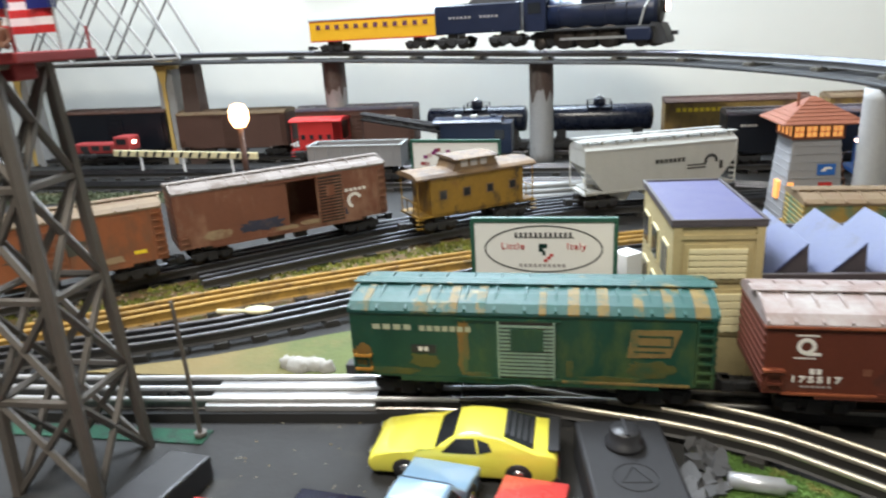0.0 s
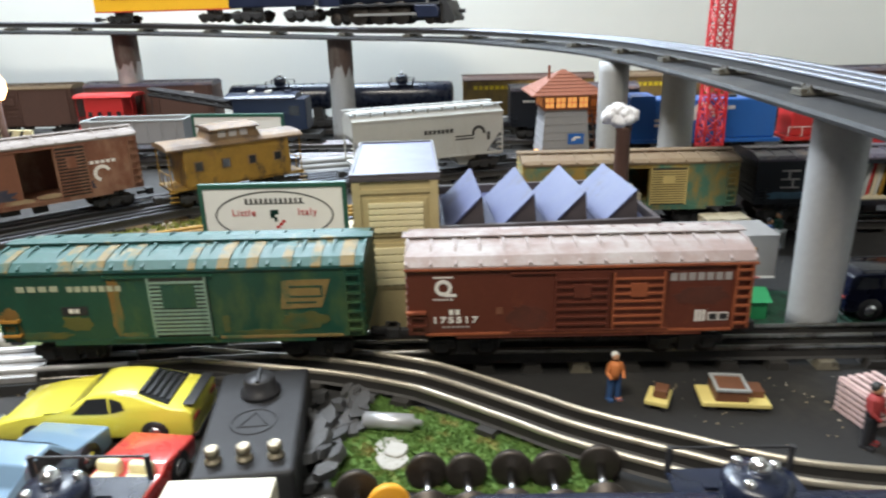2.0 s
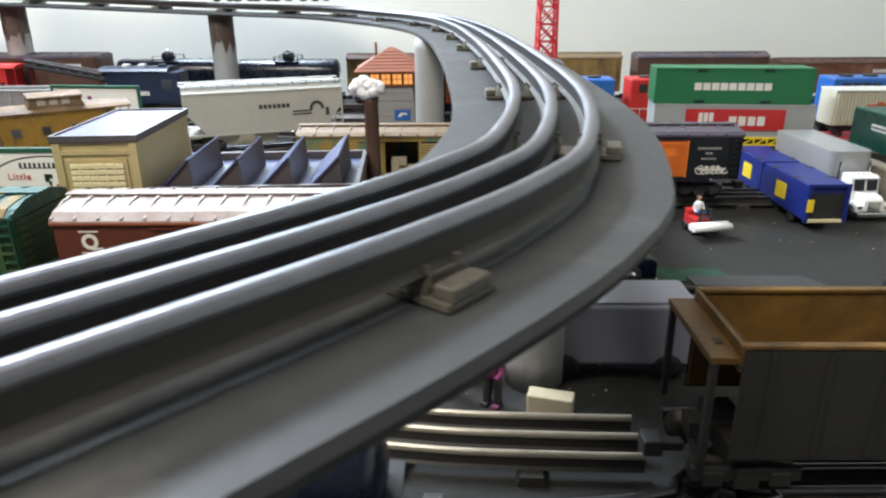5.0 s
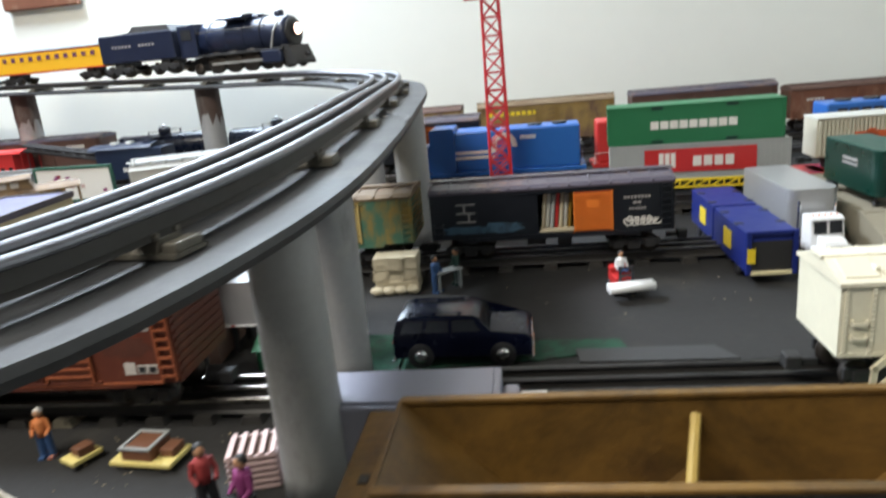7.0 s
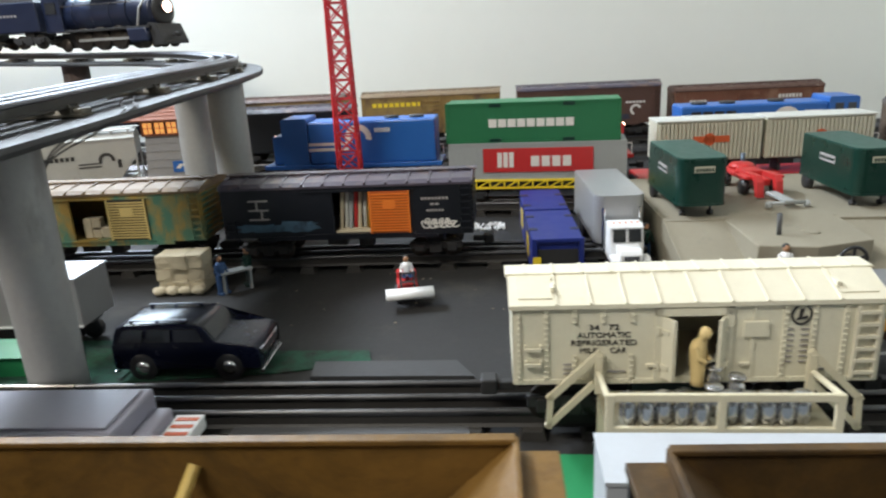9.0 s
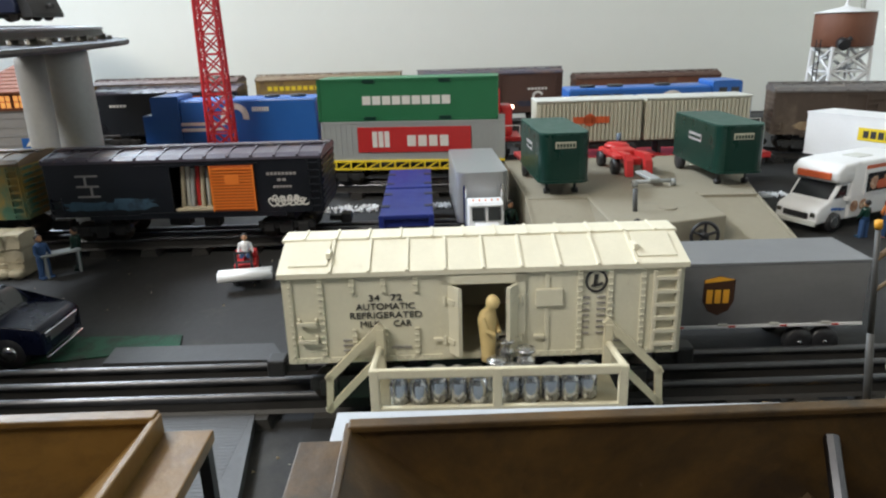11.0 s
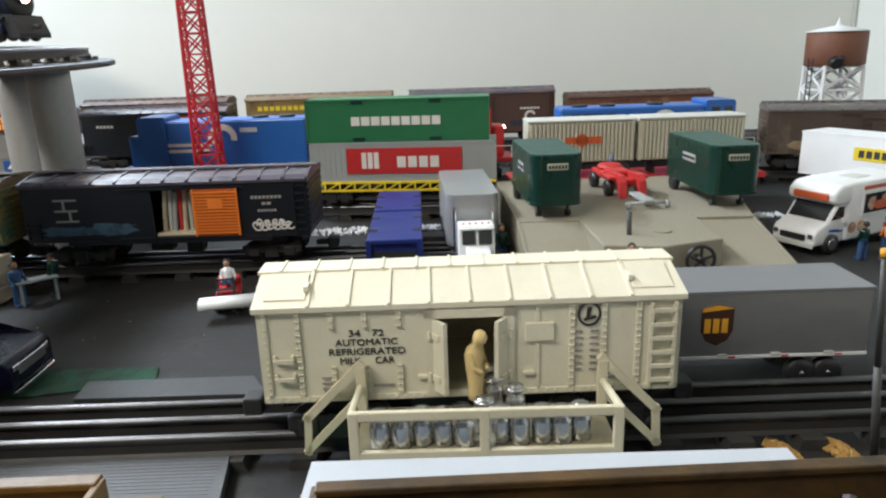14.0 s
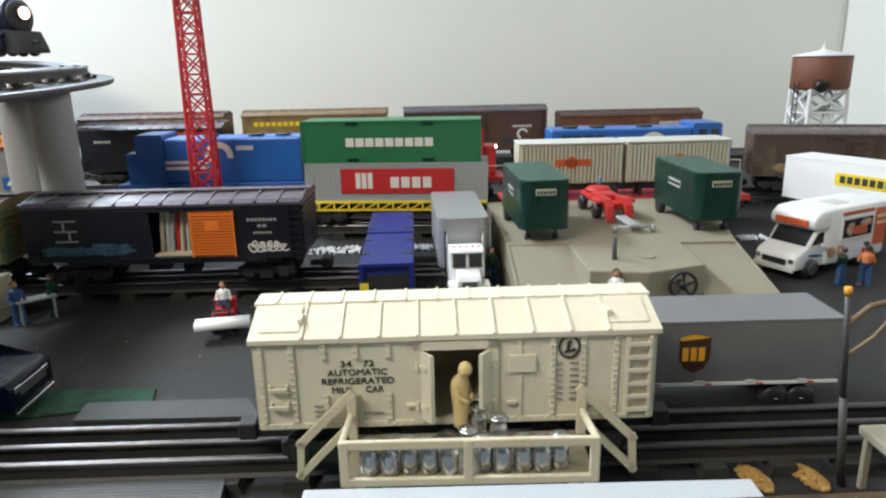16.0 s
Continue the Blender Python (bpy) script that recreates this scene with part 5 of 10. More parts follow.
def milk_platform(m):
    root = thing("loading_platform", m, "chipped cream metal milk platform with end railings", "platform")
    x0, x1, y0, y1, z = -0.0525, 0.0535, -0.023, 0.0145, 0.0425
    bm = B()
    bx(bm, x0, x1, y0, y1, z - 0.0025, z, 0.0005)
    part("deck_plate", bm, "platform_top", root, "worn grey-brown deck plate")
    for x in (x0 + 0.002, x1 - 0.002):
        for y in (y0 + 0.002, y1 - 0.003):
            bm = B()
            bx(bm, x - 0.002, x + 0.002, y - 0.002, y + 0.002, 0, z - 0.0025)
            part("leg", bm, "paint_chip", root)
    bm = B()
    bx(bm, x0 - 0.001, x1 + 0.001, y0 - 0.0012, y0 + 0.0012, z + 0.0150, z + 0.0192, 0.0006)
    part("top_rail", bm, "paint_chip", root)
    bm = B()
    bx(bm, x0 - 0.001, x1 + 0.001, y0 - 0.0012, y0 + 0.0012, z - 0.002, z + 0.0015, 0.0004)
    part("toe_rail", bm, "paint_chip", root)
    for x in (x0 + 0.001, 0.0, x1 - 0.001):
        bm = B()
        bx(bm, x - 0.0020, x + 0.0020, y0 - 0.0014, y0 + 0.0014, z - 0.002, z + 0.0190, 0.0005)
        part("railing_post", bm, "paint_chip", root)
    for s in (-1, 1):
        xe = x0 if s < 0 else x1
        for y in (y1 - 0.003,):
            # closed stair rail: post, sloping top, upright end, sloping foot rail
            k = 1.0 if y > 0 else 0.80
            a, b = (xe + s * 0.000, z + 0.0225 * k), (xe + s * 0.0245, z - 0.0025)
            c, d = (xe + s * 0.0255, z - 0.0190), (xe + s * 0.003, z + 0.0045)
            bm = B()
            for (p, q), w in (((a, b), 0.0018), ((b, c), 0.0016), ((c, d), 0.0016)):
                v = Vector((q[0] - p[0], 0, q[1] - p[1])).normalized()
                nx, nz = -v.z * w, v.x * w
                prism(bm, [(p[0] + nx - v.x * w, p[1] + nz - v.z * w), (q[0] + nx + v.x * w, q[1] + nz + v.z * w), (q[0] - nx + v.x * w, q[1] - nz + v.z * w), (p[0] - nx - v.x * w, p[1] - nz - v.z * w)], "y", y - 0.0013, y + 0.0013)
            part("stair_rail", bm, "paint_chip", root)
        bm = B()
        bx(bm, xe - 0.0018, xe + 0.0024, y1 - 0.0046, y1 - 0.0014, z, z + 0.0222, 0.0004)
        part("end_post", bm, "paint_chip", root)
        bm = B()
        tube(bm, [(xe, y1 - 0.006, z + 0.0130), (xe, y0, z + 0.0172)], 0.0016, 8)
        part("end_rail", bm, "paint_chip", root)
    bm = B()
    bx(bm, x0 - 0.03, x1 + 0.03, y0 - 0.004, y1, 0.0005, 0.003)
    part("base_plate", bm, "green_paint", root, "green base plate")
    return root


M["platform_top"] = mat("worn_metal_deck", (0.30, 0.275, 0.19), 0.35, 0.3, var=0.2, scale=60)
M["green_paint"] = mat("bright_green_paint", (0.02, 0.22, 0.08), 0.5, var=0.15)
milk_platform(at(1.0062, 0.4965, -1.0))


def milk_can(m):
    bm = B()
    lathe(bm, [(0.0040, 0), (0.0042, 0.0008), (0.0042, 0.0082), (0.0038, 0.0098), (0.0026, 0.0112), (0.0026, 0.0124), (0.0043, 0.0131), (0.0044, 0.0140), (0.0038, 0.0147), (0.0030, 0.0143), (0.0026, 0.0150), (0.0010, 0.0153)], (0, 0, 0), 20)
    return solid("milk_can", bm, "can_tin", m, "shiny metal milk can standing on the platform", "milk can", "milk cans")


can = milk_can(at(0.964, 0.481, 0, 0.0428))
for x, y in ((0.9725, 0.480), (0.981, 0.482), (0.9895, 0.481), (0.998, 0.479), (1.0125, 0.482), (1.0205, 0.480), (1.0295, 0.481), (1.0375, 0.480), (1.0455, 0.482), (1.0127, 0.5095), (1.0209, 0.4990), (1.0067, 0.4890)):
    copy_thing(can, at(x, y, 0, 0.0428))
bm = B()
lathe(bm, [(0.0005, 0.0015), (0.0052, 0.0008), (0.0056, 0.0015), (0.0050, 0.0022), (0.0005, 0.0024)], (0, 0, 0), 20)
solid("can_lid", bm, "can_tin", at(0.998, 0.5055, 0, 0.0425), "round metal can lid lying on the platform", "lid")


# ---- vehicles ----
def trailer(m, L, W, z0, z1, body, roof, label, logo=-0.0107, shield=1.0, name="semi_trailer", rounded=0.0, group="trailers"):
    root = thing(name, m, label, "trailer", group)
    bm = B()
    if rounded:
        n = 8
        pts = []
        for sx in (-1, 1):
            for i in range(n + 1):
                a = math.pi / 2 * i / n
                if sx < 0:
                    pts.append((-L / 2 + rounded - rounded * math.sin(a), -W / 2 + rounded - rounded * math.cos(a)))
                else:
                    pts.append((-L / 2 + rounded - rounded * math.cos(a), W / 2 - rounded + rounded * math.sin(a)))
        pts += [(L / 2, W / 2), (L / 2, -W / 2)]
        prism(bm, pts, "z", z0, z1)
    else:
        bx(bm, -L / 2, L / 2, -W / 2, W / 2, z0, z1, 0.0008)
    part("box", bm, body, root)
    bm = B()
    if rounded:
        prism(bm, [(x * 1.01, y * 1.01) for x, y in pts], "z", z1, z1 + 0.0008)
    else:
        bx(bm, -L / 2 - 0.0004, L / 2 + 0.0004, -W / 2 - 0.0004, W / 2 + 0.0004, z1 - 0.0012, z1 + 0.0006)
    part("roof", bm, roof, root)
    bm = B()
    bx(bm, -L / 2, L / 2, -W / 2 - 0.0006, -W / 2, z0, z0 + 0.0016)
    part("side_rail", bm, "white", root)
    if logo is not None:
        bm = B()
        cx, cz, k = logo, z0 + (z1 - z0) * 0.52, shield
        prism(bm, [(cx + k * a, cz + k * b) for a, b in ((-0.0075, 0.008), (0, 0.010), (0.0075, 0.008), (0.0075, -0.003), (0.005, -0.008), (0, -0.0105), (-0.005, -0.008), (-0.0075, -0.003))], "y", -W / 2 - 0.0004, -W / 2)
        sh = part("shield_emblem", bm, "shield_brown", root, "dark brown shield emblem")
        for i in range(3):
            bm = B()
            bars(bm, cx + (i * 0.004 - 0.006) * k, cx + (i * 0.004 - 0.002) * k, cz - 0.004 * k, cz + 0.003 * k, -W / 2 - 0.0004, 1)
            part("emblem_bar", bm, "gold_bright", sh)
        bm = B()
        prism(bm, [(cx - 0.0072 * k, cz + 0.0065 * k), (cx - 0.0072 * k, cz + 0.008 * k), (cx, cz + 0.0098 * k), (cx + 0.0072 * k, cz + 0.008 * k)], "y", -W / 2 - 0.0007, -W / 2 - 0.0004)
        part("emblem_crest", bm, "gold_bright", sh)
        for i in range(5):
            bm = B()
            bx(bm, -L * 0.42 + i * L * 0.2, -L * 0.42 + i * L * 0.2 + 0.004, -W / 2 - 0.0009, -W / 2 - 0.0005, z0 + 0.0004, z0 + 0.0014)
            part("marker_stripe", bm, "red", root)
            bm = B()
            bx(bm, -L * 0.42 + i * L * 0.2 - 0.0062, -L * 0.42 + i * L * 0.2 - 0.0008, -W / 2 - 0.0010, -W / 2 - 0.0002, z0 + 0.0015, z0 + 0.0028)
            part("marker_plate", bm, "lt_grey", root)
    for x in (L * 0.27, L * 0.37):
        for s in (-1, 1):
            bm = B()
            lathe(bm, [(0.003, -0.003), (0.0082, -0.003), (0.0088, -0.002), (0.0088, 0.002), (0.0082, 0.003), (0.003, 0.003)], (x, s * (W / 2 - 0.004), 0.0088), 18, "y")
            w = part("wheel", bm, "black", root)
            bm = B()
            lathe(bm, [(0.0005, s * 0.0032 - 0.0004), (0.0014, s * 0.0032 - 0.0004), (0.0014, s * 0.0032 + 0.0004), (0.0006, s * 0.0032 + 0.0006)], (x, s * (W / 2 - 0.004), 0.0088), 12, "y")
            part("hub", bm, "chrome", w)
    bm = B()
    bx(bm, -L * 0.45, L * 0.48, -0.008, 0.008, z0 - 0.003, z0)
    for s in (-1, 1):
        bx(bm, -L * 0.25, -L * 0.22, s * W * 0.3 - 0.001, s * W * 0.3 + 0.001, 0, z0)
    part("chassis", bm, "black_matt", root)
    return root


M["bright_metal"] = mat("bright_trailer_metal", (0.44, 0.45, 0.46), 0.36, 0.5, var=0.08, scale=50)
M["shield_brown"] = mat("dark_brown_shield", (0.05, 0.02, 0.01), 0.5, var=0.1)
M["gold_bright"] = mat("bright_gold", (0.75, 0.36, 0.03), 0.5, var=0.1)
M["brushed"] = mat("brushed_silver", (0.40, 0.40, 0.41), 0.36, 0.75, var=0.12, scale=40, streak=0.3, bump=0.05)
M["silver_roof"] = mat("grey_trailer_roof", (0.16, 0.165, 0.175), 0.4, var=0.06, scale=40)
trailer(at(1.158, 0.615, -0.5), 0.154, 0.044, 0.0205, 0.0610, "brushed", "silver_roof", "silver-grey parcel trailer with brown and gold shield", shield=1.22)
trailer(at(0.512, 0.6675, 0.0), 0.146, 0.044, 0.0262, 0.0652, "silver", "silver", "silver-grey parcel trailer with shield emblem beside the pier", logo=0.0474)


def green_van(m, label):
    root = thing("van_trailer", m, label, "trailer", "green van trailers")
    L, W, z0, z1 = 0.104, 0.045, 0.0135, 0.0545
    pts = []
    for cx, cy, a0 in ((-L / 2 + 0.010, -W / 2 + 0.010, 180), (L / 2 - 0.004, -W / 2 + 0.004, 270), (L / 2 - 0.004, W / 2 - 0.004, 0), (-L / 2 + 0.010, W / 2 - 0.010, 90)):
        r = 0.010 if cx < 0 else 0.004
        for i in range(6):
            a = radians(a0 + 90 * i / 5)
            pts.append((cx + r * math.cos(a), cy + r * math.sin(a)))
    bm = B()
    prism(bm, pts, "z", z0, z1)
    part("box", bm, "dk_green", root)
    bm = B()
    prism(bm, [(x * 0.985, y * 0.985) for x, y in pts], "z", z1, z1 + 0.0014)
    part("roof", bm, "dk_green_roof", root)
    bm = B()
    prism(bm, [(x * 1.015, y * 1.02) for x, y in pts], "z", z0 - 0.001, z0 + 0.001)
    part("sill", bm, "dk_green", root)
    bm = B()
    bx(bm, -0.016, 0.012, W / 2, W / 2 + 0.0006, 0.0355, 0.0425)
    pl = part("name_plate", bm, "letter_grey", root, "pale name plate")
    bm = B()
    for i in range(9):
        bx(bm, -0.0145 + i * 0.0029, -0.0127 + i * 0.0029, W / 2 + 0.0005, W / 2 + 0.0010, 0.0378, 0.0402)
    part("plate_bars", bm, "dk_green", pl)
    bm = B()
    bx(bm, -L / 2 - 0.0006, -L / 2, -0.009, 0.009, 0.0430, 0.0485)
    pl = part("name_plate", bm, "cream_grey", root, "pale end plate")
    bm = B()
    for i in range(6):
        bx(bm, -L / 2 - 0.0010, -L / 2 - 0.0006, -0.0080 + i * 0.0028, -0.0062 + i * 0.0028, 0.0440, 0.0470)
    part("plate_bars", bm, "dk_green", pl)
    for s in (-1, 1):
        bm = B()
        lathe(bm, [(0.002, -0.003), (0.0075, -0.003), (0.008, 0), (0.0075, 0.003), (0.002, 0.003)], (L / 2 - 0.015, s * (W / 2 - 0.003), 0.008), 16, "y")
        part("wheel", bm, "black", root)
        bm = B()
        cyl(bm, (-L / 2 + 0.016, s * 0.013, z0), (-L / 2 + 0.016, s * 0.013, 0.002), 0.0013, n=8)
        cyl(bm, (-L / 2 + 0.016, s * 0.013 - 0.0025, 0.0025), (-L / 2 + 0.016, s * 0.013 + 0.0025, 0.0025), 0.0025, n=10)
        part("landing_leg", bm, "black", root)
    return root


M["cream_grey"] = mat("cream_grey_plastic", (0.52, 0.50, 0.40), 0.6, var=0.08, scale=60)
M["dk_green_roof"] = mat("green_roof", (0.012, 0.065, 0.05), 0.45, var=0.1)
GP = 0.045
green_van(at(1.0975, 0.893, 92, GP) @ Matrix.Diagonal((1.12, 1.04, 1.06, 1)), "dark green toy van trailer parked on the grey platform")
green_van(at(1.2680, 0.912, 91.5, GP) @ Matrix.Diagonal((1.12, 1.04, 1.06, 1)), "dark green toy van trailer parked on the platform beside the tractor")

# grey ramped platform
root = thing("ramp_platform", at(0, 0), "beige-grey plastic truck ramp platform with a hand wheel", "platform")
bm = B()
prism(bm, [(1.064, 0.832), (1.275, 0.826), (1.322, 0.99), (1.322, 1.03), (1.062, 1.03)], "z", 0.0, GP)
part("base", bm, "platform", root)
for (a, b), (c, d) in (((1.067, 1.122), (1.064, 1.122)), ((1.218, 1.284), (1.222, 1.275))):
    y0, y1 = 0.700, 0.834

    def wedge(lo_x, hi_x, name, lift=0.0):
        bm = B()
        lo = [bm.verts.new(p) for p in ((lo_x[0], y0, 0.0), (lo_x[1], y0, 0.0), (hi_x[1], y1, 0.0), (hi_x[0], y1, 0.0))]
        hi = [bm.verts.new(p) for p in ((lo_x[0], y0, 0.002 + lift), (lo_x[1], y0, 0.002 + lift), (hi_x[1], y1, GP + lift), (hi_x[0], y1, GP + lift))]
        bm.faces.new(lo[::-1])
        bm.faces.new(hi)
        for i in range(4):
            bm.faces.new((lo[i], lo[(i + 1) % 4], hi[(i + 1) % 4], hi[i]))
        part(name, bm, "platform", root)
    wedge((a, b), (c, d), "ramp")
    for e, f in ((a, c), (b, d)):
        wedge((e - 0.0012, e + 0.0012), (f - 0.0012, f + 0.0012), "ramp_edge", 0.0014)
bm = B()
prism(bm, [(1.1205, 0.746), (1.166, 0.738), (1.218, 0.755), (1.224, 0.836), (1.1195, 0.836)], "z", 0.0, GP + 0.0006)
bmesh.ops.bevel(bm, geom=[e for e in bm.edges], offset=0.0012, segments=2, profile=0.5, affect="EDGES")
part("housing", bm, "platform", root)
bm = B()
wc = Vector((1.1945, 0.7385, 0.0335))
tube(bm, [wc + Vector((0.0108 * math.cos(2 * math.pi * i / 28), 0, 0.0108 * math.sin(2 * math.pi * i / 28))) for i in range(29)], 0.0015, 8)
lathe(bm, [(0.0005, -0.002), (0.003, -0.002), (0.003, 0.008), (0.0005, 0.008)], wc, 12, "y")
for i in range(5):
    a = 2 * math.pi * i / 5 + 0.3
    cyl(bm, wc, wc + Vector((0.0105 * math.cos(a), 0, 0.0105 * math.sin(a))), 0.0012, n=6)
part("hand_wheel", bm, "black", root, "black spoked hand wheel")
bm = B()
cyl(bm, (1.1485, 0.7754, GP), (1.1475, 0.7754, GP + 0.020), 0.0021, n=10)
part("crank_post", bm, "grey_board", root)
bm = B()
cyl(bm, (1.178, 0.782, GP), (1.178, 0.782, GP + 0.0018), 0.0075, n=20)
part("round_plate", bm, "platform", root)

M["blue_grey"] = mat("blue_grey_plastic", (0.08, 0.12, 0.17), 0.5, var=0.15)
# red tractor unit
root = thing("tractor_unit", at(1.186, 0.955, 94, GP), "small bright red toy tractor unit with black wheels", "truck")
bm = B()
bx(bm, -0.030, 0.045, -0.009, 0.009, 0.010, 0.017, 0.001)
bx(bm, 0.004, 0.040, -0.017, 0.017, 0.014, 0.020, 0.002)
part("chassis", bm, "red", root)
bm = B()
lathe(bm, [(0.014, 0.020), (0.014, 0.023), (0.011, 0.0255), (0.002, 0.0255)], (0.026, 0, 0), 20)
bx(bm, -0.010, 0.014, -0.012, 0.012, 0.017, 0.023, 0.002)
part("turntable", bm, "red", root)
for s in (-1, 1):
    bm = B()
    prism(bm, [(-0.050, 0.002), (-0.043, 0.002), (-0.038, 0.018), (-0.012, 0.018), (-0.012, 0.023), (-0.041, 0.024), (-0.047, 0.018)], "y", min(s * 0.0065, s * 0.0135), max(s * 0.0065, s * 0.0135))
    part("fender", bm, "red", root)
    bm = B()
    bx(bm, -0.034, -0.010, min(s * 0.0125, s * 0.021), max(s * 0.0125, s * 0.021), 0.0180, 0.0215, 0.001)
    part("mudguard", bm, "red", root)
    for x in (-0.023, 0.026):
        bm = B()
        lathe(bm, [(0.002, -0.0035), (0.008, -0.0035), (0.0086, 0), (0.008, 0.0035), (0.002, 0.0035)], (x, s * 0.0172, 0.0086), 16, "y")
        part("wheel", bm, "black", root)
bm = B()
cyl(bm, (0.038, -0.006, 0.020), (0.038, -0.006, 0.034), 0.0026, n=10)
part("driver_post", bm, "blue_grey", root, "small blue-grey seat post")
bm = B()
bx(bm, -0.092, -0.050, -0.0055, 0.0055, 0.006, 0.009, 0.001)
part("drawbar", bm, "grey", root, "grey drawbar")
bm = B()
cyl(bm, (-0.088, -0.019, 0.0055), (-0.088, 0.019, 0.0055), 0.0018, n=10)
for s in (-1, 1):
    lathe(bm, [(0.0005, -0.002), (0.0032, -0.002), (0.0036, 0), (0.0032, 0.002), (0.0005, 0.002)], (-0.088, s * 0.019, 0.0040), 12, "y")
part("drawbar_axle", bm, "grey", root)


def ribbed_trailer(m, label):
    root = thing("ribbed_trailer", m, label, "trailer", "ribbed trailers")
    L, W, z0, z1 = 0.129, 0.044, 0.060, 0.110
    bm = B()
    bx(bm, -L / 2, L / 2, -W / 2, W / 2, z0, z1, 0.001)
    part("box", bm, "cream_grey", root)
    bm = B()
    bx(bm, -0.0014, 0.0014, -W / 2 - 0.0026, -W / 2 + 0.0002, z0 + 0.002, z1 - 0.003)
    row("rib", bm, "cream_grey", root, [(-L / 2 + 0.004 + i * (L - 0.008) / 25, 0, 0) for i in range(26)])
    bm = B()
    bx(bm, -L / 2 - 0.0006, L / 2 + 0.0006, -W / 2 - 0.0027, W / 2 + 0.0012, z1 - 0.001, z1 + 0.0012, 0.0006)
    part("roof", bm, "lt_grey", root)
    bm = B()
    bx(bm, -0.020, 0.024, -W / 2 - 0.0034, -W / 2 - 0.0024, 0.083, 0.091)
    cyl(bm, (0.0, -W / 2 - 0.0034, 0.087), (0.0, -W / 2 - 0.0024, 0.087), 0.0075, n=18)
    part("emblem", bm, "orange_red", root, "orange-red arrow emblem")
    for x in (L * 0.28, L * 0.40):
        for s in (-1, 1):
            bm = B()
            lathe(bm, [(0.002, -0.003), (0.0085, -0.003), (0.009, 0), (0.0085, 0.003), (0.002, 0.003)], (x, s * (W / 2 - 0.004), 0.0510), 16, "y")
            part("wheel", bm, "black", root)
    bm = B()
    bx(bm, -L * 0.45, L * 0.48, -0.010, 0.010, z0 - 0.004, z0)
    bx(bm, -L * 0.34, -L * 0.31, -0.012, 0.012, 0.0421, z0)
    part("chassis", bm, "black_matt", root)
    return root


M["orange_red"] = mat("orange_red", (0.55, 0.10, 0.03), 0.5, var=0.1)
ribbed_trailer(at(1.1685, 1.078, 0.5), "cream ribbed toy trailer with an orange emblem on a flatcar")
ribbed_trailer(at(1.302, 1.080, 1.0), "cream ribbed toy trailer standing on a flatcar")


def flatcar(m, L, material, label, z0=0.033, z1=0.0365, lattice=False, name="flatcar"):
    root = thing(name, m, label, "flatcar", "freight cars")
    bm = B()
    bx(bm, -L / 2, L / 2, -0.030, 0.030, z1 - 0.003, z1, 0.0005)
    if lattice:
        for s in (-1, 1):
            y = s * 0.030
            bx(bm, -L / 2 + 0.006, L / 2 - 0.006, y - 0.001, y + 0.001, z0 - 0.004, z0 - 0.0015)
            n = 12
            for i in range(n):
                a, b = -L / 2 + 0.006 + (L - 0.012) * i / n, -L / 2 + 0.006 + (L - 0.012) * (i + 1) / n
                prism(bm, [(a, z0 - 0.003), (a + 0.003, z0 - 0.003), (b, z1 - 0.002), (b - 0.003, z1 - 0.002)], "y", y - 0.0008, y + 0.0008)
                bx(bm, a - 0.001, a + 0.001, y - 0.001, y + 0.001, z0 - 0.004, z1 - 0.002)
    else:
        bx(bm, -L / 2, L / 2, -0.031, -0.029, z0 - 0.003, z1)
        bx(bm, -L / 2, L / 2, 0.029, 0.031, z0 - 0.003, z1)
    part("deck", bm, material, root)
    for s in (-1, 1):
        truck(root, s * (L / 2 - 0.030))
        coupler(root, s * (L / 2 - 0.002), s)
    return root


flatcar(at(1.238, 1.079, 0.8), 0.31, "red", "long red flatcar carrying two trailers", z0=0.0385, z1=0.042)
flatcar(at(0.952, 1.062, -5.5), 0.228, "yellow", "yellow lattice-sided container flatcar", z0=0.041, z1=0.049, lattice=True)


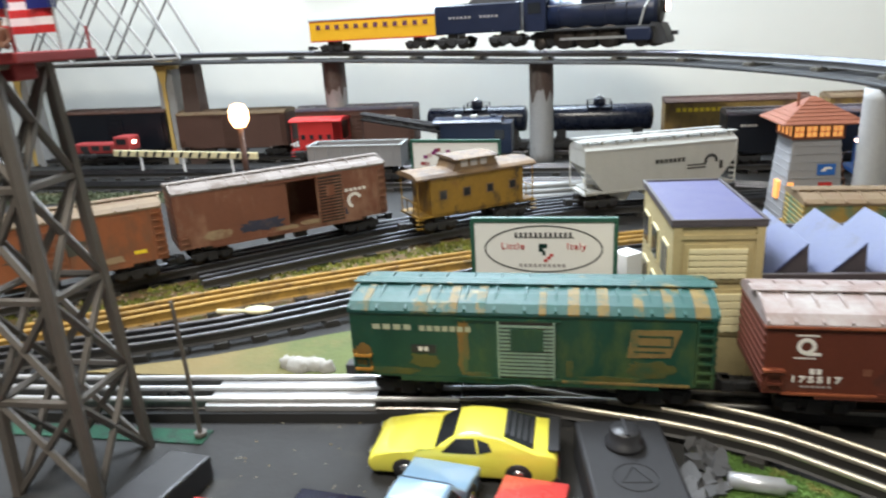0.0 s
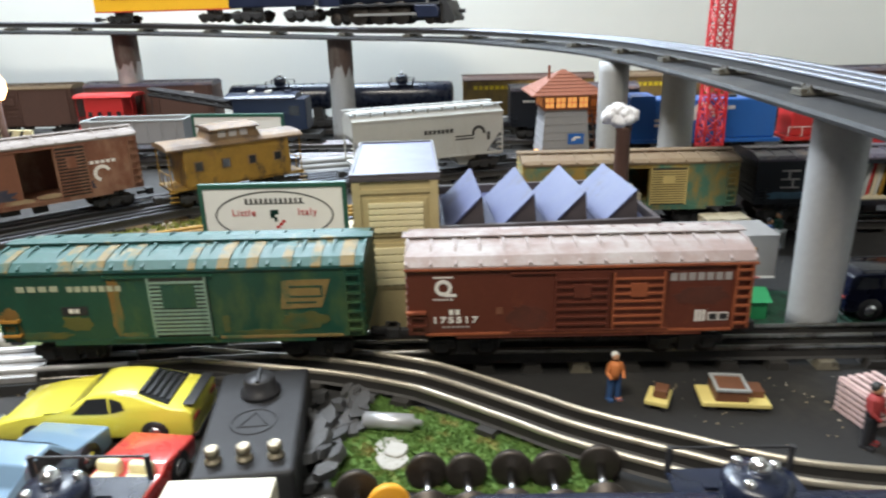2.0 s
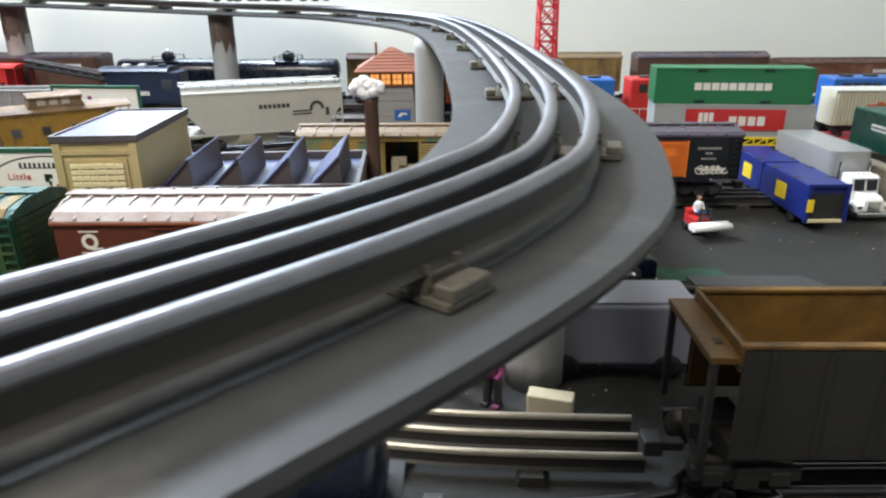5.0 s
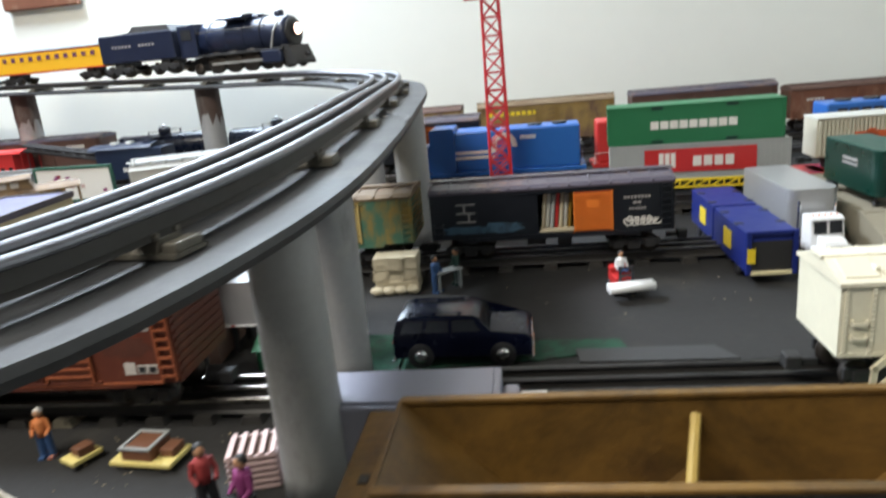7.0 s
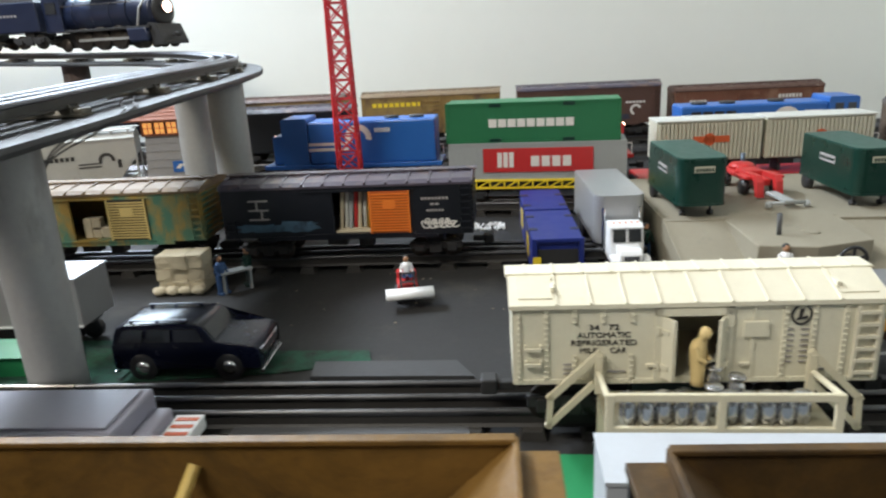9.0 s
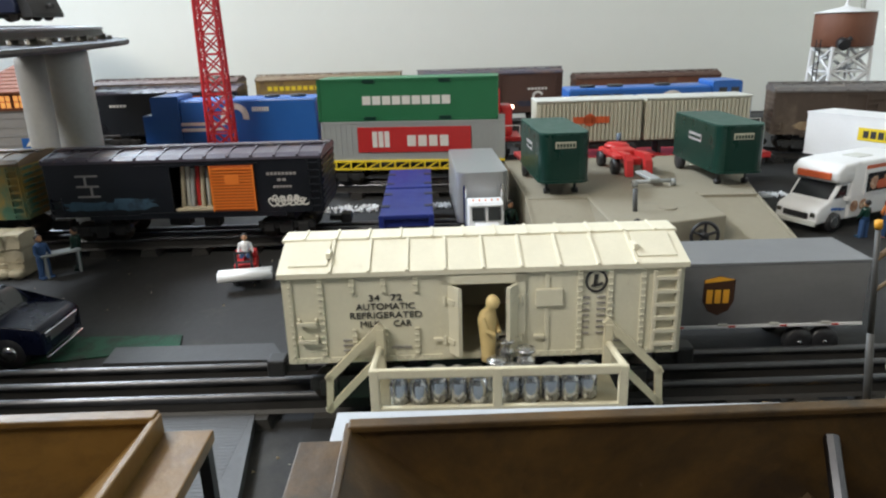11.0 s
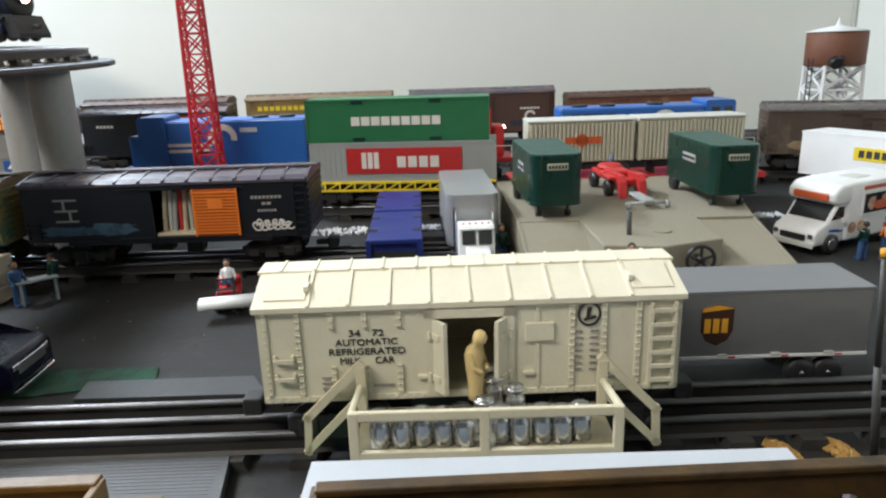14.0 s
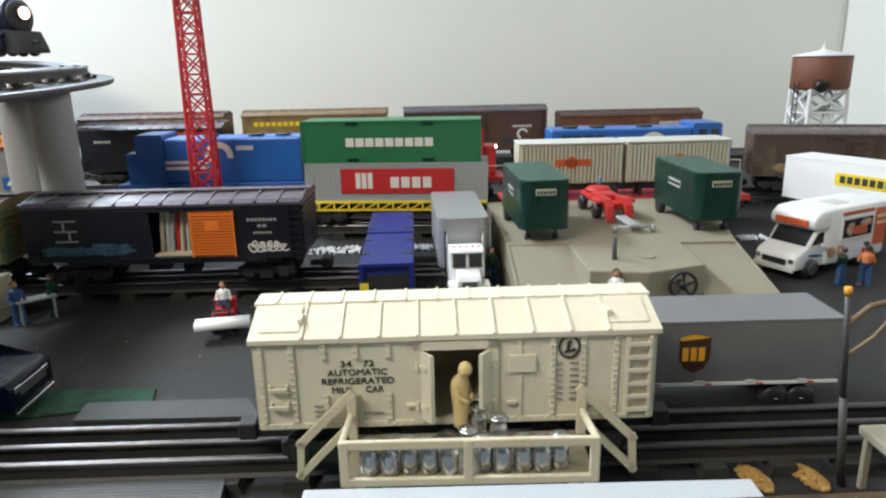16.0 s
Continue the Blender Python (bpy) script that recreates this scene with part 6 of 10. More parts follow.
def container(m, L, W, H, material, label, panel=None, groove=0, word=None):
    root = thing("shipping_container", m, label, "container", "stacked containers")
    bm = B()
    bx(bm, -L / 2, L / 2, -W / 2, W / 2, 0, H, 0.0008)
    part("box", bm, material, root)
    if groove:
        bm = B()
        bx(bm, -0.0008, 0.0008, -W / 2 - 0.0006, -W / 2 + 0.0002, 0.004, H - 0.004)
        row("rib", bm, material, root, [(-L / 2 + 0.004 + i * (L - 0.008) / (groove - 1), 0, 0) for i in range(groove)])
    bm = B()
    for x in (-L / 2, L / 2 - 0.003):
        bx(bm, x, x + 0.003, -W / 2 - 0.0009, -W / 2, 0, H)
    bx(bm, -L / 2, L / 2, -W / 2 - 0.0009, -W / 2, 0, 0.0025)
    bx(bm, -L / 2, L / 2, -W / 2 - 0.0009, -W / 2, H - 0.0025, H + 0.0003)
    part("corner_frame", bm, material, root)
    y = -W / 2 - 0.0009
    if panel:
        bm = B()
        bx(bm, *panel[0:2], y - 0.0006, y, *panel[2:4])
        p = part("sign_panel", bm, "red", root, "red sign panel")
        for (x0, x1, z0, z1, n) in word:
            bm = B()
            bars(bm, x0, x1, z0, z1, y - 0.0006, n, gap=0.22)
            part("lettering", bm, "letter_white", p, "white lettering bars")
    elif word:
        for (x0, x1, z0, z1, n) in word:
            bm = B()
            bars(bm, x0, x1, z0, z1, y + 0.0005, n, gap=0.16)
            part("lettering", bm, "letter_white", root, "white lettering bars")
        for x in (-0.045, 0.045):
            for z in (0.0012, H - 0.005):
                bm = B()
                bx(bm, x - 0.007, x + 0.007, y - 0.0004, y + 0.0008, z, z + 0.004)
                part("lift_pocket", bm, "dk_green", root)
    return root


container(at(0.956, 1.062, -5.5, 0.0491), 0.220, 0.056, 0.0455, "grey", "grey ribbed shipping container with a red sign panel", (-0.066, 0.070, 0.009, 0.039), 34, ((-0.048, -0.026, 0.015, 0.034, 3), (-0.006, 0.046, 0.016, 0.029, 4)))
container(at(0.951, 1.062, -5.5, 0.0952), 0.214, 0.054, 0.049, "ev_green", "green shipping container stacked on a grey one", None, 0, ((-0.053, 0.053, 0.019, 0.029, 9),))


# ---- hopper, ore cars, caboose, tank cars ----
def covered_hopper(m):
    root = thing("covered_hopper", m, "light grey covered hopper car with black lettering bars", "hopper car", "freight cars")
    L, h = 0.238, 0.031
    bm = B()
    prism(bm, [(-L / 2 + 0.030, 0.045), (-L / 2 + 0.004, 0.078), (-L / 2, 0.084), (-L / 2, 0.108), (L / 2, 0.108), (L / 2, 0.084), (L / 2 - 0.004, 0.078), (L / 2 - 0.030, 0.045)], "y", -h, h)
    bx(bm, -L / 2, L / 2, -h - 0.0012, h + 0.0012, 0.106, 0.1085)
    bx(bm, -L / 2 + 0.01, L / 2 - 0.01, -h - 0.001, h + 0.001, 0.044, 0.047)
    part("body", bm, "hopper_grey", root)
    bm = B()
    prism(bm, [(-h, 0.1085), (-h * 0.55, 0.1165), (h * 0.55, 0.1165), (h, 0.1085)], "x", -L / 2, L / 2)
    part("roof", bm, "hopper_grey", root)
    bm = B()
    for y in (-0.020, 0.020):
        bx(bm, -L / 2 - 0.003, L / 2 + 0.003, y - 0.004, y + 0.004, 0.1185, 0.1200)
        for i in range(11):
            x = -L / 2 + 0.008 + i * (L - 0.016) / 10
            bx(bm, x - 0.001, x + 0.001, y - 0.004, y + 0.004, 0.112, 0.1186)
    part("running_board", bm, "hopper_grey", root)
    bm = B()
    bx(bm, -L / 2 + 0.006, L / 2 - 0.006, -0.008, 0.008, 0.1165, 0.1190, 0.001)
    part("trough_hatch", bm, "hopper_grey", root)
    for x in (-0.06, 0.0, 0.06):
        bm = B()
        prism(bm, [(x - 0.022, 0.047), (x + 0.022, 0.047), (x + 0.010, 0.028), (x - 0.010, 0.028)], "y", -0.020, 0.020)
        part("outlet", bm, "hopper_grey", root)
    for s in (-1, 1):
        bm = B()
        x = s * (L / 2 - 0.001)
        for y in (-h, h):
            tube(bm, [(x, y, 0.106), (x, y, 0.044)], 0.0014, 6)
            tube(bm, [(x, y, 0.046), (s * (L / 2 - 0.028), y, 0.046)], 0.0014, 6)
        for z in (0.052, 0.060, 0.068, 0.076):
            tube(bm, [(x, -h, z), (x, -h * 0.5, z)], 0.0008, 6)
            tube(bm, [(x, -h, z), (x - s * 0.010, -h, z)], 0.0008, 6)
        bx(bm, min(x, x - s * 0.02), max(x, x - s * 0.02), -h * 0.9, h * 0.9, 0.041, 0.044)
        part("end_frame", bm, "hopper_grey", root)
        truck(root, s * (L / 2 - 0.030))
        coupler(root, s * (L / 2 - 0.002), s)
    y = -h
    bm = B()
    bars(bm, -0.010, 0.038, 0.081, 0.087, y - 0.0002, 7)
    part("lettering", bm, "letter_black", root)
    bm = B()
    ring_mark(bm, 0.078, 0.078, 0.011, y - 0.0002, 16, -10, 200, 0.4)
    bx(bm, 0.040, 0.070, y - 0.0006, y, 0.0735, 0.0755)
    bx(bm, 0.040, 0.070, y - 0.0006, y, 0.0690, 0.0710)
    bx(bm, 0.092, 0.097, y - 0.0006, y, 0.0660, 0.0780)
    part("emblem", bm, "letter_black", root, "black ring and speed-line emblem")
    return root


covered_hopper(at(0.257, 1.130, 21.5))


def ore_car(m, L, label, rod=True, z1=0.1, steel="wood_rim"):
    root = thing("ore_hopper", m, label, "hopper car", "ore hopper cars")
    h, z0, t = 0.0310, 0.045, 0.0022
    bm = B()
    for s in (-1, 1):
        bx(bm, -L / 2, L / 2, min(s * h, s * (h - t)), max(s * h, s * (h - t)), z0, z1)
        bx(bm, -L / 2 - 0.001, L / 2 + 0.001, min(s * (h + 0.001), s * (h - t - 0.0012)), max(s * (h + 0.001), s * (h - t - 0.0012)), z1 - 0.0005, z1 + 0.0016, 0.0005)
        part("side_wall", bm, steel, root)
        # Near-black outer sheets and ribs paint shade onto the car's outside.
        bm = B()
        bx(bm, -L / 2 - 0.0008, L / 2 + 0.0008, min(s * h, s * (h + 0.0006)), max(s * h, s * (h + 0.0006)), z0 - 0.002, z1 - 0.0008)
        part("side_shade_sheet", bm, "black_matt", root, "near-black outer sheet coloured for the shaded side")
        bm = B()
        bx(bm, -0.0012, 0.0012, min(s * h, s * (h + 0.0014)), max(s * h, s * (h + 0.0014)), z0, z1 - 0.001)
        row("side_rib", bm, "black_matt", root, [(-L / 2 + 0.012 + i * (L - 0.024) / 8, 0, 0) for i in range(9)])
        bm = B()
    bm.free()
    for s in (-1, 1):
        bm = B()
        prism(bm, [(s * L / 2, z1), (s * (L / 2 - 0.050), z0 + 0.006), (s * (L / 2 - 0.050), z0 + 0.003), (s * (L / 2 + 0.002), z1 - 0.002)], "y", -h + t, h - t)
        part("slope_sheet", bm, steel, root)
        bm = B()
        bx(bm, min(s * L / 2, s * (L / 2 + 0.002)), max(s * L / 2, s * (L / 2 + 0.002)), -h, h, z1 - 0.012, z1 + 0.001, 0.0004)
        bx(bm, min(s * (L / 2 + 0.002), s * (L / 2 + 0.015)), max(s * (L / 2 + 0.002), s * (L / 2 + 0.015)), -h, h, z1 - 0.008, z1 - 0.0045, 0.0004)
        part("end_platform", bm, steel, root)
        # Posts coloured near-black for the shade at the car's end.
        for y in (-h + 0.002, h - 0.002):
            bm = B()
            bx(bm, min(s * (L / 2 + 0.011), s * (L / 2 + 0.014)), max(s * (L / 2 + 0.011), s * (L / 2 + 0.014)), y - 0.0018, y + 0.0018, 0.040, z1 - 0.006)
            part("end_post", bm, "black_matt", root)
        # Near-black sheet paints the shade below the sloping end.
        bm = B()
        prism(bm, [(s * (L / 2 + 0.0028), z1 - 0.0075), (s * (L / 2 - 0.050), z0 + 0.0022), (s * (L / 2 - 0.050), z0 + 0.0004), (s * (L / 2 + 0.0028), z1 - 0.0095)], "y", -h, h)
        part("end_shade_sheet", bm, "black_matt", root, "near-black sheet coloured for the shade under the slope")
        bm = B()
        bx(bm, s * (L / 2 + 0.007) - 0.0018, s * (L / 2 + 0.007) + 0.0018, -0.0185, -0.0135, z1 - 0.0047, z1 - 0.0040)
        part("brake_slot", bm, "black_matt", root)
        truck(root, s * (L / 2 - 0.012))
        coupler(root, s * (L / 2 + 0.010), s)
    bm = B()
    prism(bm, [(-L / 2 + 0.05, z0 + 0.003), (L / 2 - 0.05, z0 + 0.003), (L / 2 - 0.05, z0 + 0.006), (0.012, 0.056), (0.0, 0.068), (-0.012, 0.056), (-L / 2 + 0.05, z0 + 0.006)], "y", -h + t, h - t)
    part("floor", bm, steel, root)
    bm = B()
    tube(bm, [(0.004, h - t, z1 - 0.008), (-0.004, 0.002, 0.066)], 0.0022, 8)
    part("strut", bm, "strut_yellow" if rod else "rail_dark", root, "diagonal strut inside the car")
    bm = B()
    bx(bm, -L / 2 - 0.01, L / 2 + 0.01, -0.006, 0.006, 0.036, z0)
    part("underframe", bm, "black_matt", root)
    return root


M["strut_yellow"] = mat("dull_yellow", (0.50, 0.36, 0.10), 0.5, var=0.2)
ore_car(at(0.796, 0.347, 0.3), 0.222, "weathered yellow-brown ore hopper car, empty, on the front track")
ore_car(at(1.086, 0.352, 0.8), 0.254, "weathered brown ore hopper car, empty, coupled on the front track", rod=False, z1=0.0938, steel="wood_dark")


def caboose(m, body, roof, label, L=0.150, z1=0.089, cupola=True, small=False):
    root = thing("caboose", m, label, "caboose", "cabooses")
    h, z0 = 0.031, 0.045
    n = 4
    bm = B()
    bx(bm, -L / 2, L / 2, -h, h, z0, z1, 0.0006)
    bx(bm, -L / 2 - 0.020, L / 2 + 0.020, -h * 0.95, h * 0.95, z0 - 0.003, z0)
    part("body", bm, body, root)
    for i in range(n):
        x = -L / 2 + L * (i + 0.5) / n
        bm = B()
        bx(bm, x - 0.006, x + 0.006, -h - 0.0010, -h, z0 + 0.020, z0 + 0.033)
        f = part("window", bm, roof, root)
        bm = B()
        bx(bm, x - 0.0045, x + 0.0045, -h - 0.0014, -h - 0.0010, z0 + 0.0215, z0 + 0.0315)
        part("pane", bm, "glass", f)
    bm = B()
    roof_shape(bm, L + 0.040, h * 2 + 0.003, z1, z1 + 0.008)
    part("roof", bm, roof, root)
    if cupola:
        bm = B()
        prism(bm, [(-0.036, z1 + 0.005), (0.036, z1 + 0.005), (0.030, z1 + 0.019), (-0.030, z1 + 0.019)], "y", -h + 0.005, h - 0.005)
        c = part("cupola", bm, roof if not small else body, root)
        bm = B()
        roof_shape(bm, 0.066, h * 2 - 0.006, z1 + 0.019, z1 + 0.0235)
        part("cupola_roof", bm, roof, c)
        for x in (-0.018, -0.003, 0.012):
            bm = B()
            bx(bm, x - 0.005, x + 0.005, -h + 0.0044, -h + 0.0052, z1 + 0.010, z1 + 0.018)
            part("cupola_window", bm, "letter_grey", c)
    for s in (-1, 1):
        bm = B()
        x = s * (L / 2 + 0.018)
        for y in (-h * 0.9, -h * 0.35, h * 0.35, h * 0.9):
            tube(bm, [(x, y, z0), (x, y, z0 + 0.018 if abs(y) < 0.02 else z1)], 0.0009, 6)
        tube(bm, [(x, -h * 0.9, z0 + 0.018), (x, h * 0.9, z0 + 0.018)], 0.0009, 6)
        part("end_railing", bm, body, root)
        bm = B()
        for k in range(3):
            bx(bm, x - 0.005, x + 0.005, -h - 0.001, -h + 0.006, z0 - 0.004 - k * 0.006, z0 - 0.003 - k * 0.006)
        part("step", bm, body, root)
        truck(root, s * (L / 2 - 0.016))
        coupler(root, s * (L / 2 + 0.016), s)
    return root


caboose(at(-0.006, 1.012, 37.5), "yel_car", "caboose_roof", "weathered yellow-brown caboose with a cupola", L=0.146, z1=0.095)
caboose(at(-0.4210, 1.527, 0), "red", "red", "small bright red caboose", L=0.080, cupola=False, z1=0.104)


def tank_car(m, L, r, body, label, zc=0.053):
    root = thing("tank_car", m, label, "tank car", "tank cars")
    bm = B()
    lathe(bm, [(r * 0.3, -L / 2), (r * 0.75, -L / 2 + 0.002), (r * 0.95, -L / 2 + 0.005), (r, -L / 2 + 0.010), (r, L / 2 - 0.010), (r * 0.95, L / 2 - 0.005), (r * 0.75, L / 2 - 0.002), (r * 0.3, L / 2)], (0, 0, zc), 32, "x")
    part("tank", bm, body, root)
    bm = B()
    lathe(bm, [(0.013, zc + r - 0.004), (0.013, zc + r + 0.011), (0.011, zc + r + 0.0135), (0.004, zc + r + 0.0145)], (0, 0, 0), 24)
    d = part("dome", bm, body, root)
    bm = B()
    lathe(bm, [(0.004, zc + r + 0.013), (0.004, zc + r + 0.019), (0.0015, zc + r + 0.021)], (0, 0, 0), 14)
    for a in (0.5, 2.2, 4.0):
        lathe(bm, [(0.002, zc + r + 0.010), (0.002, zc + r + 0.016), (0.0008, zc + r + 0.0165)], (0.009 * math.cos(a), 0.009 * math.sin(a), 0), 10)
    part("valve", bm, "chrome", d)
    bm = B()
    bx(bm, -0.026, -0.014, -0.026, 0.026, zc + r * 0.80, zc + r * 0.80 + 0.0015)
    bx(bm, 0.014, 0.026, -0.026, 0.026, zc + r * 0.80, zc + r * 0.80 + 0.0015)
    bx(bm, -0.014, 0.014, -0.026, -0.014, zc + r * 0.80, zc + r * 0.80 + 0.0015)
    bx(bm, -0.014, 0.014, 0.014, 0.026, zc + r * 0.80, zc + r * 0.80 + 0.0015)
    part("dome_platform", bm, "black_blue", root)
    for x in (-0.025, 0.025):
        for y in (-0.025, 0.025):
            bm = B()
            tube(bm, [(x, y, zc + r * 0.8), (x, y, zc + r * 0.8 + 0.013)], 0.0014, 8)
            part("stanchion", bm, "black", root)
    for y in (-0.025, 0.025):
        bm = B()
        tube(bm, [(-0.025, y, zc + r * 0.8 + 0.0125), (0.025, y, zc + r * 0.8 + 0.0125)], 0.0006, 6)
        part("handrail", bm, "black", root)
    bm = B()
    bx(bm, -L / 2 - 0.006, L / 2 + 0.006, -0.024, 0.024, 0.034, 0.037, 0.0004)
    for x in (-L * 0.36, L * 0.36):
        bx(bm, x - 0.010, x + 0.010, -0.018, 0.018, 0.037, zc - r * 0.6)
    part("frame", bm, "black_matt", root)
    for s in (-1, 1):
        truck(root, s * (L / 2 - 0.026))
        coupler(root, s * (L / 2 + 0.004), s)
    return root


M["black_blue"] = mat("glossy_black_blue", (0.008, 0.012, 0.028), 0.28, var=0.2, scale=50)
tank_car(at(0.418, 0.297), 0.225, 0.0225, "black_blue", "glossy black single-dome tank car on the front track")
tank_car(at(0.150, 0.297), 0.205, 0.0215, "black_blue", "glossy dark tank car with pale end, coupled on the front track")
tank_car(at(-0.076, 1.60), 0.225, 0.028, "black_blue", "dark blue tank car standing along the wall", zc=0.086)
tank_car(at(0.190, 1.60), 0.225, 0.028, "black_blue", "dark blue tank car coupled along the wall", zc=0.084)


# ---- locomotives ----
def diesel(m, L, body, label, stripe="letter_white", emblem=True, back=False):
    k = -1 if back else 1
    root = thing("diesel_locomotive", m, label, "locomotive", "diesel locomotives")
    h = 0.030
    bm = B()
    bx(bm, -L / 2 + 0.008, L * 0.24, -0.027, 0.027, 0.050, 0.113, 0.003)
    part("long_hood", bm, body, root)
    bm = B()
    prism(bm, [(L * 0.24, 0.050), (L * 0.24, 0.116), (L * 0.245, 0.119), (L * 0.375, 0.119), (L * 0.385, 0.116), (L * 0.385, 0.050)], "y", -0.0285, 0.0285)
    cab = part("cab", bm, body, root)
    for x in (L * 0.27, L * 0.33):
        bm = B()
        bx(bm, x, x + 0.011, -0.0291, -0.0285, 0.096, 0.110)
        part("window", bm, "glass", cab)
    bm = B()
    bx(bm, L * 0.385, L / 2 - 0.012, -0.019, 0.019, 0.050, 0.093, 0.003)
    part("short_hood", bm, body, root)
    bm = B()
    bx(bm, -L / 2, L / 2, -h, h, 0.044, 0.050, 0.0006)
    part("walkway", bm, body, root)
    bm = B()
    bx(bm, -0.035, 0.030, -0.024, 0.024, 0.024, 0.044, 0.003)
    part("fuel_tank", bm, "black_matt", root)
    bm = B()
    for i in range(13):
        x = -L / 2 + 0.003 + i * (L - 0.006) / 12
        tube(bm, [(x, -h + 0.0005, 0.050), (x, -h + 0.0005, 0.066)], 0.0006, 5)
    tube(bm, [(-L / 2 + 0.003, -h + 0.0005, 0.066), (L / 2 - 0.003, -h + 0.0005, 0.066)], 0.0006, 5)
    part("handrail", bm, stripe, root)
    for x in (-L * 0.36, -L * 0.22, L * 0.02):
        bm = B()
        cyl(bm, (x, 0, 0.1125), (x, 0, 0.116), 0.011, n=20)
        part("roof_fan", bm, "black_matt", root)
    for i in range(4):
        bm = B()
        x = -L * 0.42 + i * 0.016
        bx(bm, x, x + 0.013, -0.0276, -0.0269, 0.092, 0.105)
        part("grille", bm, "black_matt", root)
    if emblem:
        y = -0.0270
        y = y if not back else 0.0275
        bm = B()
        ring_mark(bm, k * 0.012, 0.088, 0.020, y, 18, -10 if not back else -30, 210 if not back else 190, 0.42)
        for a, b in ((0.078, 0.0825), (0.0700, 0.0745)):
            bx(bm, min(-k * 0.065, -k * 0.004), max(-k * 0.065, -k * 0.004), y - 0.0005, y, a, b)
        part("emblem", bm, stripe, root, "white ring and speed-line emblem")
        bm = B()
        bars(bm, min(k * 0.036, k * 0.060), max(k * 0.036, k * 0.060), 0.096, 0.102, y, 7)
        part("lettering", bm, stripe, root)
    else:
        bm = B()
        prism(bm, [(-0.040, 0.070), (-0.015, 0.070), (0.000, 0.098), (-0.025, 0.098)], "y", -0.0275, -0.0270)
        part("emblem", bm, stripe, root, "white slanted block emblem")
    for s in (-1, 1):
        truck(root, s * L * 0.32, spread=0.022)
        coupler(root, s * (L / 2 - 0.001), s)
        bm = B()
        ball(bm, (s * (L / 2 - 0.0115) + 0, 0.0, 0.089 if s > 0 else 0.101), 0.003, 10, 6)
        part("headlamp", bm, "head_lamp" if s > 0 else "glass", root)
    return root


diesel(at(0.690, 1.212, 178.5), 0.270, "cr_blue", "bright blue diesel locomotive with white emblem", back=True)
diesel(at(1.300, 1.212, 0), 0.282, "cr_blue", "bright blue diesel locomotive behind the trailers")
diesel(at(0.968, 1.210, 0), 0.268, "red", "bright red diesel locomotive with a white block", emblem=False)


def along(s):
    """A pose on the viaduct's rails, s metres along it."""
    i = min(len(via_path) - 2, max(0, int(s / 0.015)))
    p, q = via_path[i], via_path[i + 1]
    a, b = via_path[max(0, i - 4)], via_path[min(len(via_path) - 1, i + 4)]
    return Matrix.Translation(p) @ pose(0, 0, 0, 0, 0, math.degrees(math.atan2(b.y - a.y, b.x - a.x)))


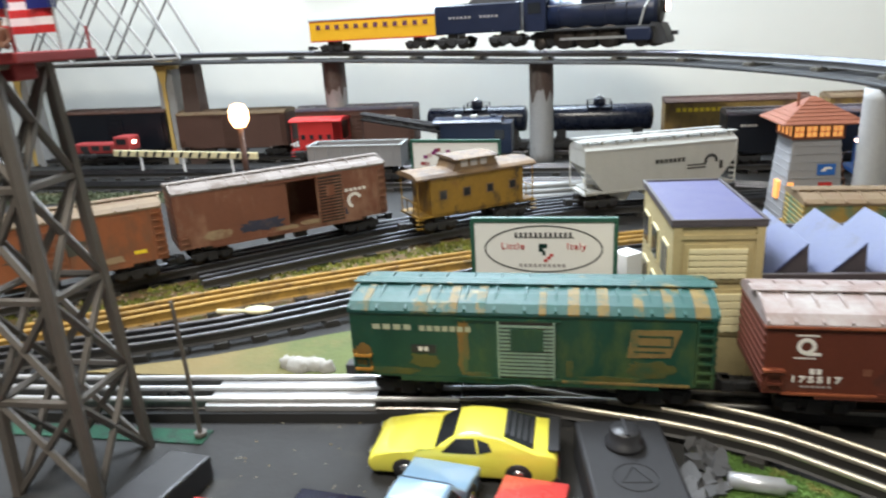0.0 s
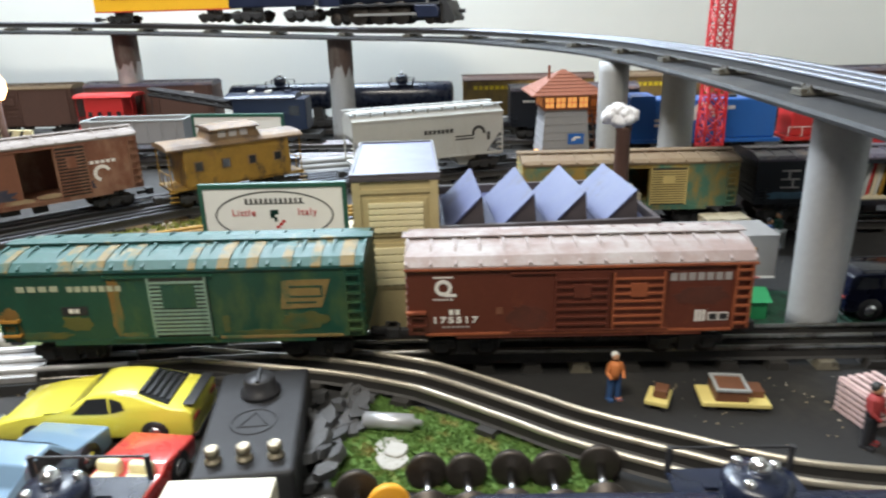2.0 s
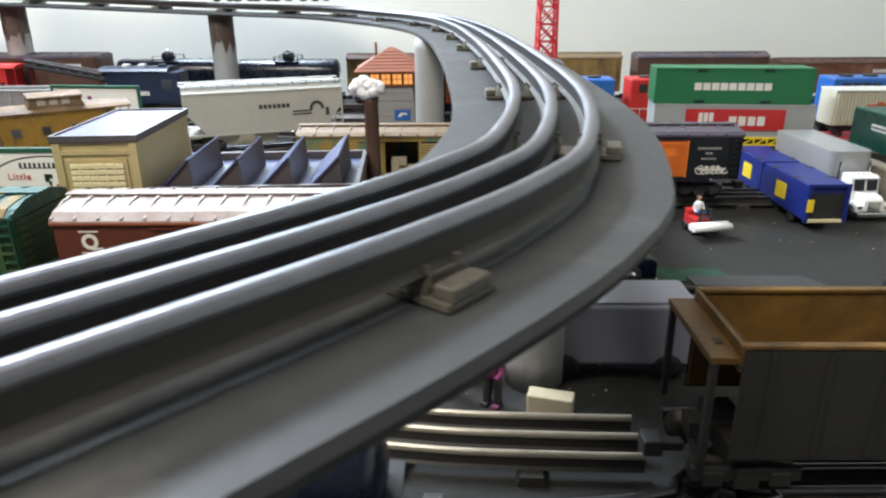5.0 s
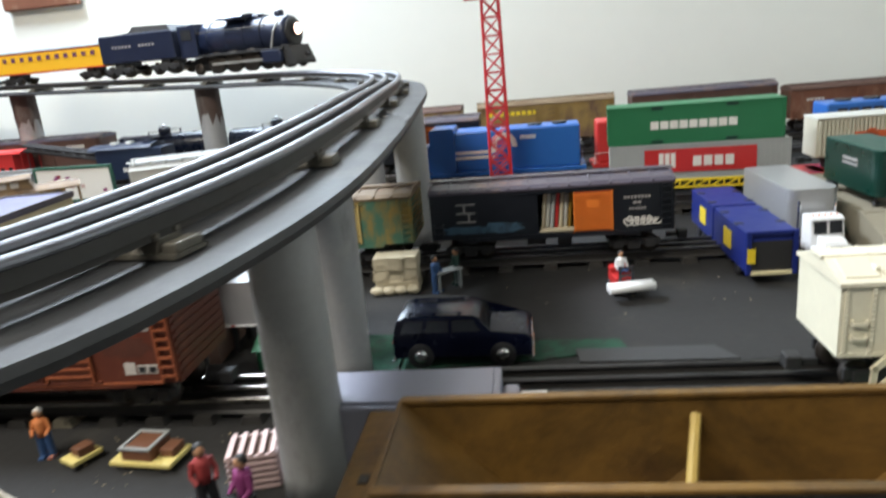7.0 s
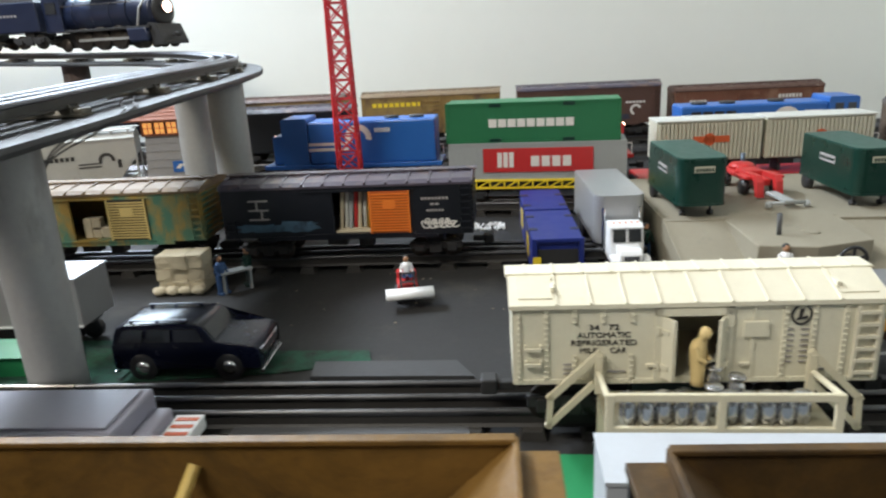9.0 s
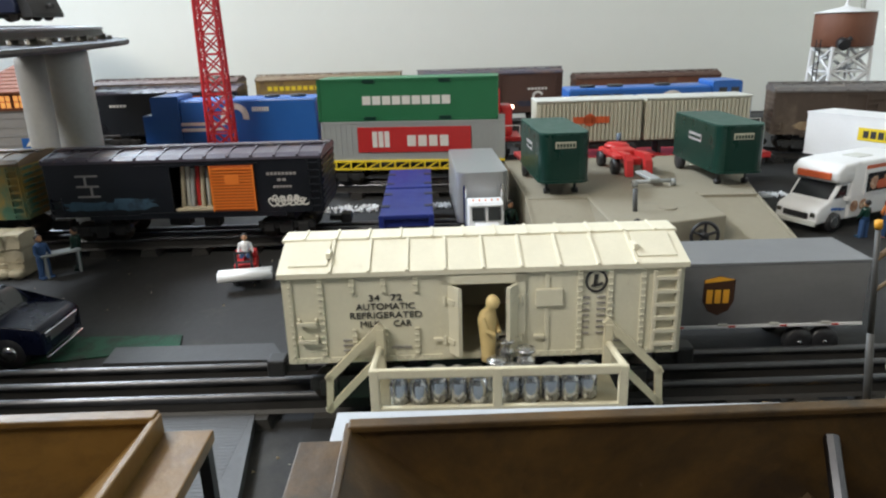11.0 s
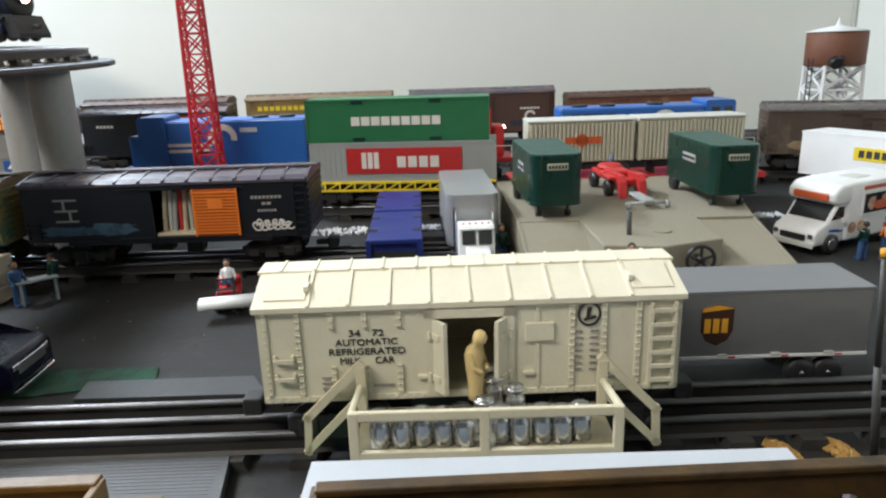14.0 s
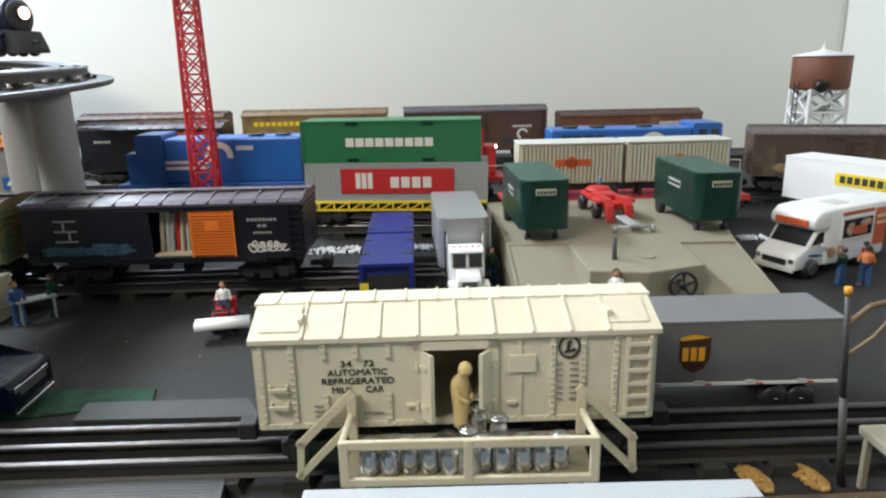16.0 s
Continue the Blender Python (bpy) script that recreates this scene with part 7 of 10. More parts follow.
def steam_loco(m):
    root = thing("steam_locomotive", m, "black steam locomotive with a lit headlamp on the viaduct", "locomotive")
    zc = 0.066
    bm = B()
    lathe(bm, [(0.012, -0.080), (0.0255, -0.080), (0.0260, -0.02), (0.0250, 0.040), (0.0240, 0.082), (0.0228, 0.0865), (0.012, 0.088)], (0, 0, zc), 32, "x")
    part("boiler", bm, "loco_blue", root)
    for x in (-0.052, -0.018, 0.016, 0.046):
        bm = B()
        lathe(bm, [(0.0258, x - 0.0009), (0.0266, x - 0.0006), (0.0266, x + 0.0006), (0.0258, x + 0.0009)], (0, 0, zc), 32, "x")
        part("boiler_band", bm, "loco_blue", root)
    for x, r, z in ((0.068, 0.0070, 0.0985), (0.030, 0.0105, 0.0970), (-0.018, 0.0110, 0.0975)):
        bm = B()
        lathe(bm, [(r, zc + 0.014), (r, z - 0.003), (r * 0.75, z - 0.0006), (r * 0.3, z)], (x, 0, 0), 20)
        part("chimney" if x > 0.06 else "dome", bm, "loco_blue", root)
    bm = B()
    lathe(bm, [(0.0205, 0.0875), (0.0205, 0.0895), (0.0150, 0.0915), (0.0090, 0.0920)], (0, 0, zc), 28, "x")
    part("smokebox_door", bm, "black_matt", root)
    bm = B()
    bx(bm, -0.105, -0.070, -0.0285, 0.0285, 0.044, 0.092, 0.001)
    roof_shape(bm, 0.046, 0.060, 0.092, 0.098)
    cabp = part("cab", bm, "loco_blue", root)
    bm = B()
    bx(bm, -0.098, -0.078, -0.0292, -0.0284, 0.070, 0.085)
    part("cab_window", bm, "glass", cabp)
    bm = B()
    bx(bm, -0.072, 0.086, -0.0285, 0.0285, 0.043, 0.0465, 0.0006)
    part("running_board", bm, "black_matt", root)
    bm = B()
    bx(bm, -0.095, 0.092, -0.0125, 0.0125, 0.022, 0.043, 0.001)
    part("frame", bm, "black_matt", root)
    for s in (-1, 1):
        bm = B()
        tube(bm, [(0.078, s * 0.018, zc + 0.016), (0.072, s * 0.026, zc + 0.003), (0.066, s * 0.0275, 0.046)], 0.0016, 8)
        part("steam_pipe", bm, "bridge_grey", root)
        bm = B()
        tube(bm, [(-0.068, s * 0.0285, zc + 0.012), (0.060, s * 0.0275, zc + 0.012)], 0.0009, 6)
        part("handrail", bm, "wheel", root)
        for x in (-0.045, -0.012, 0.021):
            bm = B()
            lathe(bm, [(0.003, s * 0.016), (0.0155, s * 0.016), (0.0165, s * 0.0165), (0.0165, s * 0.0185), (0.0155, s * 0.020), (0.003, s * 0.020)], (x, 0, 0.0335), 22, "y")
            part("driving_wheel", bm, "wheel", root)
        bm = B()
        bx(bm, -0.050, 0.060, s * 0.0235 - 0.0010, s * 0.0235 + 0.0010, 0.030, 0.0335)
        part("side_rod", bm, "bridge_grey", root)
        bm = B()
        prism(bm, [(0.046, 0.044), (0.080, 0.044), (0.084, 0.036), (0.082, 0.026), (0.050, 0.026)], "y", min(s * 0.018, s * 0.030), max(s * 0.018, s * 0.030))
        bmesh.ops.bevel(bm, geom=bm.edges[:], offset=0.0020, segments=2, profile=0.5, affect="EDGES")
        part("cylinder", bm, "loco_blue", root)
        for x in (0.066, 0.085, -0.082):
            bm = B()
            lathe(bm, [(0.002, s * 0.015), (0.009, s * 0.015), (0.009, s * 0.019), (0.002, s * 0.019)], (x, 0, 0.026), 16, "y")
            part("pony_wheel", bm, "wheel", root)
    bm = B()
    prism(bm, [(0.080, 0.050), (0.094, 0.048), (0.104, 0.026), (0.104, 0.021), (0.086, 0.021)], "y", -0.024, 0.024)
    part("pilot", bm, "black_matt", root)
    bm = B()
    cyl(bm, (0.104, 0, 0.034), (0.113, 0, 0.034), 0.003, n=10)
    part("coupler", bm, "black_matt", root)
    bm = B()
    cyl(bm, (0.0905, 0, 0.070), (0.0965, 0, 0.070), 0.0085, n=20)
    hl = part("headlamp", bm, "black_matt", root)
    bm = B()
    lathe(bm, [(0.0074, 0.0965), (0.0070, 0.0980), (0.0040, 0.0998), (0.0004, 0.1003)], (0, 0, 0.070), 18, "x")
    part("lens", bm, "head_lamp", hl)
    return root


def tender(m):
    root = thing("tender", m, "black steam locomotive tender with white lettering bars", "tender")
    bm = B()
    bx(bm, -0.068, 0.066, -0.028, 0.028, 0.040, 0.082, 0.002)
    part("body", bm, "loco_blue", root)
    bm = B()
    prism(bm, [(-0.05, 0.082), (0.060, 0.082), (0.055, 0.090), (-0.005, 0.092), (-0.015, 0.084)], "y", -0.022, 0.022)
    part("coal_load", bm, "rock", root)
    bm = B()
    bars(bm, -0.045, -0.008, 0.0620, 0.0652, -0.028, 6, gap=0.45)
    part("lettering", bm, "letter_grey", root)
    bm = B()
    bars(bm, 0.004, 0.034, 0.0620, 0.0652, -0.028, 5, gap=0.45)
    part("lettering", bm, "letter_grey", root)
    for s in (-1, 1):
        truck(root, s * 0.042)
        coupler(root, s * 0.066, s)
    return root


def coach(m):
    root = thing("passenger_coach", m, "yellow passenger coach with a grey roof on the viaduct", "passenger car")
    L, h = 0.290, 0.031
    bm = B()
    bx(bm, -L / 2, L / 2, -h, h, 0.042, 0.086, 0.0008)
    part("body", bm, "coach_yellow", root)
    bm = B()
    roof_shape(bm, L, h * 2, 0.086, 0.102, 10)
    part("roof", bm, "grey", root)
    bm = B()
    bx(bm, -L / 2, L / 2, -h - 0.0004, -h, 0.0835, 0.0855)
    bx(bm, -L / 2, L / 2, -h - 0.0004, -h, 0.042, 0.0445)
    part("stripe", bm, "red", root)
    for i in range(12):
        x = -L / 2 + 0.022 + i * (L - 0.044) / 11
        bm = B()
        bx(bm, x - 0.0065, x + 0.0065, -h - 0.0008, -h, 0.066, 0.0785)
        w = part("window", bm, "coach_yellow", root)
        bm = B()
        bx(bm, x - 0.005, x + 0.005, -h - 0.0011, -h - 0.0008, 0.0675, 0.077)
        part("pane", bm, "glass_purple", w)
    for s in (-1, 1):
        truck(root, s * (L / 2 - 0.045))
        coupler(root, s * (L / 2 - 0.001), s)
    return root


M["coach_yellow"] = mat("coach_yellow", (0.78, 0.42, 0.02), 0.4, var=0.06)
M["glass_purple"] = mat("tinted_pane", (0.12, 0.05, 0.09), 0.15, var=0.1)
TRAIN = 2.20
BIG = Matrix.Scale(1.35, 4)
steam_loco(along(TRAIN) @ BIG)
tender(along(TRAIN - 0.25) @ BIG)
coach(along(TRAIN - 0.488))


# ---- back rows ----
def plain_marks(root, y, L, z0, z1):
    for b in ((L * 0.2, L * 0.36, z1 - 0.018, z1 - 0.011, 7), (-L * 0.4, -L * 0.28, z1 - 0.020, z1 - 0.016, 5)):
        bm = B()
        bars(bm, *b[:4], y, b[4])
        part("lettering", bm, "letter_white", root)


def gold_marks(root, y, L, z0, z1):
    bm = B()
    bars(bm, -L * 0.42, -L * 0.05, z1 - 0.018, z1 - 0.010, y, 9)
    part("lettering", bm, "yellow", root)


M["grey_roof"] = mat("dusty_grey_roof", (0.13, 0.12, 0.115), 0.6, var=0.25, scale=50, col2=(0.20, 0.17, 0.15), spot=0.53, bump=0.1)
back = [(-0.965, "nh_black", None), (-0.660, "dark_brown", None), (-0.355, "dark_brown", plain_marks), (0.462, "yel_dirty", gold_marks), (0.775, "yel_dirty", gold_marks), (1.088, "dark_brown", brown_marks), (1.394, "brown", plain_marks)]
M["yel_dirty"] = mat("dirty_ochre", (0.26, 0.17, 0.05), 0.65, var=0.3, scale=30, col2=(0.12, 0.07, 0.04), spot=0.5, streak=2)
for i, (x, c, mk) in enumerate(back):
    top = 0.128 if x < -0.8 else 0.118 if x < -0.2 else 0.112 if x < 1.3 else 0.098
    boxcar(at(x, 1.60), 0.278, c, ("dark_brown", "tan_roof", "nh_roof")[i % 3], {"dark_brown": "dark brown boxcar parked along the wall", "nh_black": "black boxcar parked along the wall", "brown": "brown boxcar parked along the wall", "yel_dirty": "dirty ochre boxcar with dark doors along the wall"}[c], doors=((-0.02, 0.04, "closed"),), z1=top, zr=top + 0.009, marks=mk, group="parked boxcars")
boxcar(at(0.530, 1.42), 0.240, "nh_black", "nh_roof", "black boxcar with an orange door on the storage track", doors=((0.010, 0.048, "closed"),), door="orange", z1=0.108, zr=0.117, marks=plain_marks, group="parked boxcars")

# boxcar of the train on the main line
boxcar(at(1.592, 1.176, -15), 0.270, "dusty_dark", "grey_roof", "dusty dark brown boxcar on the main line bend", doors=((-0.02, 0.04, "closed"),), z1=0.101, zr=0.1105, marks=brown_marks, group="freight cars")

# grey gondola on the main line
root = thing("gondola_car", at(-0.262, 1.302, 1), "low grey open gondola car on the main line", "gondola", "freight cars")
bm = B()
bx(bm, -0.088, 0.088, -0.028, 0.028, 0.050, 0.053)
part("floor", bm, "black_matt", root)
for b in ((-0.088, 0.088, -0.030, -0.028), (-0.088, 0.088, 0.028, 0.030), (-0.090, -0.088, -0.030, 0.030), (0.088, 0.090, -0.030, 0.030)):
    bm = B()
    bx(bm, *b, 0.048, 0.086)
    part("wall", bm, "tower_grey", root)
for b in ((-0.091, 0.091, -0.0315, -0.0275), (-0.091, 0.091, 0.0275, 0.0315), (-0.0915, -0.0870, -0.0275, 0.0275), (0.0870, 0.0915, -0.0275, 0.0275)):
    bm = B()
    bx(bm, *b, 0.086, 0.089, 0.0006)
    part("top_rim", bm, "grey", root)
bm = B()
bx(bm, -0.001, 0.001, -0.0315, -0.030, 0.050, 0.086)
row("rib", bm, "tower_grey", root, [(-0.075 + i * 0.025, 0, 0) for i in range(7)])
for s in (-1, 1):
    truck(root, s * 0.062)

# low red locomotive with a small lamp
root = thing("switcher_locomotive", at(-0.935, 1.500, 0, 0.012), "low dull red switcher locomotive with a small lit headlamp", "locomotive", "locomotives")
bm = B()
bx(bm, -0.100, 0.085, -0.024, 0.024, 0.028, 0.034, 0.001)
part("frame", bm, "black_matt", root)
bm = B()
bx(bm, -0.090, 0.020, -0.020, 0.020, 0.034, 0.058, 0.004)
part("hood", bm, "fig_red", root)
bm = B()
bx(bm, 0.0205, 0.062, -0.022, 0.022, 0.034, 0.074, 0.004)
part("cab", bm, "fig_red", root)
for x in (-0.060, -0.030, 0.000):
    bm = B()
    bx(bm, x - 0.010, x + 0.010, -0.0206, -0.0200, 0.042, 0.053)
    part("louvre", bm, "black_matt", root)
bm = B()
bx(bm, 0.030, 0.054, -0.0226, -0.0220, 0.055, 0.068)
part("cab_window", bm, "glass", root)
bm = B()
lathe(bm, [(0.0040, 0.0), (0.0040, 0.005), (0.0034, 0.006)], (0.062, -0.006, 0.060), 12, "x")
part("headlamp", bm, "head_lamp", root, "small glowing headlamp")
for s in (-1, 1):
    truck(root, s * 0.055)
# crane car
root = thing("crane_car", at(-0.068, 1.428, 0, -0.013), "dark blue railway crane with its boom lowered", "crane", "freight cars")
bm = B()
bx(bm, -0.055, 0.087, -0.028, 0.028, 0.058, 0.118, 0.002)
roof_shape(bm, 0.134, 0.058, 0.118, 0.128)
part("cab", bm, "crane_navy", root)
for x in (-0.020, 0.012, 0.050):
    bm = B()
    bx(bm, x - 0.006, x + 0.006, -0.014, 0.002, 0.126, 0.132, 0.001)
    part("roof_box", bm, "lt_grey" if x < 0.04 else "crane_navy", root)
bm = B()
bx(bm, 0.054, 0.074, -0.0286, -0.0278, 0.086, 0.104)
part("cab_window", bm, "glass", root)
bm = B()
for s in (-1, 1):
    for z in (0.0, 0.010):
        cyl(bm, (-0.04, s * 0.016, 0.098 + z), (-0.221, s * 0.008, 0.130 + z), 0.0034, n=8)
for i in range(8):
    t = i / 8
    for s in (-1, 1):
        a = Vector((-0.04, s * 0.016, 0.098)).lerp(Vector((-0.221, s * 0.008, 0.130)), t)
        b = Vector((-0.04, s * 0.016, 0.108)).lerp(Vector((-0.221, s * 0.008, 0.140)), t + 0.12)
        cyl(bm, a, b, 0.0026, n=6)
        cyl(bm, a, Vector((b.x, -b.y, b.z)), 0.0018, n=6)
part("boom", bm, "case_black", root)
bm = B()
tube(bm, [(-0.221, 0, 0.140), (-0.222, 0, 0.085)], 0.0008, 6)
lathe(bm, [(0.004, 0.075), (0.006, 0.080), (0.003, 0.087)], (-0.222, 0, 0), 10)
part("hook", bm, "black", root)
bm = B()
bx(bm, -0.11, 0.11, -0.028, 0.028, 0.040, 0.050, 0.001)
cyl(bm, (0.01, 0, 0.050), (0.01, 0, 0.058), 0.022, n=20)
part("frame", bm, "black_matt", root)
bm = B()
bars(bm, 0.0, 0.028, 0.074, 0.082, -0.028, 6)
part("lettering", bm, "letter_white", root)
for s in (-1, 1):
    truck(root, s * 0.075)


# ---- buildings ----
root = thing("factory", at(0.2575, 0.6125, 4.0), "pale stone factory with blue-grey flat roof and saw-tooth shed roof", "building")
bm = B()
bx(bm, -0.0345, 0.0345, 0, 0.140, 0, 0.1290)
part("tower_wall", bm, "brick", root, "pale yellow stone wall")
bm = B()
bx(bm, -0.0362, 0.0362, -0.0022, 0.1422, 0.1290, 0.1325, 0.0006)
part("cornice", bm, "roof_edge", root)
bm = B()
bx(bm, -0.0337, 0.0337, 0.0003, 0.1397, 0.1325, 0.1338)
part("flat_roof", bm, "roof_blue", root)
for b in ((-0.0362, 0.0362, -0.0022, 0.0003), (-0.0362, 0.0362, 0.1397, 0.1422), (-0.0362, -0.0337, 0.0003, 0.1397), (0.0337, 0.0362, 0.0003, 0.1397)):
    bm = B()
    bx(bm, *b, 0.1325, 0.1352)
    part("coping", bm, "roof_edge", root)
for z0, z1 in ((0.086, 0.112), (0.040, 0.074)):
    bm = B()
    bx(bm, -0.025, 0.025, -0.0015, 0.0, z0 - 0.003, z1 + 0.003)
    w = part("window", bm, "brick", root)
    n = 5
    for i in range(n):
        bm = B()
        z = z0 + (z1 - z0) * i / n
        bx(bm, -0.022, 0.022, -0.0032, -0.0014, z + 0.0006, z + (z1 - z0) / n - 0.0004, 0.0005)
        part("shutter_slat", bm, "cream_trim", w)
    bm = B()
    bx(bm, -0.0006, 0.0006, -0.0036, -0.0030, z0, z1)
    row("mullion", bm, "cream_trim", w, [(x, 0, 0) for x in (-0.0145, -0.0073, 0.0, 0.0073, 0.0145)])
for y in (0.025, 0.070, 0.115):
    for z0, z1 in ((0.080, 0.110), (0.030, 0.065)):
        bm = B()
        bx(bm, -0.0358, -0.0345, y - 0.013, y + 0.013, z0, z1)
        w = part("window", bm, "cream_trim", root)
        for k in (-0.007, 0.007):
            bm = B()
            bx(bm, -0.0364, -0.0358, y + k - 0.0050, y + k + 0.0050, z0 + 0.002, z1 - 0.002)
            part("pane", bm, "glass", w)
for x in (-0.0345, 0.0280):
    bm = B()
    bx(bm, x, x + 0.0065, -0.0016, 0.0, 0, 0.1290)
    part("pilaster", bm, "brick", root)
bm = B()
bx(bm, -0.0280, 0.0280, -0.0014, 0, 0.119, 0.1225)
part("string_course", bm, "brick", root)
bm = B()
bx(bm, 0.0345, 0.2165, 0.001, 0.136, 0, 0.079)
part("shed_wall", bm, "brick_dark", root, "dark brick shed wall")
for b in ((0.0345, 0.2188, -0.0015, 0.0030), (0.0345, 0.2188, 0.1345, 0.1390), (0.2145, 0.2188, 0.0030, 0.1345)):
    bm = B()
    bx(bm, *b, 0.079, 0.0895, 0.0005)
    part("parapet", bm, "roof_edge", root)
bm = B()
bx(bm, 0.0347, 0.2145, 0.0030, 0.1345, 0.079, 0.0815)
part("shed_roof", bm, "sawtooth", root)
for i in range(4):
    bm = B()
    x = 0.042 + i * 0.0432
    prism(bm, [(x, 0.0815), (x + 0.0315, 0.0815), (x + 0.0295, 0.1100), (x + 0.0275, 0.1100)], "y", 0.011, 0.112)
    tooth = part("sawtooth", bm, "roof_edge", root)
    bm = B()
    prism(bm, [(x - 0.001, 0.0822), (x + 0.0285, 0.1115), (x + 0.0295, 0.1108), (x + 0.001, 0.0820)], "y", 0.009, 0.114)
    part("skylight_slope", bm, "sawtooth", tooth)

root = thing("chimney", at(0.4725, 0.7600), "dark brown factory chimney with a puff of cotton-wool smoke", "chimney")
bm = B()
lathe(bm, [(0.0085, 0), (0.0078, 0.08), (0.0072, 0.138), (0.0080, 0.140), (0.0080, 0.146)], (0, 0, 0), 20)
part("chimney_shaft", bm, "dark_brown", root)
bm = B()
rng = random.Random(17)
for i in range(20):
    a, r, h = rng.uniform(0, 6.283), rng.uniform(0, 1), rng.uniform(-1, 1)
    ball(bm, (0.014 * r * math.cos(a) - 0.002, 0.009 * r * math.sin(a), 0.155 + 0.008 * h * (1 - 0.6 * r)), rng.uniform(0.0045, 0.0075), 14, 10, 0.13, i)
for i in range(5):
    ball(bm, (rng.uniform(-0.004, 0.004), 0, 0.145 + i * 0.002), 0.0055, 9, 7, 0.3, 70 + i)
part("smoke", bm, "smoke", root, "white cotton-wool smoke")


def billboard(m, W, H, z0, label, full=True):
    root = thing("billboard", m, label, "sign", "billboards")
    bm = B()
    bx(bm, -W / 2, W / 2, -0.0015, 0.0015, z0, z0 + H)
    part("board", bm, "sign_white", root)
    bm = B()
    for b in ((-W / 2 - 0.003, W / 2 + 0.003, z0 + H - 0.001, z0 + H + 0.004), (-W / 2 - 0.003, W / 2 + 0.003, z0 - 0.004, z0 + 0.001), (-W / 2 - 0.003, -W / 2 + 0.0015, z0, z0 + H), (W / 2 - 0.0015, W / 2 + 0.003, z0, z0 + H)):
        bx(bm, b[0], b[1], -0.003, 0.003, b[2], b[3], 0.0005)
    part("frame", bm, "sign_green", root)
    for x in (-W * 0.38, W * 0.38):
        bm = B()
        bx(bm, x - 0.003, x + 0.003, 0.003, 0.008, 0, z0 + H * 0.8)
        part("post", bm, "sign_green", root)
    if full:
        cx, cz = 0, z0 + H * 0.5
        a, b = W * 0.42, H * 0.43
        bm = B()
        n = 48
        for i in range(n):
            s, e = 2 * math.pi * i / n, 2 * math.pi * (i + 1) / n
            prism(bm, [(cx + a * math.cos(s), cz + b * math.sin(s)), (cx + a * math.cos(e), cz + b * math.sin(e)), (cx + a * 0.975 * math.cos(e), cz + b * 0.95 * math.sin(e)), (cx + a * 0.975 * math.cos(s), cz + b * 0.95 * math.sin(s))], "y", -0.0020, -0.0015)
        part("oval_border", bm, "letter_black", root)
        writing("lettering", "Little", 0.0105, "red", root, -W * 0.215, cz + 0.003, -0.0020, 1.15)
        writing("lettering", "Italy", 0.0105, "red", root, W * 0.235, cz + 0.003, -0.0020, 1.15)
        bm = B()
        bars(bm, -W * 0.20, W * 0.22, cz + H * 0.20, cz + H * 0.30, -0.0015, 12, gap=0.5)
        bx(bm, -W * 0.20, W * 0.22, -0.0019, -0.0015, cz + H * 0.20, cz + H * 0.215)
        part("name_bar", bm, "letter_black", root)
        bm = B()
        bars(bm, -W * 0.17, W * 0.17, cz - H * 0.33, cz - H * 0.27, -0.0015, 10, gap=0.35)
        part("name_bar", bm, "letter_grey", root)
        bm = B()
        for x, z, w in ((0, 0.003, 0.009), (-0.002, -0.001, 0.005), (0.001, -0.005, 0.003)):
            bx(bm, x - w / 2, x + w / 2, -0.0019, -0.0015, cz + z - 0.002, cz + z + 0.003)
        part("emblem", bm, "dk_green", root)
        bm = B()
        for x, z in ((0.006, -0.010), (0.003, -0.013), (0.009, -0.007)):
            bx(bm, x - 0.002, x + 0.002, -0.0019, -0.0015, cz + z - 0.0015, cz + z + 0.0015)
        part("emblem", bm, "red", root)
    else:
        rng = random.Random(8)
        for i in range(14):
            bm = B()
            x, z = rng.uniform(-W * 0.42, W * 0.36), z0 + rng.uniform(0.1, 0.7) * H
            bx(bm, x, x + 0.008, -0.0020, -0.0015, z, z + 0.006)
            part("picture_patch", bm, ("fig_purple", "crate_pink", "fig_red")[i % 3], root)
    return root


M["sign_white"] = mat("sign_white", (0.78, 0.78, 0.75), 0.5, var=0.03)
M["sign_green"] = mat("sign_frame_green", (0.02, 0.09, 0.06), 0.45, var=0.1)
billboard(at(0.1125, 0.776, 0.3), 0.150, 0.062, 0.0245, "white billboard with an oval and red script, green frame")
billboard(at(-0.065, 1.243, -6.5), 0.158, 0.056, 0.040, "white billboard with purple pictures in a green frame", full=False)

# signal tower
root = thing("signal_tower", at(0.4635, 1.104, 3), "grey timber signal tower with lit windows and orange hip roof", "building")


def tower_half(z):
    return 0.0385 - 0.0080 * min(z, 0.117) / 0.117


bm = B()
lo = [bm.verts.new((a * tower_half(0), b * tower_half(0), 0)) for a, b in ((-1, -1), (1, -1), (1, 1), (-1, 1))]
hi = [bm.verts.new((a * 0.0305, b * 0.0305, 0.138)) for a, b in ((-1, -1), (1, -1), (1, 1), (-1, 1))]
mid = [bm.verts.new((a * 0.0305, b * 0.0305, 0.117)) for a, b in ((-1, -1), (1, -1), (1, 1), (-1, 1))]
for p, q in ((lo, mid), (mid, hi)):
    for i in range(4):
        bm.faces.new((p[i], p[(i + 1) % 4], q[(i + 1) % 4], q[i]))
bm.faces.new(lo[::-1])
bm.faces.new(hi)
part("wall", bm, "tower_grey", root)
for i in range(10):
    bm = B()
    z = 0.008 + i * 0.0110
    k = tower_half(z) + 0.0008
    bx(bm, -k, k, -k, k, z, z + 0.0012)
    part("siding_board", bm, "tower_grey", root)
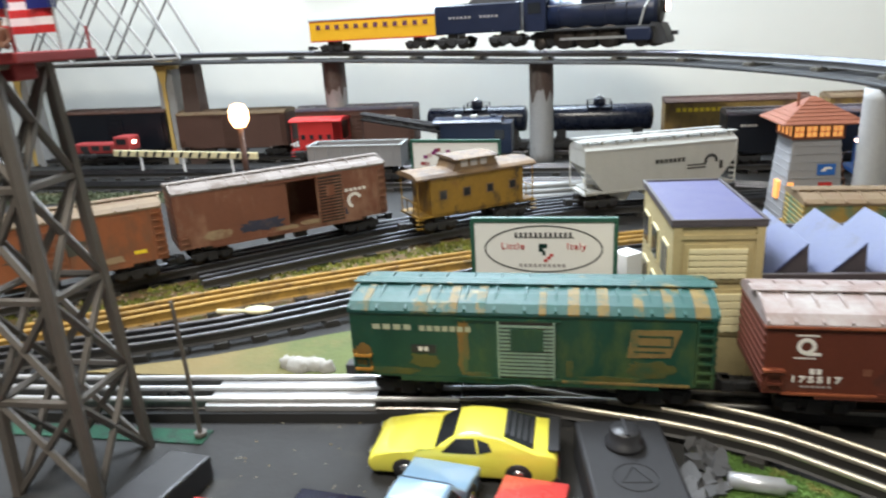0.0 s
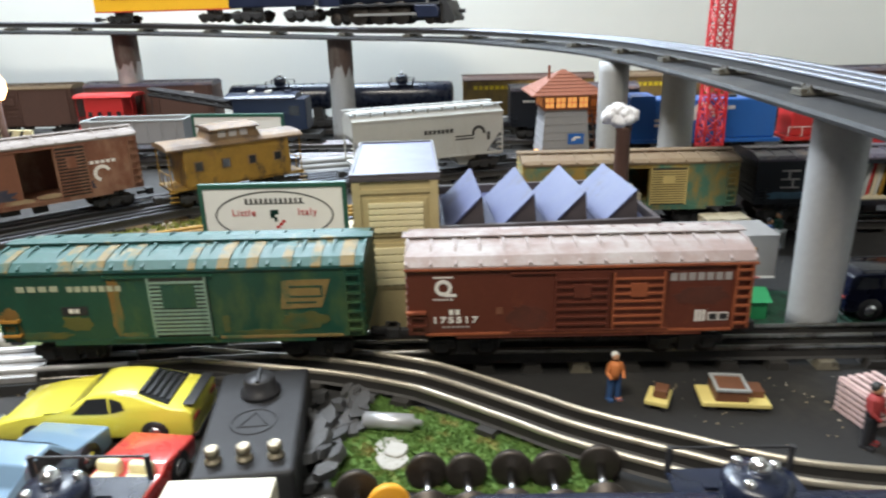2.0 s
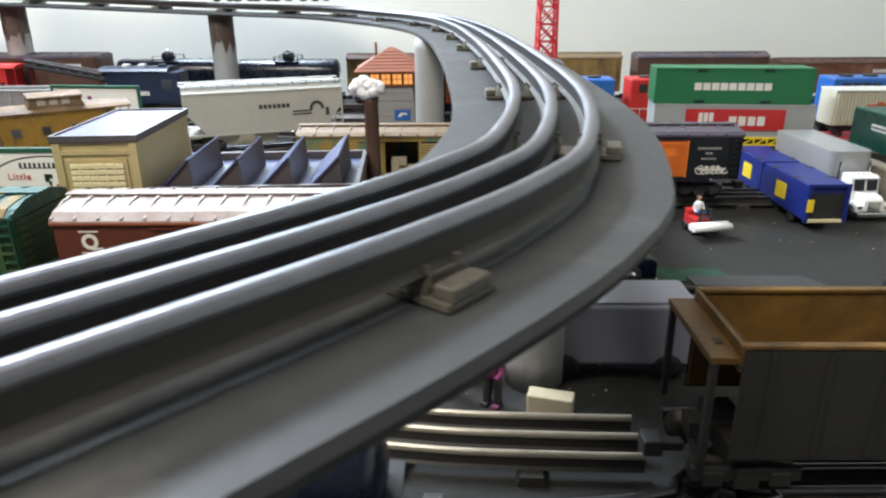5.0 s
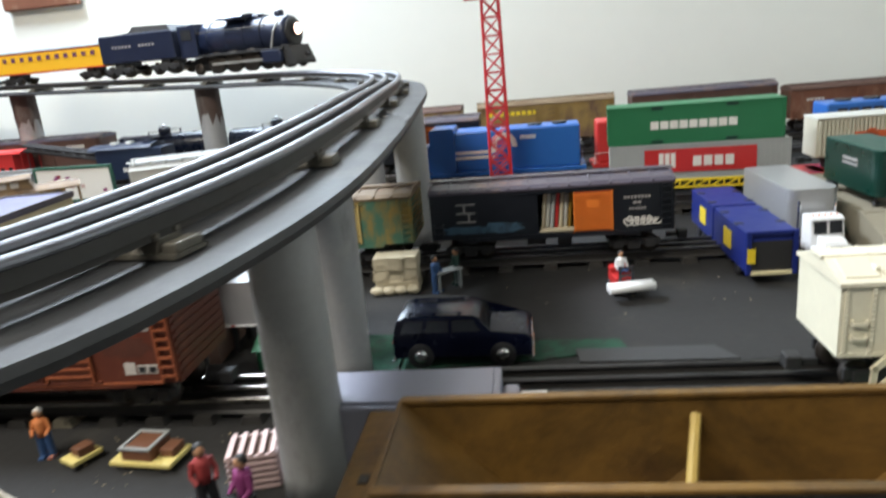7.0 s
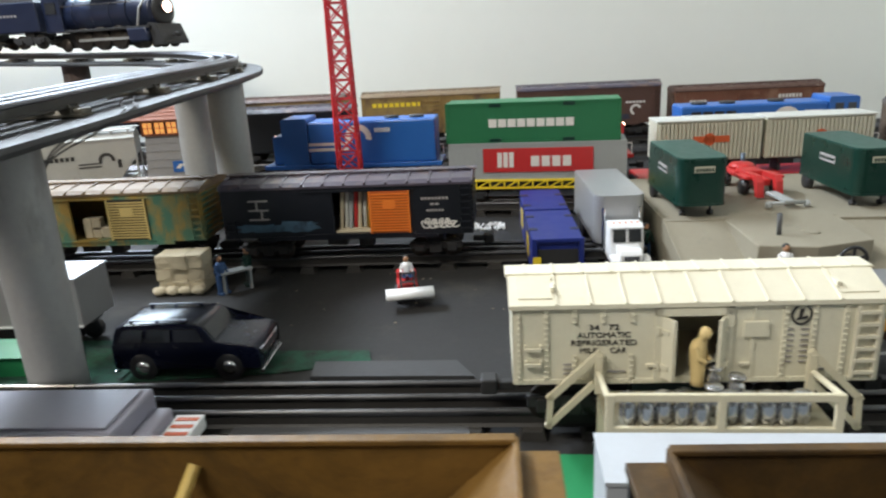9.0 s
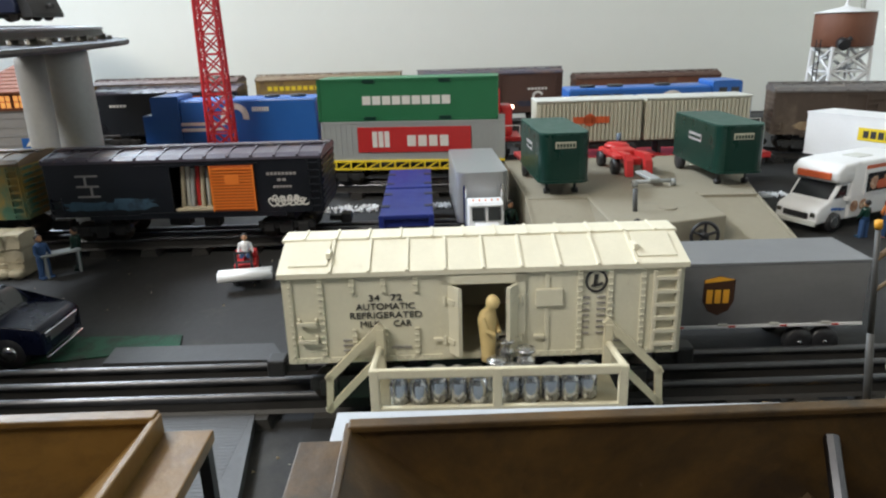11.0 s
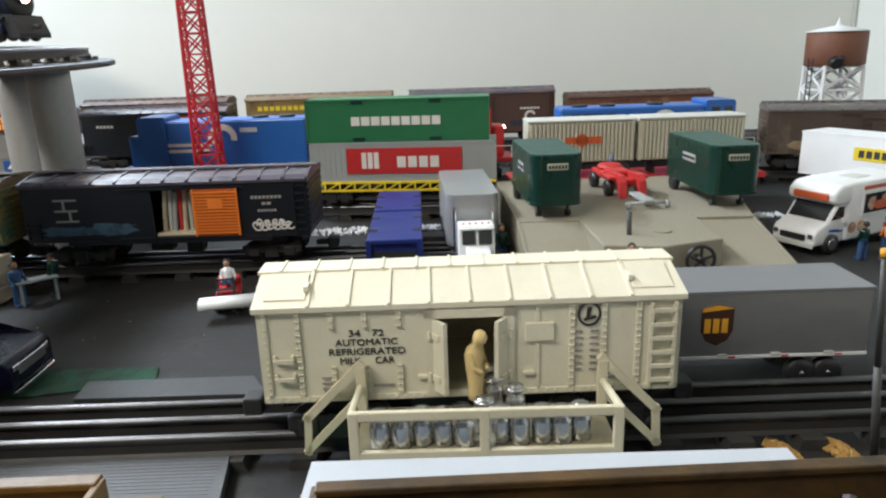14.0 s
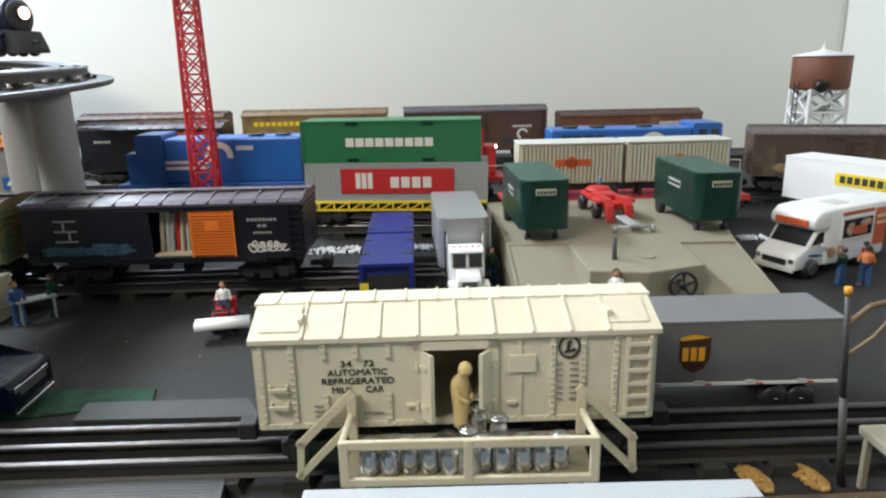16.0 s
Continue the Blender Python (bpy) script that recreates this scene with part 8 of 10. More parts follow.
for z0, z1 in ((0.117, 0.1200), (0.1345, 0.140)):
    bm = B()
    bx(bm, -0.0335, 0.0335, -0.0335, 0.0335, z0, z1)
    part("window_band", bm, "tower_roof", root, "orange-brown window band")
for x in (-0.0322, -0.0165, 0.0, 0.0165, 0.0322):
    for b in ((x - 0.0016, x + 0.0016, -0.0334, -0.0305), (-0.0334, -0.0305, x - 0.0016, x + 0.0016), (0.0305, 0.0334, x - 0.0016, x + 0.0016)):
        bm = B()
        bx(bm, *b, 0.1200, 0.1345)
        part("mullion", bm, "tower_roof", root)
for i in range(4):
    x = -0.0243 + i * 0.0162
    for b in ((x - 0.0064, x + 0.0064, -0.0318, -0.0308), (-0.0318, -0.0308, x - 0.0064, x + 0.0064)):
        bm = B()
        bx(bm, *b, 0.1201, 0.1344)
        part("lit_pane", bm, "lit", root, "glowing orange pane")
    bm = B()
    bx(bm, x - 0.0005, x + 0.0005, -0.0324, -0.0318, 0.1201, 0.1344)
    bx(bm, x - 0.0064, x + 0.0064, -0.0324, -0.0318, 0.1268, 0.1277)
    part("glazing_bar", bm, "tower_roof", root)
bm = B()
e, t = 0.0525, 0.003
vs = [bm.verts.new(p) for p in ((-e, -e, 0.1405), (e, -e, 0.1405), (e, e, 0.1405), (-e, e, 0.1405), (-e, -e, 0.1385), (e, -e, 0.1385), (e, e, 0.1385), (-e, e, 0.1385), (-t, 0, 0.171), (t, 0, 0.171))]
for f in ((0, 1, 9, 8), (1, 2, 9), (2, 3, 8, 9), (3, 0, 8), (4, 5, 1, 0), (5, 6, 2, 1), (6, 7, 3, 2), (7, 4, 0, 3), (7, 6, 5, 4)):
    bm.faces.new([vs[i] for i in f])
roof = part("roof", bm, "tower_roof", root)
for i in range(1, 7):
    bm = B()
    k, z = e * (1 - i / 7.5) + 0.0012, 0.1405 + 0.0305 * i / 7.5
    for b in ((-k, k, -k, -k + 0.0012), (-k, -k + 0.0012, -k + 0.0012, k - 0.0012), (k - 0.0012, k, -k + 0.0012, k - 0.0012)):
        bx(bm, *b, z - 0.0006, z + 0.0003)
    part("shingle_course", bm, "tower_roof", roof)
bm = B()
cyl(bm, (-0.022, -0.01, 0.150), (-0.022, -0.01, 0.178), 0.0018, n=8)
part("vent_pipe", bm, "tower_roof", root)
bm = B()
bx(bm, 0.003, 0.026, -0.0352, -0.0330, 0.068, 0.083)
sg = part("sign_board", bm, "cr_blue", root, "small blue sign")
bm = B()
prism(bm, [(0.007, 0.0730), (0.013, 0.0730), (0.015, 0.0762), (0.022, 0.0762), (0.020, 0.0790), (0.012, 0.0790)], "y", -0.0356, -0.0352)
part("sign_mark", bm, "letter_white", sg)
bm = B()
bx(bm, 0.006, 0.022, -0.0392, -0.035, 0.0, 0.058)
part("door", bm, "red", root, "red door")
bm = B()
bx(bm, -0.0395, -0.034, -0.012, 0.004, 0.030, 0.055)
part("lit_window", bm, "lit", root)
bm = B()
bx(bm, -0.034, -0.026, -0.0372, -0.034, 0.034, 0.058)
part("lit_window", bm, "lit", root)
for i in range(9):
    bm = B()
    bx(bm, 0.040, 0.052, -0.030 + i * 0.006, -0.024 + i * 0.006, 0.010 + i * 0.011, 0.012 + i * 0.011)
    part("stair_step", bm, "wood", root)
for x in (0.0395, 0.0515):
    bm = B()
    prism(bm, [(-0.033, 0.0), (-0.027, 0.0), (0.030, 0.100), (0.030, 0.108)], "x", x, x + 0.001)
    part("stair_string", bm, "wood", root)


# ---- lattice towers ----
def lattice(bm, half0, half1, z0, z1, panels, r, rb=None):
    rb = rb or r * 0.6
    cs = [(-1, -1), (1, -1), (1, 1), (-1, 1)]

    def pt(c, z):
        k = half0 + (half1 - half0) * (z - z0) / (z1 - z0)
        return Vector((c[0] * k, c[1] * k, z))
    for c in cs:
        cyl(bm, pt(c, z0), pt(c, z1), r, r, 6)
    for i in range(panels):
        a, b = z0 + (z1 - z0) * i / panels, z0 + (z1 - z0) * (i + 1) / panels
        for k in range(4):
            c, d = cs[k], cs[(k + 1) % 4]
            cyl(bm, pt(c, a), pt(d, b), rb, rb, 5)
            cyl(bm, pt(d, a), pt(c, b), rb, rb, 5)
            cyl(bm, pt(c, b), pt(d, b), rb, rb, 5)


root = thing("floodlight_tower", at(0.696, 1.135, 4), "red lattice floodlight tower with twin lamps", "tower")
bm = B()
lattice(bm, 0.0155, 0.0115, 0.0, 0.300, 12, 0.0021, 0.0012)
part("mast", bm, "lattice_red", root)
bm = B()
bx(bm, -0.036, 0.036, -0.016, 0.016, 0.300, 0.303)
for x in (-0.035, 0.035):
    for y in (-0.015, 0.015):
        cyl(bm, (x, y, 0.303), (x, y, 0.314), 0.0008, n=6)
for y in (-0.015, 0.015):
    cyl(bm, (-0.035, y, 0.314), (0.035, y, 0.314), 0.0008, n=6)
part("lamp_platform", bm, "lattice_red", root)
bm = B()
bars(bm, -0.032, 0.032, 0.3035, 0.309, -0.0165, 8)
part("name_bars", bm, "letter_white", root)
for x in (-0.024, 0.022):
    bm = B()
    lathe(bm, [(0.005, -0.004), (0.014, -0.012), (0.014, -0.013), (0.003, -0.006)], (x, 0, 0.328), 18, "y")
    lp = part("floodlight", bm, "lattice_red", root)
    bm = B()
    lathe(bm, [(0.003, -0.0124), (0.012, -0.0126), (0.003, -0.0130)], (x, 0, 0.328), 18, "y")
    part("lens", bm, "head_lamp", lp)

root = thing("derrick_tower", at(-0.194, 0.431, 2), "dark grey steel lattice tower with a red top platform", "tower")
bm = B()
lattice(bm, 0.0300, 0.0220, 0.0, 0.280, 4, 0.0046, 0.0028)
part("frame", bm, "lattice_grey", root)
bm = B()
bx(bm, -0.040, 0.050, -0.034, 0.034, 0.281, 0.287, 0.001)
for x in (-0.038, 0.048):
    for y in (-0.031, 0.031):
        cyl(bm, (x, y, 0.287), (x, y, 0.300), 0.001, n=6)
part("top_platform", bm, "fig_red", root, "dark red top platform")
bm = B()
bx(bm, -0.024, 0.026, -0.010, 0.010, 0.271, 0.281, 0.002)
part("crown_block", bm, "fig_red", root)


def flag(m, label):
    root = thing("small_flag", m, label, "flag", "small flags")
    bm = B()
    cyl(bm, (0, 0, 0), (0, 0, 0.046), 0.0008, n=6)
    part("pole", bm, "grey", root)
    n = 7
    for i in range(n):
        bm = B()
        z0 = 0.010 + i * 0.0045
        for k in range(8):
            x0, x1 = k * 0.0045, (k + 1) * 0.0045
            y0, y1 = 0.002 * math.sin(k * 0.9), 0.002 * math.sin((k + 1) * 0.9)
            vs = [bm.verts.new(p) for p in ((x0, y0, z0), (x1, y1, z0), (x1, y1, z0 + 0.0045), (x0, y0, z0 + 0.0045), (x0, y0 + 0.0005, z0), (x1, y1 + 0.0005, z0), (x1, y1 + 0.0005, z0 + 0.0045), (x0, y0 + 0.0005, z0 + 0.0045))]
            for f in ((0, 1, 2, 3), (7, 6, 5, 4), (0, 4, 5, 1), (3, 2, 6, 7)):
                bm.faces.new([vs[j] for j in f])
        part("stripe", bm, "red" if i % 2 == 0 else "white", root)
    bm = B()
    bx(bm, -0.0005, 0.016, -0.0022, 0.0034, 0.0235, 0.0417)
    part("canton", bm, "deep_blue", root)
    return root


flag(at(-0.165, 0.424, 185, 0.287), "small red and white striped flag with blue corner")
flag(at(-0.148, 0.440, 172, 0.287), "small red and white striped flag on the tower")
figure(at(-0.150, 0.400, 20, 0.2872), "small figurine sitting on the tower platform", legs="brown", top="brown", seated=True, height=0.030)

# water tower
root = thing("water_tower", at(1.654, 1.385), "rust-brown water tower on white lattice legs", "water tower")
bm = B()
lattice(bm, 0.035, 0.031, 0.0, 0.152, 4, 0.0032, 0.0026)
pieces(bm, "white", root, lambda h: "leg" if h > 0.1 else "brace")
bm = B()
lathe(bm, [(0.044, 0.152), (0.0453, 0.154), (0.0453, 0.203), (0.044, 0.205)], (0, 0, 0), 32)
part("tank", bm, "rust_tank", root)
bm = B()
lathe(bm, [(0.0472, 0.205), (0.0472, 0.2062), (0.0060, 0.2145), (0.0032, 0.2165), (0.0014, 0.2225), (0.0004, 0.228)], (0, 0, 0), 32)
part("roof", bm, "white", root)
bm = B()
cyl(bm, (-0.024, -0.040, 0.160), (-0.024, -0.052, 0.156), 0.009, n=14)
cyl(bm, (-0.020, -0.046, 0.161), (-0.012, -0.046, 0.166), 0.004, n=8)
part("spout", bm, "black", root)
bm = B()
for x in (-0.053, -0.046):
    cyl(bm, (x, -0.02, 0.0), (x, -0.02, 0.165), 0.001, n=6)
for i in range(16):
    cyl(bm, (-0.053, -0.02, 0.008 + i * 0.010), (-0.046, -0.02, 0.008 + i * 0.010), 0.0008, n=5)
part("ladder", bm, "black", root)
M["picture_mix"] = mat("mixed_picture", (0.45, 0.25, 0.16), 0.4, var=0.5, scale=260, col2=(0.62, 0.50, 0.36), spot=0.5)


# ---- road vehicles ----
def model_car(m, L, W, prof, mat_body, label, bev=0.0016, windows=(), front_glass=(), wheel_r=0.0105, wheels=(0.2, 0.8), name="toy_car", belt=0.022, top_in=0.28, category="car", lamps=True):
    """prof: side outline (x from the nose, z); above the belt line the sides lean in."""
    root = thing(name, m, label, category, "toy cars")
    zt = max(z for x, z in prof)

    def half(z):
        return W / 2 * (1 - top_in * max(0, (z - belt) / (zt - belt))) if z > belt else W / 2 * (1 - 0.10 * max(0, (belt * 0.55 - z) / belt))
    bm = B()
    a = [bm.verts.new((x, -half(z), z)) for x, z in prof]
    b = [bm.verts.new((x, half(z), z)) for x, z in prof]
    n = len(prof)
    fs = [bm.faces.new((a[i], a[(i + 1) % n], b[(i + 1) % n], b[i])) for i in range(n)]
    fs += [bm.faces.new(a[::-1]), bm.faces.new(b)]
    bmesh.ops.triangulate(bm, faces=fs[-2:])
    bmesh.ops.recalc_face_normals(bm, faces=bm.faces)
    es = [e for e in bm.edges if e.is_manifold and e.calc_face_angle(0) > 0.5]
    bmesh.ops.bevel(bm, geom=es, offset=bev, segments=3, profile=0.5, affect="EDGES")
    for f in bm.faces:
        f.smooth = True
    part("body", bm, mat_body, root)
    for w in windows:
        for s in (-1, 1):
            bm = B()
            vs = [bm.verts.new((x, s * (half(z) + 0.0005), z)) for x, z in w]
            vi = [bm.verts.new((x, s * (half(z) - 0.0010), z)) for x, z in w]
            k = len(w)
            bm.faces.new(vs)
            for i in range(k):
                bm.faces.new((vs[i], vs[(i + 1) % k], vi[(i + 1) % k], vi[i]))
            bmesh.ops.recalc_face_normals(bm, faces=bm.faces)
            part("side_window", bm, "glass", root)
    for (x0, z0), (x1, z1) in front_glass:
        bm = B()
        d = Vector((x1 - x0, 0, z1 - z0)).normalized()
        nrm = Vector((-d.z, 0, d.x))
        if nrm.z < 0:
            nrm = -nrm
        p = []
        for (x, z), k in (((x0, z0), 0.86), ((x1, z1), 0.88)):
            p += [Vector((x, -half(z) * k, z)), Vector((x, half(z) * k, z))]
        vs = [bm.verts.new(q + nrm * 0.0006) for q in (p[0], p[1], p[3], p[2])]
        vl = [bm.verts.new(q - nrm * 0.001) for q in (p[0], p[1], p[3], p[2])]
        bm.faces.new(vs)
        for i in range(4):
            bm.faces.new((vs[i], vs[(i + 1) % 4], vl[(i + 1) % 4], vl[i]))
        bmesh.ops.recalc_face_normals(bm, faces=bm.faces)
        part("windscreen", bm, "glass", root)
    for fx in wheels:
        for s in (-1, 1):
            bm = B()
            c = (L * fx, s * (W / 2 - 0.0043), wheel_r)
            lathe(bm, [(wheel_r * 0.3, -0.0042), (wheel_r * 0.95, -0.0042), (wheel_r, -0.003), (wheel_r, 0.003), (wheel_r * 0.95, 0.0042), (wheel_r * 0.3, 0.0042)], c, 22, "y")
            t = part("wheel", bm, "black", root)
            bm = B()
            lathe(bm, [(0.001, s * 0.0044 - 0.0004), (wheel_r * 0.5, s * 0.0044 - 0.0004), (wheel_r * 0.5, s * 0.0044 + 0.0003), (0.001, s * 0.0044 + 0.0008)], c, 14, "y")
            part("hubcap", bm, "chrome", t)
    for s in ((-1, 1) if lamps else ()):
        bm = B()
        bx(bm, -0.0006, 0.0012, s * W * 0.33 - 0.004, s * W * 0.33 + 0.004, belt * 0.66, belt * 0.66 + 0.004, 0.0006)
        part("headlight", bm, "chrome", root)
        bm = B()
        bx(bm, L - 0.0012, L + 0.0006, s * W * 0.33 - 0.005, s * W * 0.33 + 0.005, belt * 0.7, belt * 0.7 + 0.003, 0.0006)
        part("tail_light", bm, "car_red", root)
    bm = B()
    bx(bm, -0.0015, 0.001, -W * 0.46, W * 0.46, 0.006, 0.009, 0.0006)
    bx(bm, L - 0.001, L + 0.0015, -W * 0.46, W * 0.46, 0.006, 0.009, 0.0006)
    part("bumper", bm, "chrome", root)
    return root


COUPE = [(0.001, 0.006), (-0.001, 0.012), (0.0, 0.0175), (0.005, 0.0215), (0.018, 0.0242), (0.036, 0.0255), (0.048, 0.0262), (0.056, 0.0325), (0.064, 0.0378), (0.072, 0.0398), (0.086, 0.0400), (0.096, 0.0385), (0.110, 0.0335), (0.122, 0.0292), (0.132, 0.0282), (0.136, 0.0255), (0.1355, 0.010), (0.133, 0.005), (0.004, 0.005)]
car = model_car(at(0.0125, 0.4690, 1) @ Matrix.Diagonal((0.925, 0.95, 0.88, 1)), 0.136, 0.050, COUPE, "car_yellow", "glossy yellow fastback toy car parked beside the track", bev=0.0024, windows=(((0.055, 0.0268), (0.0645, 0.0362), (0.078, 0.0368), (0.080, 0.0268)), ((0.0815, 0.0270), (0.0798, 0.0366), (0.088, 0.0340), (0.0905, 0.0290))), front_glass=(((0.0490, 0.0268), (0.0635, 0.0374)), ((0.0985, 0.0378), (0.1190, 0.0303))), wheel_r=0.0098, belt=0.0255, top_in=0.24)
bm = B()
bx(bm, 0.129, 0.137, -0.021, 0.021, 0.0300, 0.0314, 0.0005)
for y in (-0.018, 0.018):
    bx(bm, 0.131, 0.134, y - 0.001, y + 0.001, 0.0265, 0.0303)
part("spoiler", bm, "black", car)
for i in range(5):
    bm = B()
    x = 0.0985 + i * 0.0044
    bx(bm, x, x + 0.0026, -0.0150, 0.0150, 0.0384 - i * 0.00178, 0.0391 - i * 0.00178)
    part("louvre", bm, "black", car)

PICKUP = [(0.0, 0.008), (0.0, 0.020), (0.030, 0.0235), (0.040, 0.0345), (0.060, 0.0345), (0.066, 0.0235), (0.108, 0.0225), (0.110, 0.018), (0.109, 0.007), (0.003, 0.006)]
model_car(at(0.068, 0.443, -98), 0.110, 0.046, PICKUP, "car_blue", "pale blue toy car with dark fittings parked on the tabletop", windows=(((0.038, 0.025), (0.043, 0.0330), (0.056, 0.0330), (0.061, 0.025)),), front_glass=(((0.0315, 0.0245), (0.0395, 0.0338)),))
OPEN = [(0.0, 0.008), (0.0, 0.019), (0.032, 0.0225), (0.037, 0.0190), (0.064, 0.0185), (0.070, 0.0225), (0.098, 0.0205), (0.100, 0.016), (0.099, 0.007), (0.003, 0.006)]
car = model_car(at(0.1265, 0.4330, -97), 0.100, 0.041, OPEN, "car_red", "faded red open-top toy car with cream seats", belt=0.03, lamps=False)
for x0 in (0.037, 0.058):
    for y in (-0.0105, 0.0085):
        bm = B()
        bx(bm, x0 - 0.002, x0 + 0.004, y - 0.0065, y + 0.0075, 0.016, 0.0268, 0.002)
        bx(bm, x0 + 0.003, x0 + 0.015, y - 0.0065, y + 0.0075, 0.016, 0.0218, 0.002)
        part("seat", bm, "cream_trim", car, "cream moulded seat")
bm = B()
tube(bm, [(0.080, -0.018, 0.022), (0.077, -0.0165, 0.034), (0.077, 0.0165, 0.034), (0.080, 0.018, 0.022)], 0.0008, 6)
part("windscreen_frame", bm, "chrome", car)
model_car(at(0.005, 0.404, -95), 0.105, 0.045, PICKUP, "car_dark", "black toy car parked beside the pale blue one", windows=(((0.038, 0.025), (0.043, 0.0330), (0.056, 0.0330), (0.061, 0.025)),), front_glass=(((0.0315, 0.0245), (0.0395, 0.0338)),))
model_car(at(-0.060, 0.388, -95), 0.100, 0.044, PICKUP, "car_red", "red toy car parked at the end of the row", front_glass=(((0.0315, 0.0245), (0.0395, 0.0338)),))
SUV = [(0.0, 0.010), (0.0, 0.027), (0.004, 0.0305), (0.036, 0.0340), (0.046, 0.0455), (0.052, 0.0480), (0.112, 0.0480), (0.120, 0.0455), (0.124, 0.032), (0.125, 0.014), (0.123, 0.010)]
car = model_car(at(0.735, 0.630, 180) @ Matrix.Diagonal((0.86, 0.88, 0.88, 1)), 0.125, 0.054, SUV, "car_dark", "glossy dark blue toy sport utility vehicle on the tabletop", windows=(((0.045, 0.0345), (0.051, 0.0445), (0.070, 0.0445), (0.070, 0.0345)), ((0.073, 0.0345), (0.073, 0.0445), (0.092, 0.0445), (0.094, 0.0345)), ((0.097, 0.0345), (0.096, 0.0445), (0.112, 0.0445), (0.117, 0.0345))), front_glass=(((0.037, 0.0350), (0.0455, 0.0450)),), wheel_r=0.012, wheels=(0.21, 0.80), belt=0.033, top_in=0.14)
bm = B()
for y in (-0.018, 0.018):
    bx(bm, 0.060, 0.110, y - 0.0008, y + 0.0008, 0.0495, 0.0503)
    for x in (0.062, 0.085, 0.107):
        bx(bm, x, x + 0.002, y - 0.0008, y + 0.0008, 0.0472, 0.0500)
part("roof_rack", bm, "car_dark", car)
bm = B()
bx(bm, -0.0008, 0.0006, -0.017, 0.017, 0.018, 0.0255, 0.0004)
part("grille", bm, "chrome", car)

# silver box truck
root = thing("box_truck", at(0.672, 0.476, 0.5), "silver-grey toy box truck with an orange striped bumper", "truck", "toy cars")
bm = B()
bx(bm, -0.055, 0.046, -0.023, 0.023, 0.012, 0.054, 0.002)
part("box", bm, "lavender", root)
bm = B()
bx(bm, -0.051, 0.042, -0.019, 0.019, 0.054, 0.0555, 0.0008)
part("roof", bm, "lavender", root)
bm = B()
bx(bm, 0.046, 0.056, -0.020, 0.020, 0.012, 0.044, 0.002)
part("rear_frame", bm, "lavender", root)
bm = B()
bx(bm, 0.056, 0.072, -0.022, 0.022, 0.030, 0.038, 0.001)
bp = part("bumper", bm, "white", root)
for i in range(6):
    bm = B()
    bx(bm, 0.0585, 0.0705, -0.020 + i * 0.007, -0.017 + i * 0.007, 0.0380, 0.0384)
    part("stripe", bm, "orange_red", bp)
for x in (-0.04, 0.028):
    for s in (-1, 1):
        bm = B()
        lathe(bm, [(0.003, -0.003), (0.0095, -0.003), (0.010, 0), (0.0095, 0.003), (0.003, 0.003)], (x, s * 0.021, 0.010), 18, "y")
        part("wheel", bm, "black", root)

# white trailer behind the ore cars
trailer(at(1.026, 0.428, -0.8), 0.166, 0.034, 0.018, 0.058, "dull_white", "dull_white", "plain white trailer between the platform and ore cars", logo=None)
# truck with silver trailer, facing the front
root = thing("semi_truck", at(1.0255, 0.818, 92) @ Matrix.Diagonal((1.1, 1.12, 1.08, 1)), "white toy semi truck with silver rounded trailer", "truck")
bm = B()
prism(bm, [(-0.004, 0.010), (-0.004, 0.025), (-0.001, 0.042), (0.001, 0.0435), (0.016, 0.0435), (0.018, 0.042), (0.018, 0.010)], "y", -0.0142, 0.0142)
bmesh.ops.bevel(bm, geom=bm.edges[:], offset=0.0012, segments=2, profile=0.5, affect="EDGES")
part("cab", bm, "white", root)
bm = B()
prism(bm, [(-0.022, 0.010), (-0.0225, 0.022), (-0.019, 0.0255), (-0.004, 0.0275), (-0.004, 0.010)], "y", -0.0095, 0.0095)
bmesh.ops.bevel(bm, geom=bm.edges[:], offset=0.0010, segments=2, profile=0.5, affect="EDGES")
part("hood", bm, "white", root)
for s in (-1, 1):
    bm = B()
    prism(bm, [(-0.0215, 0.010), (-0.0205, 0.016), (-0.0160, 0.0185), (-0.0080, 0.0185), (-0.0042, 0.013), (-0.0042, 0.010)], "y", min(s * 0.0096, s * 0.0165), max(s * 0.0096, s * 0.0165))
    part("fender", bm, "white", root)
for y in (-0.0065, 0.0065):
    bm = B()
    prism(bm, [(-0.0047, 0.0285), (-0.0027, 0.0395), (-0.0018, 0.0395), (-0.0038, 0.0285)], "y", y - 0.0052, y + 0.0052)
    part("windscreen", bm, "glass", root)
bm = B()
bx(bm, -0.0040, -0.0015, -0.0135, 0.0135, 0.0402, 0.0418, 0.0004)
part("sun_visor", bm, "white", root)
for i in range(5):
    bm = B()
    ball(bm, (0.004, -0.010 + i * 0.005, 0.0440), 0.0009, 8, 6)
    part("roof_marker", bm, "orange", root)
bm = B()
bx(bm, -0.0236, -0.0225, -0.0062, 0.0062, 0.0115, 0.0215)
part("grille", bm, "chrome", root)
bm = B()
bx(bm, -0.0262, -0.0230, -0.0165, 0.0165, 0.0055, 0.0100, 0.0008)
part("bumper", bm, "chrome", root)
